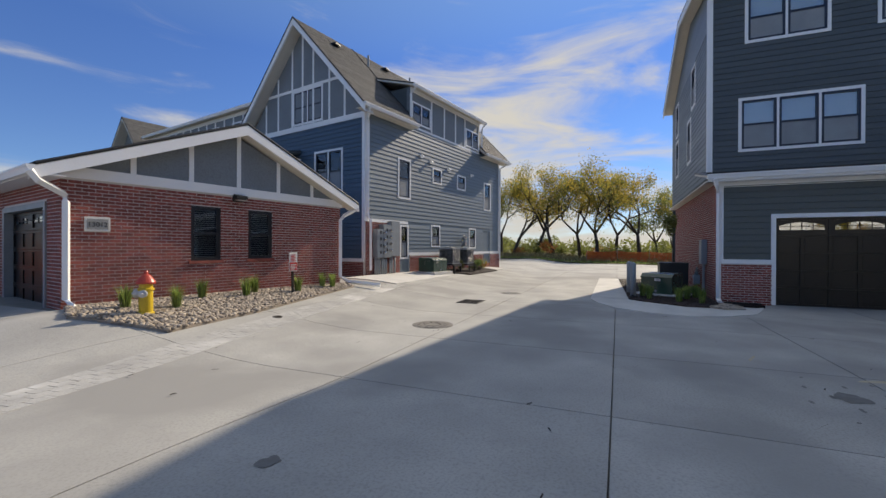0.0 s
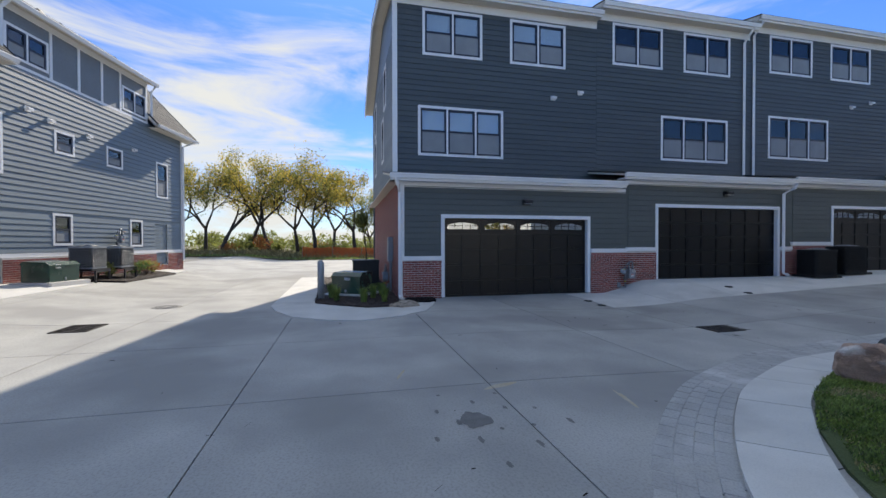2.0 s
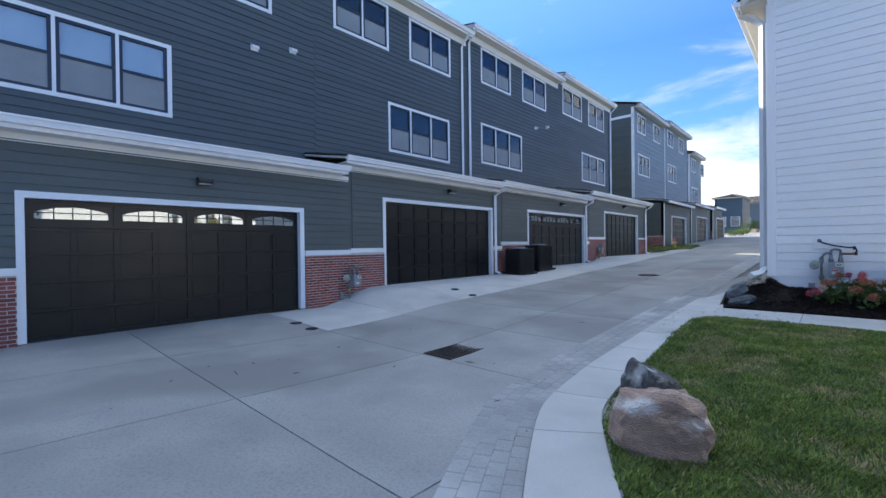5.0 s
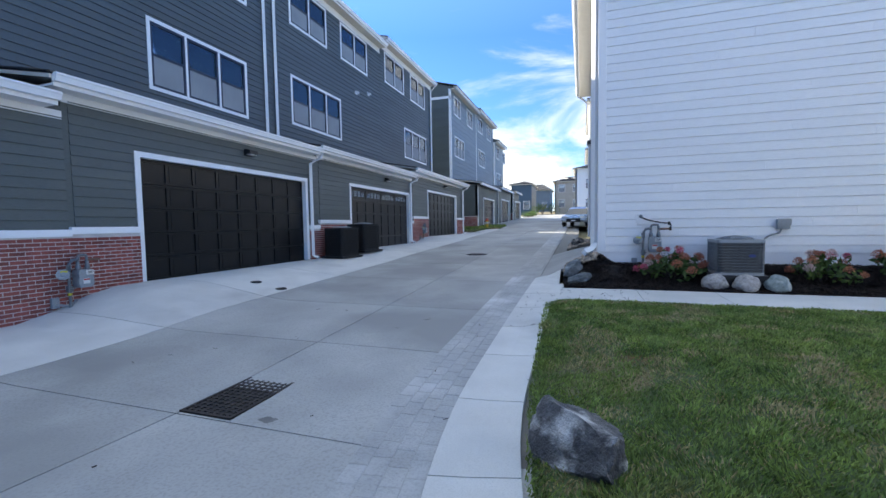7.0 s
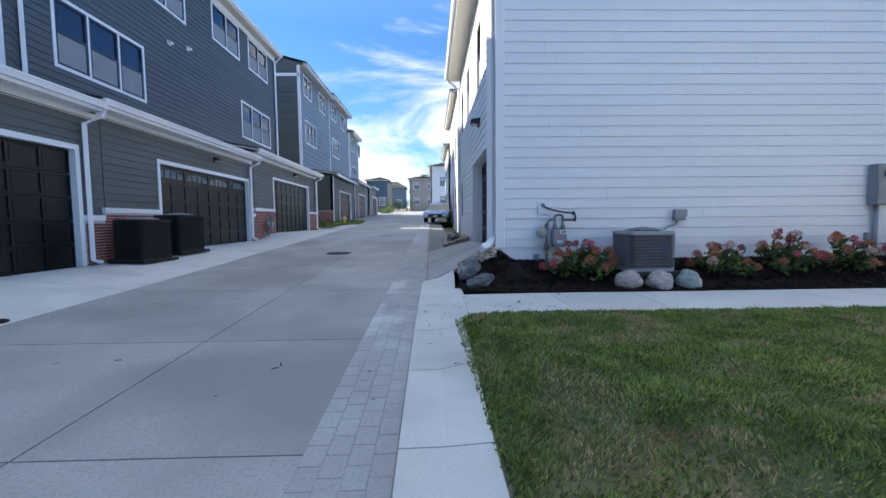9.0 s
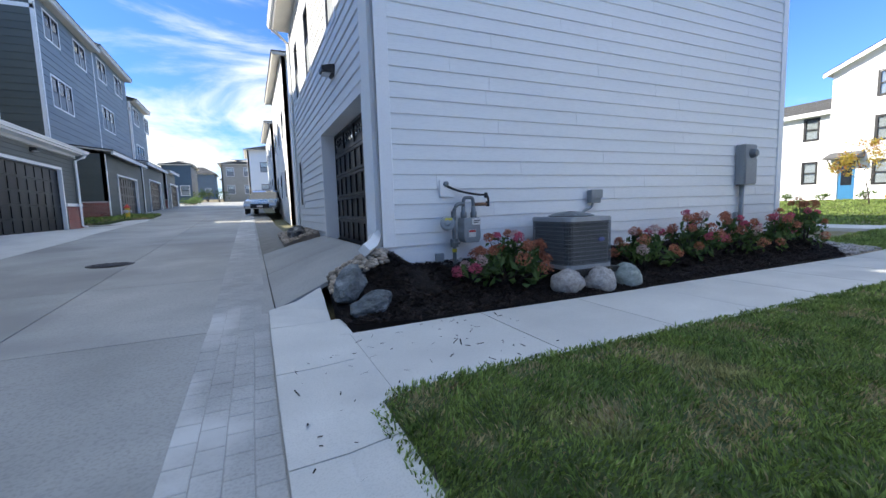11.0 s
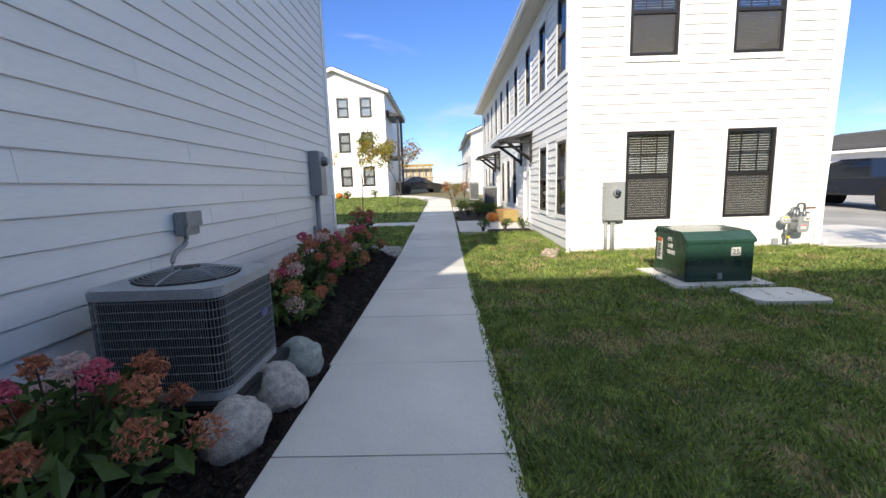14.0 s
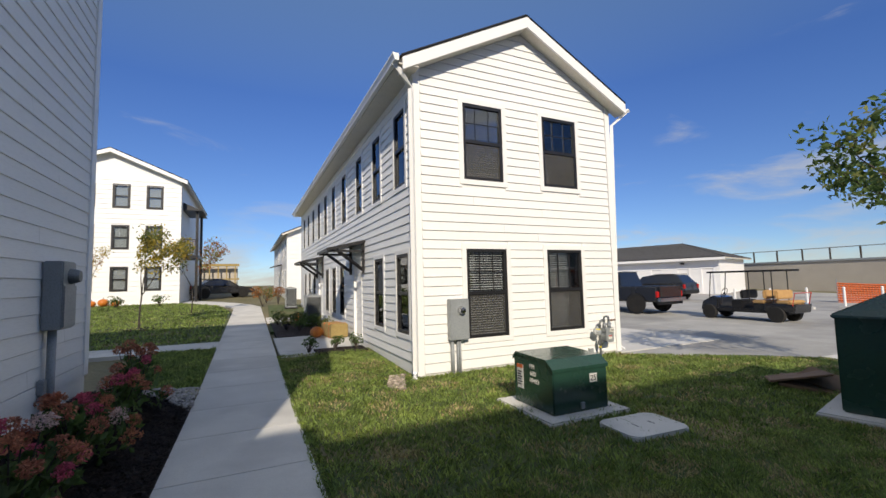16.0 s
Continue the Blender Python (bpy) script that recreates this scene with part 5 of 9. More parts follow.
gutter(h, m @ Matrix.Translation((0, -0.45, 0)), -0.55, 2.95, 6.95)
gutter(h, m @ Matrix.Translation((0, -0.45, 0)), 9.6, AL + 0.7, 6.95)
dw = [(3.05, 4.55, 7.15, 8.15), (8.0, 9.5, 7.1, 8.1)]
dcut = [(a + 0.05, b - 0.05, c + 0.05, d - 0.05) for a, b, c, d in dw]
md = m @ Matrix.Translation((0, 0.02, 0))
wall_core(h, md, 2.95, 9.6, 6.9, 8.75, dcut, GREY_PANEL)
bt = bmesh.new()
for u in (3.0, 4.65, 5.8, 6.9, 7.9, 9.55):
    box(bt, u - 0.05, u + 0.05, -0.025, 0.0, 7.0, 8.6)
box(bt, 2.95, 9.6, -0.028, 0.0, 8.55, 8.75)
box(bt, 2.95, 9.6, -0.028, 0.0, 6.9, 7.02)
h.add("batten", bt, WHITE, md)
for a in dw:
    window(h, md, *a, sashes=2, trim=0.08)
for u in (2.95, 9.45):
    h.add("dormer_cheek", prism(bmesh.new(), [(0.2, 6.9), (0.2, 8.75), (1.6, 8.75)], u, u + 0.15, "x"), SLATE, md)
roof_slab(h, [apt(2.75, -0.3, 8.78), apt(9.8, -0.3, 8.78), apt(9.8, 2.2, 9.55), apt(2.75, 2.2, 9.55)], name="dormer_roof", thick=0.1)
gutter(h, m @ Matrix.Translation((0, -0.3, 0)), 2.75, 9.8, 8.78)
downspout(h, [apt(-0.3, -0.52, 6.85), apt(-0.1, -0.3, 6.6), apt(0.12, -0.07, 6.35), apt(0.12, -0.07, 2.7), apt(0.2, -0.13, 2.5), apt(0.2, -0.13, 0.55)])
downspout(h, [apt(AL + 0.4, -0.52, 6.85), apt(AL, -0.08, 6.5), apt(AL, -0.08, 0.7)])
downspout(h, [apt(2.9, -0.38, 8.7), apt(2.85, -0.1, 8.4), apt(2.85, -0.1, 7.2)])
downspout(h, [apt(9.65, -0.38, 8.7), apt(9.7, -0.1, 8.4), apt(9.7, -0.1, 7.2)])
for u, v in ((1.2, 3.0), (5.0, 3.3), (8.0, 3.3)):
    z = 6.95 + (v + 0.45) / (ex + 0.45) * (apex - 6.95)
    h.add("roof_vent", rounded(-0.2, 0.2, -0.2, 0.2, 0, 0.12, 0.03), ROOF_EDGE, Matrix.Translation(apt(u, v, z)))
for u, v in ((3.3, 2.9), (6.8, 3.0)):
    z = 6.95 + (v + 0.45) / (ex + 0.45) * (apex - 6.95)
    bm = bmesh.new()
    tube(bm, [(0, 0, -0.1), (0, 0, 0.5)], 0.05, 8)
    h.add("vent_pipe", bm, METAL_GREY, Matrix.Translation(apt(u, v, z)))
h.add("back_wall", boxes((0, AL, AW - 0.2, AW, 0, top)), NAVY, m)
h.add("end_wall", boxes((AL - 0.2, AL, 0.2, AW - 0.2, 0, top)), NAVY, m)
gb = bmesh.new()
prism(gb, [(0.0, 6.9), (AW, 6.9), (ex, apex - 0.2)], AL - 0.2, AL, "x")
h.add("gable", gb, GREY_PANEL, m)
# side wing behind it
for k, (u0, v0, lw, ht) in enumerate(((0.6, AW, 12.5, 7.2),)):
    wg = boxes((u0, u0 + 9, v0, v0 + lw, 0, 6.6))
    h.add("wing_wall", wg, NAVY, m)
    mwing = pose(*apt(u0, v0 + lw, 0)[:2], 0, 0, 0, 80)
    wh = [(1.0 + 2.9 * i, 2.6 + 2.9 * i, 6.9, 8.1) for i in range(4)]
    wc = [(a + 0.05, b - 0.05, c + 0.05, d - 0.05) for a, b, c, d in wh]
    wall_core(h, mwing, 0, lw, 6.5, 8.6, wc, GREY_PANEL, name="wing_dormer")
    for a in wh:
        window(h, mwing, *a, sashes=2, trim=0.08)
    bt = bmesh.new()
    for i in range(15):
        box(bt, i * lw / 14 - 0.05, i * lw / 14 + 0.05, -0.025, 0, 6.6, 8.6)
    box(bt, 0, lw, -0.03, 0, 8.4, 8.6)
    h.add("batten", bt, WHITE, mwing)
    gutter(h, mwing @ Matrix.Translation((0, -0.3, 0)), -0.2, lw, 8.7)
    roof_slab(h, [apt(u0 - 0.3, v0 + lw + 0.3, 8.7), apt(u0 - 0.3, v0 - 0.3, 8.7), apt(u0 + 4, v0 - 0.3, 9.8), apt(u0 + 4, v0 + lw + 0.3, 9.8)])
    gv = bmesh.new()
    prism(gv, [(v0 + lw, 6.6), (v0 + lw + 6.5, 6.6), (v0 + lw + 3.2, 10.3)], u0 + 0.2, u0 + 0.5, "x")
    h.add("wing_gable", gv, GREY_PANEL, m)
    h.add("wing_wall", boxes((u0 + 0.2, u0 + 9, v0 + lw, v0 + lw + 6.5, 0, 6.6)), NAVY, m)
    roof_slab(h, [apt(u0 - 0.4, v0 + lw - 0.4, 6.5), apt(u0 + 9, v0 + lw - 0.4, 6.5), apt(u0 + 9, v0 + lw + 3.2, 10.5), apt(u0 - 0.4, v0 + lw + 3.2, 10.5)])
    roof_slab(h, [apt(u0 - 0.4, v0 + lw + 6.9, 6.5), apt(u0 + 9, v0 + lw + 6.9, 6.5), apt(u0 + 9, v0 + lw + 3.2, 10.5), apt(u0 - 0.4, v0 + lw + 3.2, 10.5)])
# small porch roof on the gable wall
cn = h.add("canopy", prism(bmesh.new(), [(0.0, 5.75), (-1.3, 5.45), (-1.3, 5.35), (0.0, 5.6)], 0.8, 3.6, "x"), SLATE, mgab)
br = boxes((0.8, 3.6, -1.32, -1.28, 5.15, 5.36), (0.8, 0.9, -1.3, 0, 5.15, 5.35), (3.5, 3.6, -1.3, 0, 5.15, 5.35))
h.add("canopy_trim", br, WHITE, mgab)


# ---- the small brick garage ----
h = House("brick_garage", 10.2, -15.65, 0.35, "single-storey brick garage with grey boarded gable", "garage")
m = pose(10.2, -15.65, 0, 0, 0, 170)
L0, L1, gt = 0.2, 6.85, 2.70
gw = [(2.41, 3.08, 1.14, 2.38), (3.78, 4.45, 1.16, 2.38)]
bricks(h, m, L0, L1, 0.05, gt, gw, parts=True)
h.add("fascia", boxes((L0 - 0.05, L1 + 0.05, -0.05, 0.1, gt, gt + 0.2)), WHITE, m)
gb = bmesh.new()
cx = (L0 + L1) / 2
prism(gb, [(L0, gt + 0.1), (L1, gt + 0.1), (cx, 4.12)], 0.0, 0.15)
h.add("gable", gb, GREY_PANEL, m)
bt = bmesh.new()
for k in range(1, 6):
    u = L0 + (L1 - L0) * k / 6
    box(bt, u - 0.05, u + 0.05, -0.02, 0.0, gt + 0.2, gt + 0.15 + (1 - abs(u - cx) / (cx - L0)) * 1.3)
h.add("batten", bt, WHITE, m)
for a in gw:
    window(h, m @ Matrix.Translation((0, 0.03, 0)), *a, sashes=1, trim=0.02, trim_mat=DARK_FRAME, frame_mat=DARK_FRAME, style="slats", label="black window with dark slatted blind")
    h.add("brick_sill", boxes((a[0] - 0.05, a[1] + 0.05, -0.04, 0.05, a[2] - 0.06, a[2])), BRICK, m)


def gpt(u, v, z):
    c, s = math.cos(radians(10)), math.sin(radians(10))
    return (10.2 - u * c - v * s, -15.65 + u * s - v * c, z)


for s, e_ in ((L0 - 0.42, gt + 0.12), (L1 + 0.42, gt + 0.12)):
    roof_slab(h, [gpt(s, -0.38, e_), gpt(s, 7.5, e_), gpt(cx, 7.5, 4.4), gpt(cx, -0.38, 4.4)], thick=0.1, mat=SLATE)
rk = bmesh.new()
prism(rk, [(L0 - 0.42, gt - 0.12), (L0 - 0.42, gt + 0.08), (cx, 4.36), (L1 + 0.42, gt + 0.08), (L1 + 0.42, gt - 0.12), (cx, 4.14)], -0.40, -0.35)
h.add("rake_board", rk, WHITE, m)
rk = bmesh.new()
prism(rk, [(L0 - 0.42, gt - 0.1), (L0 - 0.42, gt - 0.07), (cx, 4.2), (L1 + 0.42, gt - 0.07), (L1 + 0.42, gt - 0.1), (cx, 4.17)], -0.35, 0.0)
h.add("soffit", rk, SOFFIT, m)
wall_lamp(h, m, 3.49, 2.64)
mside = pose(*gpt(L0, 7.3, 0)[:2], 0, 0, 0, 80)
gd = (3.6, 6.55, 0.2, 2.3)
bricks(h, mside, 0, 7.3, 0.0, gt, [gd])
garage_door(h, mside, *gd, DOOR_DARK, lights=4, cols=4, setback=0.12, trim_mat=METAL_GREY)
h.add("soffit", boxes((L0 - 0.42, L0, -0.38, 7.4, gt - 0.04, gt - 0.02)), WHITE, m)
gutter(h, pose(*gpt(L0 - 0.42, 7.5, 0)[:2], 0, 0, 0, 80), 0, 7.9, gt + 0.1)
h.add("back_wall", boxes((L0 + 0.12, L1, 7.2, 7.3, 0, gt), (L1 - 0.1, L1, 0.12, 7.2, 0, gt)), BRICK, m)
downspout(h, [gpt(L0 - 0.5, -0.42, gt), gpt(L0 - 0.4, -0.4, gt - 0.15), gpt(L0 + 0.02, -0.1, gt - 0.32), gpt(L0 + 0.05, -0.08, gt - 0.45), gpt(L0 + 0.05, -0.08, 0.5), gpt(L0 + 0.1, -0.3, 0.38), gpt(L0 - 0.1, -1.0, 0.3)])
downspout(h, [gpt(L1 + 0.4, -0.4, gt), gpt(L1 + 0.1, -0.08, gt - 0.25), gpt(L1 - 0.06, -0.08, gt - 0.4), gpt(L1 - 0.06, -0.08, 0.55), gpt(L1, -0.4, 0.4), gpt(L1 + 0.3, -1.4, 0.32)])


# ---- walks, kerbs, pavers, lawns, beds ----
lawn = poly_sheet("lawn", LAWN, 0.03, TURF, 0.12)
tagged(lawn, "mown green lawn with a few dry patches", "lawn", kind="structure")
lawn2 = poly_sheet("lawn_far", [(17.0, 7.32), (22.0, 7.32), (22.0, 8.9), (17.0, 8.9)], 0.03, TURF, 0.12)
tagged(lawn2, "strip of green lawn beside the cross walk", "lawn", kind="structure")
lawn3 = poly_sheet("lawn_beyond", [(23.2, 7.32), (33, 7.4), (37.5, 8.2), (43, 12), (44, 30), (23.2, 30)], 0.03, TURF, 0.12, 0.8)
tagged(lawn3, "sunlit lawn with two young trees", "lawn", kind="structure")
lawn4 = poly_sheet("lawn_alley", [(0.9, 29.4), (2.6, 30.4), (2.4, 34.2), (0.4, 34.6), (-1.2, 34.6), (-1.2, 29.4)], 0.08, TURF, 0.15)
tagged(lawn4, "small green lawn between the garage rows", "lawn", kind="structure")
lawn5 = poly_sheet("lawn_row", [(24.5, 3.95), (36, 3.95), (36, 5.6), (24.5, 6.0)], 0.03, TURF, 0.12)
tagged(lawn5, "narrow lawn along the white row", "lawn", kind="structure")

KERB = [(7.43, 7.94, 0), (7.42, 7.0, 0), (7.41, 6.0, 0), (7.41, 3.6, 0), (7.43, 2.4, 0), (7.53, 1.5, 0), (7.70, 0.78, 0), (8.19, -0.25, 0), (8.71, -1.18, 0), (9.08, -1.70, 0), (9.62, -2.34, 0), (10.3, -2.98, 0), (11.4, -3.75, 0), (12.8, -4.35, 0), (14.6, -4.6, 0)]


def even_steps(line, step):
    """The same plan line in equal paces."""
    out, spare = [Vector(line[0])], 0.0
    for p, q in zip(line, line[1:]):
        p, q = Vector(p), Vector(q)
        d = (q - p).length
        s = step - spare
        while s <= d:
            out.append(p.lerp(q, s / d))
            s += step
        spare = d - (s - step)
    return [tuple(p) for p in out]


kerb_line = even_steps([p[:2] for p in curve_points(KERB, 8)], 0.22)
kerb_top = [(7.44, 8.6), (7.44, 8.38), (7.435, 8.16), (7.43, 7.94)]
kerb = thing("alley_walk", pose(7.5, 3, gz(7.5, 3)), "narrow pale concrete walk strip along the alley and lawn", "pavement", kind="structure")
strip_slabs([(x - 0.012, y) for x, y in kerb_top], 0.55, 5, 0.035, WALK, kerb, "walk_slab", side=-1, thick=0.12)
strip_slabs([(x - 0.012, y) for x, y in kerb_line], 0.55, 5, 0.035, WALK, kerb, "walk_slab", side=-1, thick=0.12)
path = thing("garden_walk", pose(8, 6.7, gz(8, 6.7)), "pale concrete garden walk past the flower bed", "pavement", kind="structure")
strip_slabs([(8.04, 6.13), (9.35, 6.13), (10.58, 6.11), (11.75, 6.09)], 1.30, 1, 0.035, WALK, path, "walk_slab", side=-1)
strip_slabs([(11.75 + 1.23 * i, 6.09 - 0.004 * i) for i in range(20)], 1.32, 1, 0.035, WALK, path, "walk_slab", side=-1)
strip_slabs([(35.12, 6.01), (37.0, 6.4), (39, 7.2), (41, 8.4), (43.5, 10.2)], 1.3, 1, 0.035, WALK, path, "walk_slab", side=-1)
slab(7.94, 8.045, 6.10, 7.44, 0.034, WALK, path, "walk_slab", 0.002, 0.03)
slab(7.95, 8.075, 7.44, 7.95, 0.034, WALK, path, "walk_slab", 0.002, 0.03)
strip_slabs([(22.05, 7.32 + 1.4 * i) for i in range(8)], 1.1, 1, 0.035, WALK, path, "walk_slab", side=1)
for x0, x1, y0, y1 in ((20.6, 23.0, 4.0, 6.0), (27.2, 29.0, 4.0, 6.0), (19.9, 20.6, 5.2, 6.0)):
    slab(x0, x1, y0, y1, 0.04, WALK, path, "walk_slab")
slab(-3.4, 1.9, -15.5, -13.3, 0.03, WALK, path, "walk_slab")
slab(-10.5, -9.2, -14.0, -12.9, 0.05, WALK, path, "walk_slab")
for ob in [c for c in kerb.children] + [c for c in path.children]:
    ob.matrix_parent_inverse = ob.parent.matrix_basis.inverted()

# paver bands beside the walk strip and by the brick garage
band = thing("paver_band", pose(7.2, 3, gz(7.2, 3)), "band of small grey stamped pavers set in the concrete", "pavement", kind="structure")
binv = band.matrix_basis.inverted()


def paver_run(line, cols, limit):
    pts = [Vector((*p, 0)) for p in line]
    rest = bmesh.new()
    made, along = 0, 0.0
    rng = random.Random(4)
    for p, q in zip(pts, pts[1:]):
        d = (q - p).normalized()
        n = Vector((-d.y, d.x, 0))
        length = (q - p).length
        s = along
        while s < length:
            for c in range(cols):
                off = 0.02 + c * 0.135
                o = p + d * (s + (0.1 if c % 2 else 0.0)) - n * off
                z = gz(o.x, o.y) + 0.004 + rng.uniform(0, 0.0015)
                ang = math.atan2(d.y, d.x)
                w, l = 0.131, 0.194 + rng.uniform(-0.004, 0.003)
                if made < limit:
                    me = shared(("paver", 0), lambda: (rounded(0, 0.195, -0.131, 0, -0.03, 0, 0.004, 1), PAVER))
                    ob = new("paver", me)
                    ob.parent = band
                    ob.matrix_basis = binv @ Matrix.Translation((o.x, o.y, z)) @ Matrix.Rotation(ang, 4, "Z") @ Matrix.Rotation(-math.atan2(gz(o.x + d.x * 0.2, o.y + d.y * 0.2) - gz(o.x, o.y), 0.2), 4, "Y")
                    made += 1
                else:
                    a = [o, o + d * l, o + d * l - n * w, o - n * w]
                    hi = [rest.verts.new((v.x, v.y, gz(v.x, v.y) + 0.005)) for v in a]
                    lo = [rest.verts.new((v.x, v.y, gz(v.x, v.y) - 0.02)) for v in a]
                    rest.faces.new(hi)
                    for k in range(4):
                        rest.faces.new((hi[k], lo[k], lo[(k + 1) % 4], hi[(k + 1) % 4]))
            s += 0.2
        along = s - length
    if rest.verts:
        tagged(part("pavers", rest, PAVER, band, m=binv), kind="stuff")
    else:
        rest.free()


paver_run(kerb_line, 4, 290)
paver_run([(7.45, 44), (7.45, 30), (7.45, 20), (7.44, 8.6), (7.43, 7.96)], 4, 0)
paver_run([(16.5, -11.0), (9.9, -12.35), (2.0, -13.6)], 4, 0)


def bed(name, poly, mat, label, lift=0.05, category="flower bed"):
    ob = poly_sheet(name, poly, lift, mat, 0.15, 0.2)
    return tagged(ob, label, category, kind="structure")


BED = [(8.08, 7.66), (8.2, 7.60), (8.7, 7.45), (9.4, 7.42), (17.3, 7.40), (17.3, 8.62), (8.72, 8.62), (8.5, 8.68), (8.2, 8.69), (8.08, 8.66), (8.05, 8.1)]
bed("mulch_bed", BED, MULCH, "dark shredded mulch bed along the white wall")
ISLE = [(-7.5, -6.4), (0.9, -6.15), (1.3, -5.75), (1.95, -4.9), (1.9, -4.3), (1.35, -3.98), (0.5, -3.85), (-7.5, -3.84)]
bed("mulch_island", ISLE, MULCH, "dark mulch bed round the utility boxes", 0.06)
bed("mulch_spot", [(0.1, -3.6), (0.55, -3.75), (1.0, -3.5), (1.05, -3.1), (0.75, -2.85), (0.12, -2.8)], MULCH, "small patch of dark mulch beside the garage door", 0.06)
bed("mulch_court", [(-4.0, -13.7), (-4.6, -12.9), (-8.9, -12.8), (-9.1, -13.9), (-4.2, -14.6)], MULCH, "dark mulch bed with low shrubs by the gabled house", 0.06)
bed("mulch_porch", [(19.9, 4.0), (20.6, 4.0), (20.6, 5.2), (19.9, 5.2)], MULCH, "mulch strip with small shrubs by the porch slab", 0.05)
bed("mulch_row", [(23.05, 4.0), (26.8, 4.0), (26.8, 5.9), (23.05, 5.9)], MULCH, "mulch bed with shrubs along the white row", 0.05)
pad_i = poly_sheet("island_pad", [(-8, -7.3), (1.1, -7.2), (2.0, -6.95), (2.85, -6.5), (3.45, -5.7), (3.6, -5.0), (3.3, -4.2), (2.6, -3.5), (1.2, -3.0), (0.1, -2.75), (-8, -3.84)], 0.022, WALK, 0.05)
tagged(pad_i, "pale rounded concrete pad round the mulch island", "pavement", kind="structure")
GBED = [(10.45, -14.5), (10.25, -13.6), (10.0, -12.75), (8.1, -12.95), (3.7, -13.75), (3.5, -14.2), (10.0, -15.45)]
bed("gravel_bed", GBED, GRAVEL, "bed of tan river gravel along the brick wall", 0.04)
bed("gravel_patch", [(1.35, -4.0), (1.9, -4.3), (2.05, -4.0), (1.75, -3.5), (1.0, -3.55), (0.6, -3.85)], GRAVEL, "patch of pale gravel at the garage corner", 0.05)
bed("gravel_side", [(7.95, 13.5), (8.7, 13.4), (8.72, 16.5), (8.0, 16.4)], GRAVEL, "patch of river gravel beside the white house", 0.05)
bed("gravel_end", [(16.6, 7.40), (17.9, 7.40), (18.0, 8.5), (17.3, 8.5), (17.2, 7.8)], GRAVEL, "pale gravel edging at the end of the bed", 0.06)
bed("gravel_spill", [(16.2, 4.4), (17.2, 4.05), (17.2, 4.35), (16.5, 4.6)], GRAVEL, "small spill of gravel at the wall corner", 0.06)
fieldp = poly_sheet("meadow", [(-30.2, -45), (-30.2, 60), (-120, 60), (-120, -45)], 0.06, DIRT, 0.05, 6.0)
tagged(fieldp, "rough dry meadow beyond the street", "meadow", kind="structure")


def scatter(poly, n, seed):
    rng = random.Random(seed)
    test = in_poly(poly)
    xs, ys = [p[0] for p in poly], [p[1] for p in poly]
    out = []
    while len(out) < n:
        x, y = rng.uniform(min(xs), max(xs)), rng.uniform(min(ys), max(ys))
        if test(x, y):
            out.append((x, y))
    return out, rng


def stones(name, poly, n, size, mat, label, lift, seed):
    """Loose pebbles, each a small lumpy body, in one mesh."""
    pts, rng = scatter(poly, n, seed)
    base = bmesh.new()
    bmesh.ops.create_icosphere(base, subdivisions=1, radius=1)
    tv = np.array([v.co[:] for v in base.verts])
    tf = np.array([[v.index for v in f.verts] for f in base.faces])
    base.free()
    vs, fs = [], []
    for k, (x, y) in enumerate(pts):
        s = size * rng.uniform(0.5, 1.25)
        a = rng.uniform(0, 6.28)
        q = tv * (s * rng.uniform(0.8, 1.2), s * rng.uniform(0.6, 1.0), s * 0.6)
        r = np.array([[math.cos(a), -math.sin(a), 0], [math.sin(a), math.cos(a), 0], [0, 0, 1]])
        vs.append(q @ r.T + (x, y, gz(x, y) + lift + s * 0.25))
        fs.append(tf + k * len(tv))
    me = bpy.data.meshes.new(name)
    me.from_pydata(np.concatenate(vs).tolist(), [], np.concatenate(fs).tolist())
    me.materials.append(mat)
    for p in me.polygons:
        p.use_smooth = True
    return tagged(new(name, me), label, "gravel", kind="stuff")


stones("gravel_stones", GBED, 5200, 0.045, GRAVEL, "loose tan and grey river stones in the garage bed", 0.04, 5)
stones("corner_stones", [(1.35, -4.0), (1.9, -4.3), (2.05, -4.0), (1.75, -3.5), (1.0, -3.55), (0.6, -3.85)], 350, 0.045, GRAVEL, "loose pale stones at the garage corner", 0.05, 6)
stones("side_stones", [(7.95, 13.5), (8.7, 13.4), (8.72, 16.5), (8.0, 16.4)], 600, 0.05, GRAVEL, "loose stones beside the white house", 0.05, 7)
PEB = [(8.05, 8.28), (8.2, 8.4), (8.45, 8.36), (8.72, 8.34), (8.74, 8.6), (8.55, 8.67), (8.3, 8.7), (8.08, 8.69)]
stones("drain_pebbles", PEB, 330, 0.042, GRAVEL, "rounded tan pebbles under the downspout", 0.06, 8)
stones("end_stones", [(16.6, 7.40), (17.9, 7.40), (18.0, 8.5), (17.3, 8.5), (17.2, 7.8)], 420, 0.045, PALE_ROCK, "pale stones at the end of the mulch bed", 0.06, 9)
stones("spill_stones", [(16.2, 4.4), (17.2, 4.05), (17.2, 4.35), (16.5, 4.6)], 120, 0.04, GRAVEL, "small stones at the wall corner", 0.05, 10)


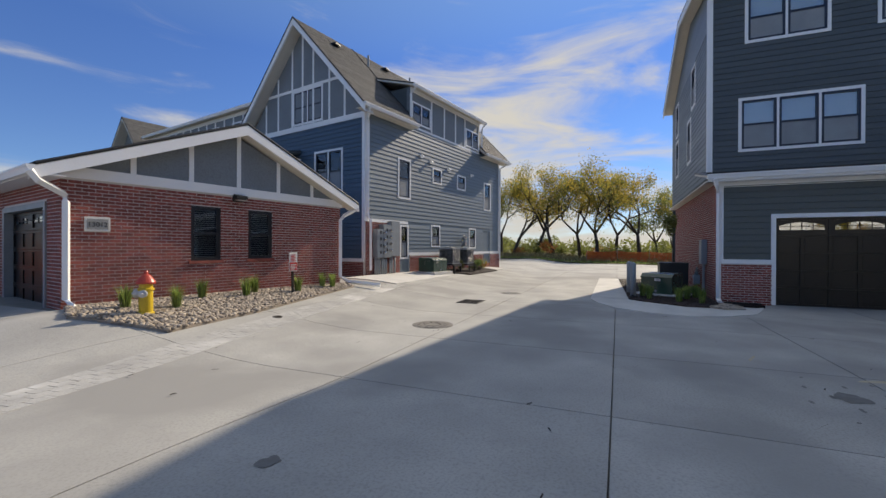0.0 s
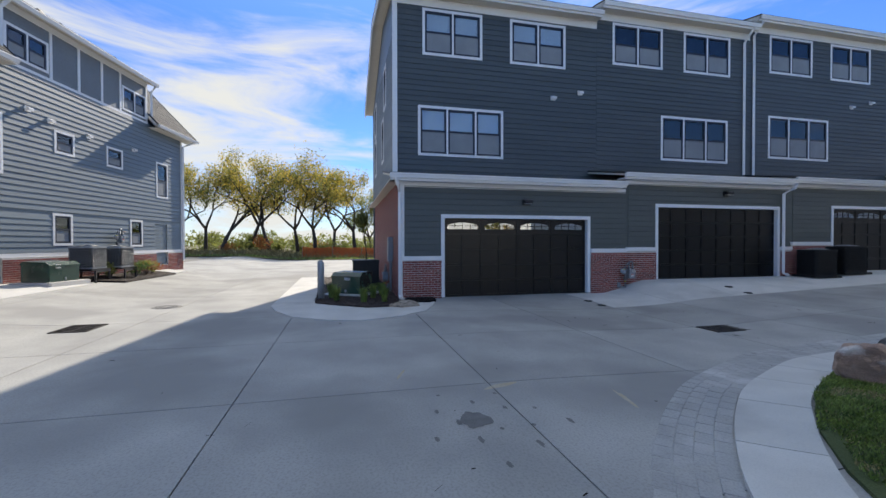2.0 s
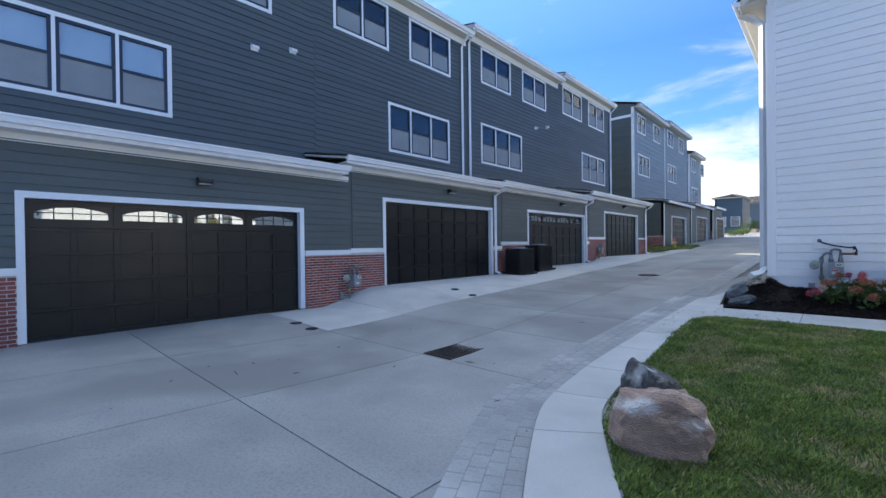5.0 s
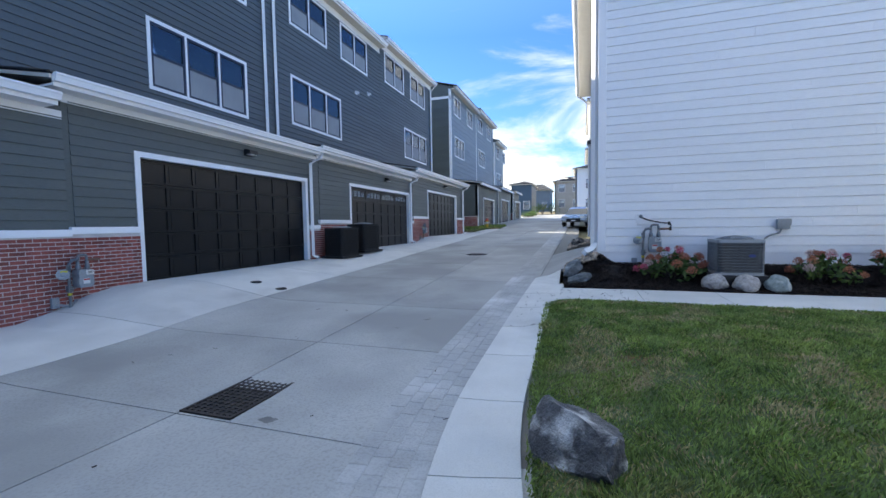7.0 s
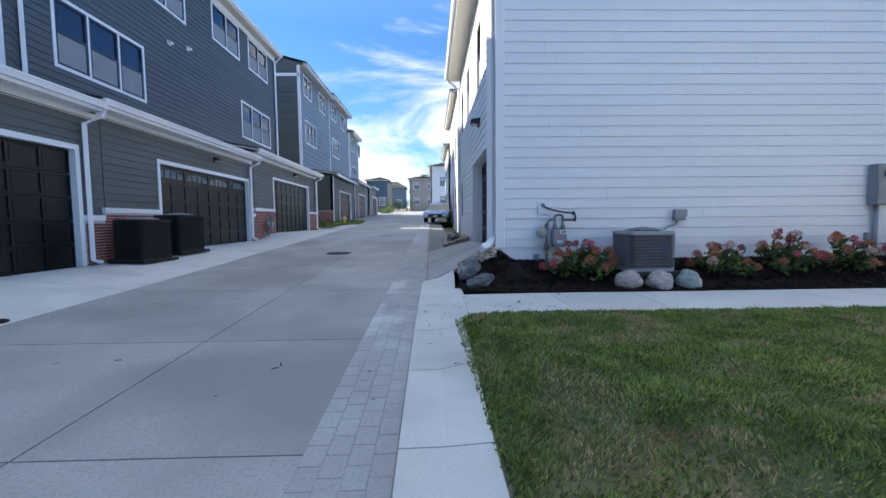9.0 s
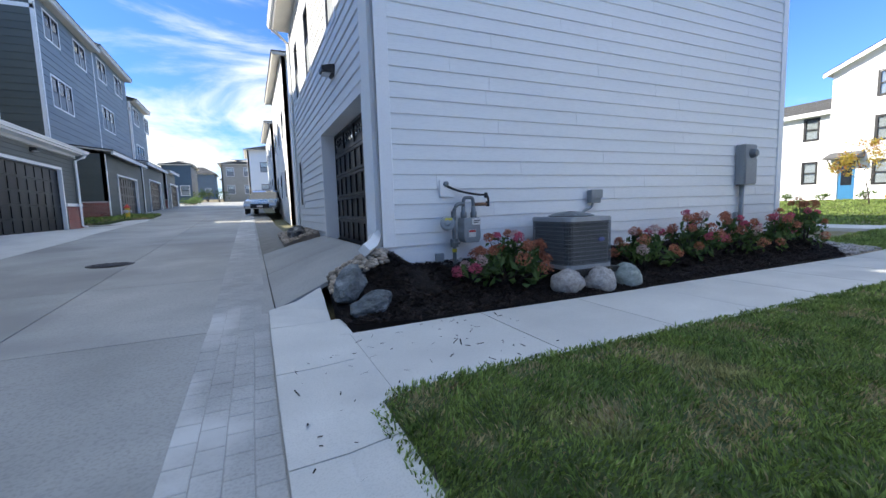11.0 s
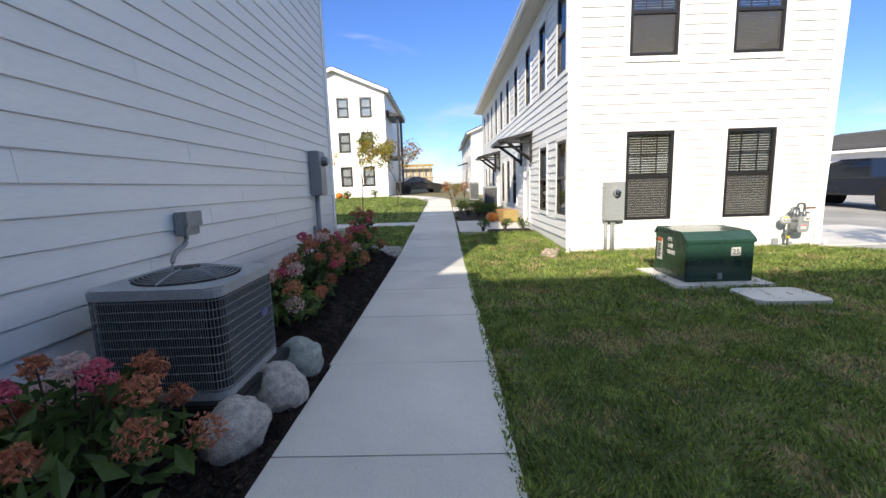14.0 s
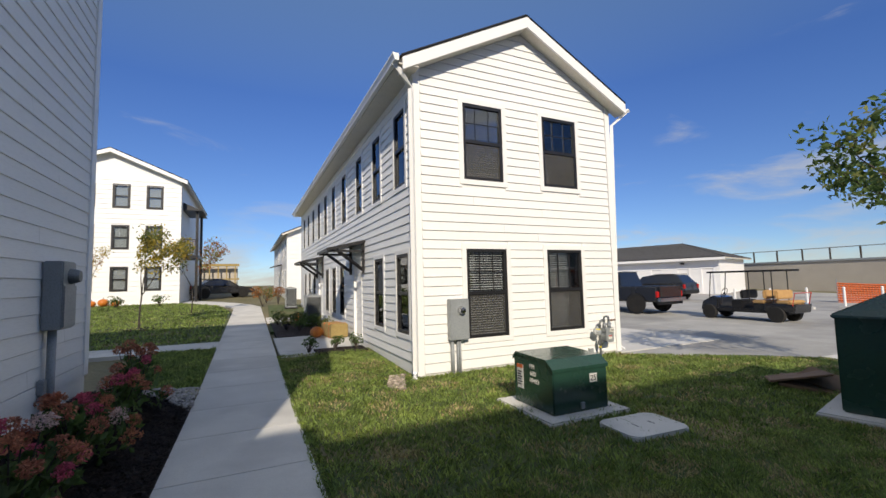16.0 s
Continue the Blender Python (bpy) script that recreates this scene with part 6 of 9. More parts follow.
def chips(name, poly, n, seed, label, lift=0.055, size=0.055):
    """Shredded bark: thin slivers lying every way."""
    pts, rng = scatter(poly, n, seed)
    vs, fs = [], []
    for x, y in pts:
        l, w, a, t = size * rng.uniform(0.4, 1.6), size * rng.uniform(0.09, 0.24), rng.uniform(0, 6.28), rng.uniform(-0.8, 0.8)
        z = gz(x, y) + lift + rng.uniform(0, 0.025)
        c, s = math.cos(a), math.sin(a)
        k = len(vs)
        for u, v in ((-l / 2, -w / 2), (l / 2, -w / 2), (l / 2, w / 2), (-l / 2, w / 2)):
            vs.append((x + u * c - v * s, y + u * s + v * c, z + u * t * 0.6 + v * 0.5))
        fs.append((k, k + 1, k + 2, k + 3))
    me = bpy.data.meshes.new(name)
    me.from_pydata(vs, [], fs)
    me.materials.append(MULCH)
    return tagged(new(name, me), label, "mulch", kind="stuff")


chips("bark_chips", BED, 40000, 3, "dark shredded bark chips on the flower bed", 0.055, 0.05)
chips("island_chips", ISLE, 5000, 4, "dark shredded bark chips round the utility boxes", 0.065)
chips("stray_chips", [(7.5, 4.5), (8.05, 4.5), (8.05, 7.4), (9.5, 7.3), (9.5, 6.2), (8.0, 6.2), (8.0, 7.0), (7.5, 7.0)], 90, 5, "stray bark chips and dry leaves on the walk", 0.04, 0.04)
chips("litter", [(3, -12), (12, -12), (12, 1), (7.4, 5), (3.5, 6)], 90, 6, "scattered dry leaves and grit on the concrete", 0.006, 0.05)


def patchy(x, y):
    """How dry the turf is at a place, 0 to 1, in blotches of a few hand widths."""
    v = noise.noise(Vector((x * 1.7, y * 1.7, 3.1))) + 0.55 * noise.noise(Vector((x * 4.3, y * 4.3, 7.7)))
    return smooth(0.02, 0.42, v)


def blades(name, poly, n, seed, h0, label, lift=0.03, mat=None, wide=0.006, keep=None):
    """Grass: bent two-piece blades in one mesh, taller and shorter in clumps that lean alike."""
    pts, rng = scatter(poly, n, seed)
    vs, fs = [], []
    for x, y in pts:
        if keep and rng.random() > keep(x, y):
            continue
        clump = noise.noise(Vector((x * 5.1, y * 5.1, 0.4)))
        hgt = h0 * rng.uniform(0.45, 1.25) * (1 + 0.5 * clump)
        a = rng.uniform(0, 6.28)
        b = 6.28 * noise.noise(Vector((x * 2.7, y * 2.7, 9.0))) + rng.uniform(-1.5, 1.5)
        lean = hgt * rng.uniform(0.2, 1.2)
        w = wide * rng.uniform(0.7, 1.4)
        dx, dy = w * math.cos(a), w * math.sin(a)
        lx, ly = lean * math.cos(b), lean * math.sin(b)
        z = gz(x, y) + lift
        k = len(vs)
        vs += [(x - dx, y - dy, z), (x + dx, y + dy, z), (x + dx * 0.7 + lx * 0.4, y + dy * 0.7 + ly * 0.4, z + hgt * 0.6), (x - dx * 0.7 + lx * 0.4, y - dy * 0.7 + ly * 0.4, z + hgt * 0.6), (x + lx, y + ly, z + hgt)]
        fs += [(k, k + 1, k + 2, k + 3), (k + 3, k + 2, k + 4)]
    me = bpy.data.meshes.new(name)
    me.from_pydata(vs, [], fs)
    me.materials.append(mat or BLADE)
    return tagged(new(name, me), label, "grass", kind="stuff")


STRAW_BLADE = leafy("dry_grass_blades", (0.54, 0.43, 0.23), (0.38, 0.31, 0.15), 0.4, 0.4, (0.34, 0.20, 0.11), 5.0)
NEAR = [(7.96, 6.1), (7.96, 4.0), (8.07, 2.5), (8.18, 1.45), (8.34, 0.84), (8.74, 0.02), (9.1, -0.62), (9.45, -1.17), (10.3, -2.1), (11.5, -1.5), (12.5, 0), (13, 6.06)]
MIDDLE = [(13, 6.06), (12.5, 0), (11.5, -1.6), (10.3, -2.1), (12.0, -3.2), (14.3, -3.9), (16.9, -0.9), (16.9, 3.95), (20, 3.95), (20.2, 6.0)]
blades("grass", NEAR, 190000, 11, 0.033, "short mown grass near the walk", wide=0.005, keep=lambda x, y: 1 - 0.78 * patchy(x, y))
blades("grass_mid", MIDDLE, 80000, 12, 0.046, "short mown grass by the white row", wide=0.008, keep=lambda x, y: 1 - 0.6 * patchy(x, y))
blades("dry_grass", NEAR, 90000, 21, 0.030, "dry straw-coloured grass in the lawn's thin patches", wide=0.005, mat=STRAW_BLADE, keep=lambda x, y: 0.10 + 0.9 * patchy(x, y))
blades("dry_grass_mid", MIDDLE, 40000, 22, 0.036, "dry straw-coloured grass in thin patches by the white row", wide=0.008, mat=STRAW_BLADE, keep=lambda x, y: 0.05 + 0.8 * patchy(x, y))
blades("grass_edge", [(7.86, 6.0), (7.88, 5.2), (7.93, 3.6), (8.0, 2.5), (8.1, 1.45), (8.27, 0.8), (8.68, -0.02), (9.04, -0.68), (9.75, -1.68), (9.84, -1.62), (9.14, -0.62), (8.78, 0.04), (8.37, 0.88), (8.2, 1.5), (8.12, 2.5), (8.05, 4.0), (8.04, 6.03), (20.1, 5.96), (20.1, 6.07), (11.7, 6.14), (8.0, 6.19)], 9000, 13, 0.036, "longer grass along the walk's edge", keep=lambda x, y: 0.9)
blades("grass_far", [(23.2, 7.4), (33, 7.5), (37.5, 8.2), (43, 12), (40, 20), (23.2, 20)], 30000, 14, 0.07, "mown grass round the young trees", wide=0.02)
blades("grass_strip", [(17.0, 7.4), (22.0, 7.4), (22.0, 8.8), (18, 8.8)], 9000, 15, 0.06, "mown grass by the cross walk", wide=0.009)
blades("grass_alley", [(0.9, 29.4), (2.6, 30.4), (2.4, 34.2), (0.4, 34.6), (-1.2, 34.6), (-1.2, 29.4)], 4000, 16, 0.1, "grass between the garage rows", 0.08, wide=0.02)
DRY = surface("dry_meadow_grass", (0.30, 0.235, 0.11), (0.20, 0.185, 0.07), 0.8, 0.2, 10, 0, rand=0.4)
blades("meadow_grass", [(-31, -40), (-31, 15), (-52, 15), (-52, -40)], 26000, 17, 0.5, "tall dry meadow grass", 0.0, DRY, wide=0.03)
blades("verge_grass", [(-30.3, -40), (-30.3, 15), (-33, 15), (-33, -40)], 6000, 18, 0.15, "green verge by the street", 0.06, BLADE, wide=0.04)


# ---- iron covers, drains and marks in the paving ----
def grate(x0, x1, y0, y1, nx, ny, label):
    zc = gz((x0 + x1) / 2, (y0 + y1) / 2)
    t = thing("drain_grate", pose((x0 + x1) / 2, (y0 + y1) / 2, zc + 0.004), label, "drain grate", "drains")
    w, d = x1 - x0, y1 - y0
    # no hole is cut: a black slab colours in the drain's shade
    part("pit", boxes((-w / 2, w / 2, -d / 2, d / 2, -0.03, 0.001)), PLASTIC_BLACK, t)
    part("rim", boxes((-w / 2, w / 2, -d / 2, -d / 2 + 0.03, 0, 0.012), (-w / 2, w / 2, d / 2 - 0.03, d / 2, 0, 0.012), (-w / 2, -w / 2 + 0.03, -d / 2, d / 2, 0, 0.0115), (w / 2 - 0.03, w / 2, -d / 2, d / 2, 0, 0.0115)), CAST_IRON, t)
    for i in range(1, nx):
        x = -w / 2 + w * i / nx
        part("bar", boxes((x - 0.012, x + 0.012, -d / 2, d / 2, 0, 0.010)), CAST_IRON, t)
    for i in range(1, ny):
        y = -d / 2 + d * i / ny
        part("bar", boxes((-w / 2, w / 2, y - 0.012, y + 0.012, 0, 0.009)), CAST_IRON, t)


grate(5.22, 5.76, 1.63, 2.47, 8, 14, "rusty cast-iron drain grate set in the concrete alley")
grate(2.75, 3.5, -10.55, -9.95, 10, 2, "dark slotted drain grate in the sunlit court")


def cover(x, y, r, label, mat=CAST_IRON):
    t = thing("manhole_cover", pose(x, y, gz(x, y)), label, "manhole cover", "covers")
    part("rim", lathe(bmesh.new(), [(r * 0.6, 0.004), (r * 1.12, 0.005), (r * 1.12, -0.02)], 28), mat, t)
    bm = bmesh.new()
    lathe(bm, [(0.01, 0.012), (r * 0.97, 0.012), (r, -0.01)], 28)
    for k in range(12):
        a = 2 * math.pi * k / 12
        for q in (0.45, 0.75):
            c = Vector((q * r * math.cos(a), q * r * math.sin(a), 0.012))
            box(bm, c.x - r * 0.07, c.x + r * 0.07, c.y - r * 0.07, c.y + r * 0.07, 0.011, 0.018)
    part("lid", bm, mat, t)


cover(6.75, -9.8, 0.36, "worn grey iron manhole cover in the court", surface("worn_iron", (0.22, 0.20, 0.18), (0.14, 0.13, 0.12), 0.7, 9, 60, 0.3))
cover(0.5, -9.75, 0.3, "small iron cover flush with the court", surface("worn_iron_pale", (0.26, 0.25, 0.23), (0.2, 0.19, 0.18), 0.7, 9, 60, 0.3))
cover(4.9, 13.4, 0.33, "iron cover in the alley", CAST_IRON)
cover(8.05, -13.2 + 0.7, 0.09, "small round valve cap in the paving", CAST_IRON)
for x, y in ((1.57, 1.49), (2.25, 1.46), (1.74, 6.3), (2.43, 6.25)):
    cover(x, y, 0.11, "small dark clean-out cap in the garage apron", PLASTIC_BLACK)


def stain(x, y, rx, ry, mat, label, seed, ang=0.0):
    bm = bmesh.new()
    n = 26
    ring = []
    for k in range(n):
        a = 2 * math.pi * k / n
        q = 1 + 0.45 * noise.noise(Vector((math.cos(a) * 1.7 + seed, math.sin(a) * 1.7, seed)))
        px, py = rx * q * math.cos(a), ry * q * math.sin(a)
        wx, wy = x + px * math.cos(ang) - py * math.sin(ang), y + px * math.sin(ang) + py * math.cos(ang)
        ring.append(bm.verts.new((wx, wy, gz(wx, wy) + 0.004)))
    bm.faces.new(ring)
    ob = link_mesh("stain", bm, mat)
    tagged(ob, label, "stain", "paving stains", kind="structure")


stain(8.75, -4.27, 0.17, 0.13, STAIN, "dark oil stain on the concrete", 1.0)
for k in range(14):
    a = k * 2.4
    stain(8.75 + (0.25 + 0.05 * k) * math.cos(a) * 0.9, -4.1 + (0.25 + 0.04 * k) * math.sin(a), 0.025 + 0.02 * (k % 3), 0.02, STAIN, "dark oil spots on the concrete", 2.0 + k)
stain(7.95, -3.72, 0.05, 0.2, STAIN_OCHRE, "ochre rust streak on the concrete", 20.0, 0.3)
stain(7.3, -4.75, 0.02, 0.18, STAIN_OCHRE, "ochre rust streak on the concrete", 21.0, 1.2)
stain(8.6, -2.6, 0.025, 0.25, STAIN_OCHRE, "ochre rust streak on the concrete", 22.0, 1.4)
stain(12.1, -8.6, 0.09, 0.07, STAIN, "dark leaf-shaped spot on the concrete", 23.0)
stain(6.05, 1.72, 0.07, 0.05, STAIN, "dark spot beside the drain", 24.0)


# ---- utilities along the white wall ----
def upright_round(w, d, z0, z1, r, soft=0.0):
    """A box with rounded upright corners, and a softened upper rim if asked."""
    bm = bmesh.new()
    out = []
    for cx, cy, a0 in ((w / 2 - r, d / 2 - r, 0), (-w / 2 + r, d / 2 - r, 90), (-w / 2 + r, -d / 2 + r, 180), (w / 2 - r, -d / 2 + r, 270)):
        out += [(cx + r * math.cos(radians(a0 + 18 * k)), cy + r * math.sin(radians(a0 + 18 * k))) for k in range(6)]
    prism(bm, out, z0, z1, "z")
    if soft:
        rim = [e for e in bm.edges if all(abs(v.co.z - z1) < 1e-6 for v in e.verts)]
        bmesh.ops.bevel(bm, geom=rim, offset=soft, segments=2, affect="EDGES")
    return bm


def ac_unit(name, m, w, d, h, label, pad=True, badge=True, fan=True, mat=AC_DARK, lid=AC_LID, r=0.07):
    """A square condenser: coil core behind a wire louvre, corner posts, lid with a fan guard, pad."""
    t = thing(name, m, label, "air conditioner", "air conditioners")
    if pad:
        part("pad", rounded(-w / 2 - 0.06, w / 2 + 0.06, -d / 2 - 0.06, d / 2 + 0.06, -0.07, 0.0, 0.01), PLASTIC_BLACK, t)
    core = upright_round(w - 0.04, d - 0.04, 0.03, h - 0.05, r)
    part("coil", core, AC_CORE, t)
    part("base_pan", upright_round(w, d, 0.0, 0.045, r), lid, t)

    def ring(z, off=0.0):
        pts = []
        for cx, cy, a0 in ((w / 2 - r, d / 2 - r, 0), (-w / 2 + r, d / 2 - r, 90), (-w / 2 + r, -d / 2 + r, 180), (w / 2 - r, -d / 2 + r, 270)):
            for k in range(4):
                a = radians(a0 + 30 * k)
                pts.append((cx + (r + off) * math.cos(a), cy + (r + off) * math.sin(a), z))
        return pts + [pts[0]]
    lv = bmesh.new()
    n = 11
    for i in range(n):
        tube(lv, ring(0.06 + (h - 0.13) * i / (n - 1)), 0.003, 4)
    rg = ring(0)
    for (x0, y0, _), (x1, y1, _) in zip(rg, rg[1:]):
        cnt = max(1, int(math.hypot(x1 - x0, y1 - y0) / 0.013))
        for k in range(cnt):
            x, y = x0 + (x1 - x0) * k / cnt, y0 + (y1 - y0) * k / cnt
            box(lv, x - 0.0016, x + 0.0016, y - 0.0016, y + 0.0016, 0.045, h - 0.05)
    tagged(part("louvre", lv, mat, t, recalc=False), "dark grey wire louvre grille")
    part("lid", upright_round(w + 0.014, d + 0.014, h - 0.055, h, r + 0.007, 0.012), lid, t, "grey sheet-metal lid")
    if fan:
        R = min(w, d) * 0.40
        # flat near-black disc on the lid, painted as the fan opening's shade
        part("fan_well", lathe(bmesh.new(), [(0.01, h + 0.002), (R, h + 0.002), (R, h - 0.01)], 32), AC_CORE, t)
        g = bmesh.new()
        for k in range(6):
            a = 2 * math.pi * k / 6
            tube(g, [(0, 0, h + 0.058)] + [(R * q * math.cos(a), R * q * math.sin(a), h + 0.058 - 0.045 * q * q) for q in (0.3, 0.6, 0.85, 1.03)], 0.006, 4)
        guard = part("fan_guard", g, METAL_GREY, t, recalc=False)
        for k in range(12):
            q = R * (k + 1.4) / 13
            zz = h + 0.055 - 0.045 * (q / R) ** 2
            ringm = bmesh.new()
            tube(ringm, [(q * math.cos(2 * math.pi * j / 32), q * math.sin(2 * math.pi * j / 32), zz) for j in range(33)], 0.003, 4)
            part("guard_ring", ringm, METAL_GREY, guard, recalc=False)
        part("hub", lathe(bmesh.new(), [(0.01, h + 0.066), (0.07, h + 0.06), (0.075, h + 0.03)], 16), PLASTIC_BLACK, t)
    if badge:
        b = bmesh.new()
        lathe(b, [(0.001, 0.008), (0.05, 0.006), (0.055, 0.0)], 20)
        for v in b.verts:
            v.co = Vector((v.co.x, -v.co.z, v.co.y * 0.5))
        part("badge", b, INK_BLUE, t, "blue oval badge", pose(w * 0.22, -d / 2 - 0.006, h * 0.55))
    return t


acz = 0.36
ac = ac_unit("air_conditioner", pose(11.07, 8.02, acz, 0, 0, 0), 0.72, 0.72, 0.63, "dark grey louvred air conditioner on a black pad in the bed")
# foam base under the low side
part("footing", boxes((-0.36, 0.36, -0.36, 0.36, -0.3, -0.07)), PLASTIC_BLACK, ac)


def conduit(name, points, r, mat, label, category="conduit"):
    bm = bmesh.new()
    tube(bm, points, r, 8)
    ob = link_mesh(name, bm, mat)
    for p in ob.data.polygons:
        p.use_smooth = True
    return tagged(ob, label, category)


# disconnect box and whip
t = thing("disconnect_box", pose(12.0, WY - 0.02, 1.24), "small grey electrical disconnect box on the white wall", "electrical box")
part("body", rounded(-0.1, 0.1, -0.09, 0.0, -0.09, 0.1, 0.008), METAL_GREY, t)
part("cover", rounded(-0.11, 0.11, -0.115, -0.09, -0.02, 0.105, 0.006), METAL_GREY, t)
part("whip", tube(bmesh.new(), curve_points([(-0.03, -0.05, -0.09), (-0.07, -0.05, -0.16), (-0.2, -0.06, -0.2), (-0.3, -0.08, -0.3), (-0.33, -0.1, -0.62)], 6), 0.018, 8), METAL_GREY, t, "flexible grey whip", shade=True)

# tall electric meter panel with its riser
t = thing("electric_meter", pose(15.63, WY - 0.02, 1.75), "tall grey electric meter panel with riser on the white wall", "electric meter")
part("cabinet", rounded(-0.18, 0.18, -0.17, 0.0, -0.36, 0.36, 0.012), METAL_GREY, t)
part("door", rounded(-0.165, 0.165, -0.185, -0.17, -0.34, 0.1, 0.006), METAL_GREY, t)
md_ = lathe(bmesh.new(), [(0.001, 0.1), (0.06, 0.09), (0.075, 0.05), (0.085, 0.0)], 20)
part("meter", md_, GALV, t, "round glass meter", pose(0.02, -0.17, 0.2, 90, 0, 0))
part("riser", tube(bmesh.new(), [(-0.05, -0.06, -0.36), (-0.05, -0.06, -1.5)], 0.04, 10), METAL_GREY, t, shade=True)
part("riser", tube(bmesh.new(), [(-0.16, -0.03, -0.85), (-0.16, -0.03, -1.5)], 0.025, 8), METAL_GREY, t, shade=True)
part("ground_box", rounded(-0.2, -0.12, -0.06, 0, -1.0, -0.86, 0.006), METAL_GREY, t)


def gas_meter(m, label, mirror=1, plate=True):
    """A gas meter set: riser with shut-off, round regulator, ridged meter body, and twin top pipes."""
    t = thing("gas_meter", m, label, "gas meter", "gas meters")
    s = mirror
    part("riser", tube(bmesh.new(), curve_points([(0, -0.16, -0.15), (0, -0.16, 0.25), (0, -0.16, 0.62), (0.02 * s, -0.16, 0.74), (0.07 * s, -0.16, 0.79), (0.14 * s, -0.16, 0.79)], 5), 0.024, 10), GALV, t, shade=True)
    part("shutoff_valve", boxes((-0.035, 0.035, -0.2, -0.12, 0.26, 0.36), (-0.05, 0.05, -0.225, -0.2, 0.3, 0.32)), GALV, t)
    part("yellow_band", lathe(bmesh.new(), [(0.03, 0.2), (0.031, 0.24)], 10, (0, -0.16, 0)), YELLOW_TAPE, t)
    reg = part("regulator", lathe(bmesh.new(), [(0.02, -0.075), (0.05, -0.07), (0.055, -0.035), (0.10, -0.03), (0.112, -0.014), (0.124, -0.012), (0.124, 0.004), (0.112, 0.008), (0.10, 0.026), (0.05, 0.034), (0.045, 0.06), (0.02, 0.064)], 24), METAL_GREY, t, "round grey pressure regulator", pose(-0.10 * s, -0.19, 0.56, 72, 0, -24 * s) @ Matrix.Scale(0.74, 4), shade=False)
    part("sticker", boxes((-0.06, 0.06, -0.004, 0.0, -0.02, 0.02)), YELLOW_TAPE, reg, "", pose(0.02, 0.06, 0.031, -90, 0, 0))
    body = bmesh.new()
    prism(body, [(-0.10, 0.28), (0.10, 0.28), (0.13, 0.34), (0.13, 0.44), (0.115, 0.46), (0.115, 0.52), (0.13, 0.54), (0.12, 0.62), (-0.12, 0.62), (-0.13, 0.54), (-0.115, 0.52), (-0.115, 0.46), (-0.13, 0.44), (-0.13, 0.34)], -0.26, -0.06)
    bmesh.ops.bevel(body, geom=body.edges[:], offset=0.008, segments=2, affect="EDGES")
    part("meter_body", body, METAL_GREY, t, "grey cast meter body", pose(0.21 * s, -0.02, 0.06) @ Matrix.Scale(0.9, 4))
    part("index", rounded(0.2 * s if s > 0 else -0.32, 0.32 if s > 0 else -0.2, -0.275, -0.25, 0.53, 0.61, 0.006), SIGN_WHITE, t)
    bars("label", t, INK, pose(0.22 if s > 0 else -0.3, -0.277, 0.55), 0.09, 0.045, 2)
    tag = part("warning_tag", boxes((0.15, 0.25, -0.266, -0.26, 0.38, 0.47)), SIGN_WHITE, t, "white tag with a red heading")
    part("heading", boxes((0.155, 0.245, -0.268, -0.266, 0.44, 0.465)), INK_RED, tag)
    for x in (0.14, 0.28):
        part("coupling", lathe(bmesh.new(), [(0.035, 0.6), (0.04, 0.63), (0.04, 0.68), (0.028, 0.7), (0.028, 0.76)], 10, (x * s, -0.16, 0)), GALV, t, shade=True)
    part("cross_pipe", tube(bmesh.new(), curve_points([(0.14 * s, -0.16, 0.76), (0.145 * s, -0.16, 0.84), (0.17 * s, -0.16, 0.865), (0.25 * s, -0.16, 0.865), (0.275 * s, -0.16, 0.84), (0.28 * s, -0.16, 0.76)], 5), 0.022, 10), GALV, t, shade=True)
    part("outlet_pipe", tube(bmesh.new(), [(0.28 * s, -0.16, 0.78), (0.48 * s, -0.16, 0.78)], 0.02, 8), surface("rusty_pipe", (0.2, 0.11, 0.07), (0.15, 0.08, 0.055), 0.7, 9, 60, 0.3), t, shade=True)
    if plate:
        part("wall_pipe", tube(bmesh.new(), curve_points([(0.44 * s, -0.16, 0.78), (0.49 * s, -0.16, 0.785), (0.5 * s, -0.16, 0.85), (0.47 * s, -0.155, 0.895), (0.36 * s, -0.13, 0.905), (0.15 * s, -0.07, 0.95), (0.0, -0.03, 1.01), (-0.03 * s, 0.0, 1.02)], 4), 0.014, 8), PLASTIC_BLACK, t, "black wrapped gas pipe", shade=True)
    for q in ((0.49 * s, -0.16, 0.785), (0.47 * s, -0.155, 0.893)) if plate else ():
        part("elbow", lathe(bmesh.new(), [(0.012, -0.035), (0.024, -0.03), (0.024, 0.03), (0.012, 0.035)], 10, q), PLASTIC_BLACK, t, shade=True)
    for z in (0.3, 0.62, 0.68):
        part("union_nut", lathe(bmesh.new(), [(0.027, z - 0.028), (0.036, z - 0.024), (0.036, z + 0.024), (0.027, z + 0.028)], 6, (0, -0.16, 0)), GALV, t)
    part("bypass", tube(bmesh.new(), [(-0.16 * s, -0.05, 0.06), (0.0, -0.16, 0.02), (0.12 * s, -0.1, 0.1)], 0.022, 8), METAL_GREY, t, shade=True)
    part("bracket", boxes((-0.2, -0.1, -0.06, 0.0, 0.0, 0.18)), METAL_GREY, t)
    return t


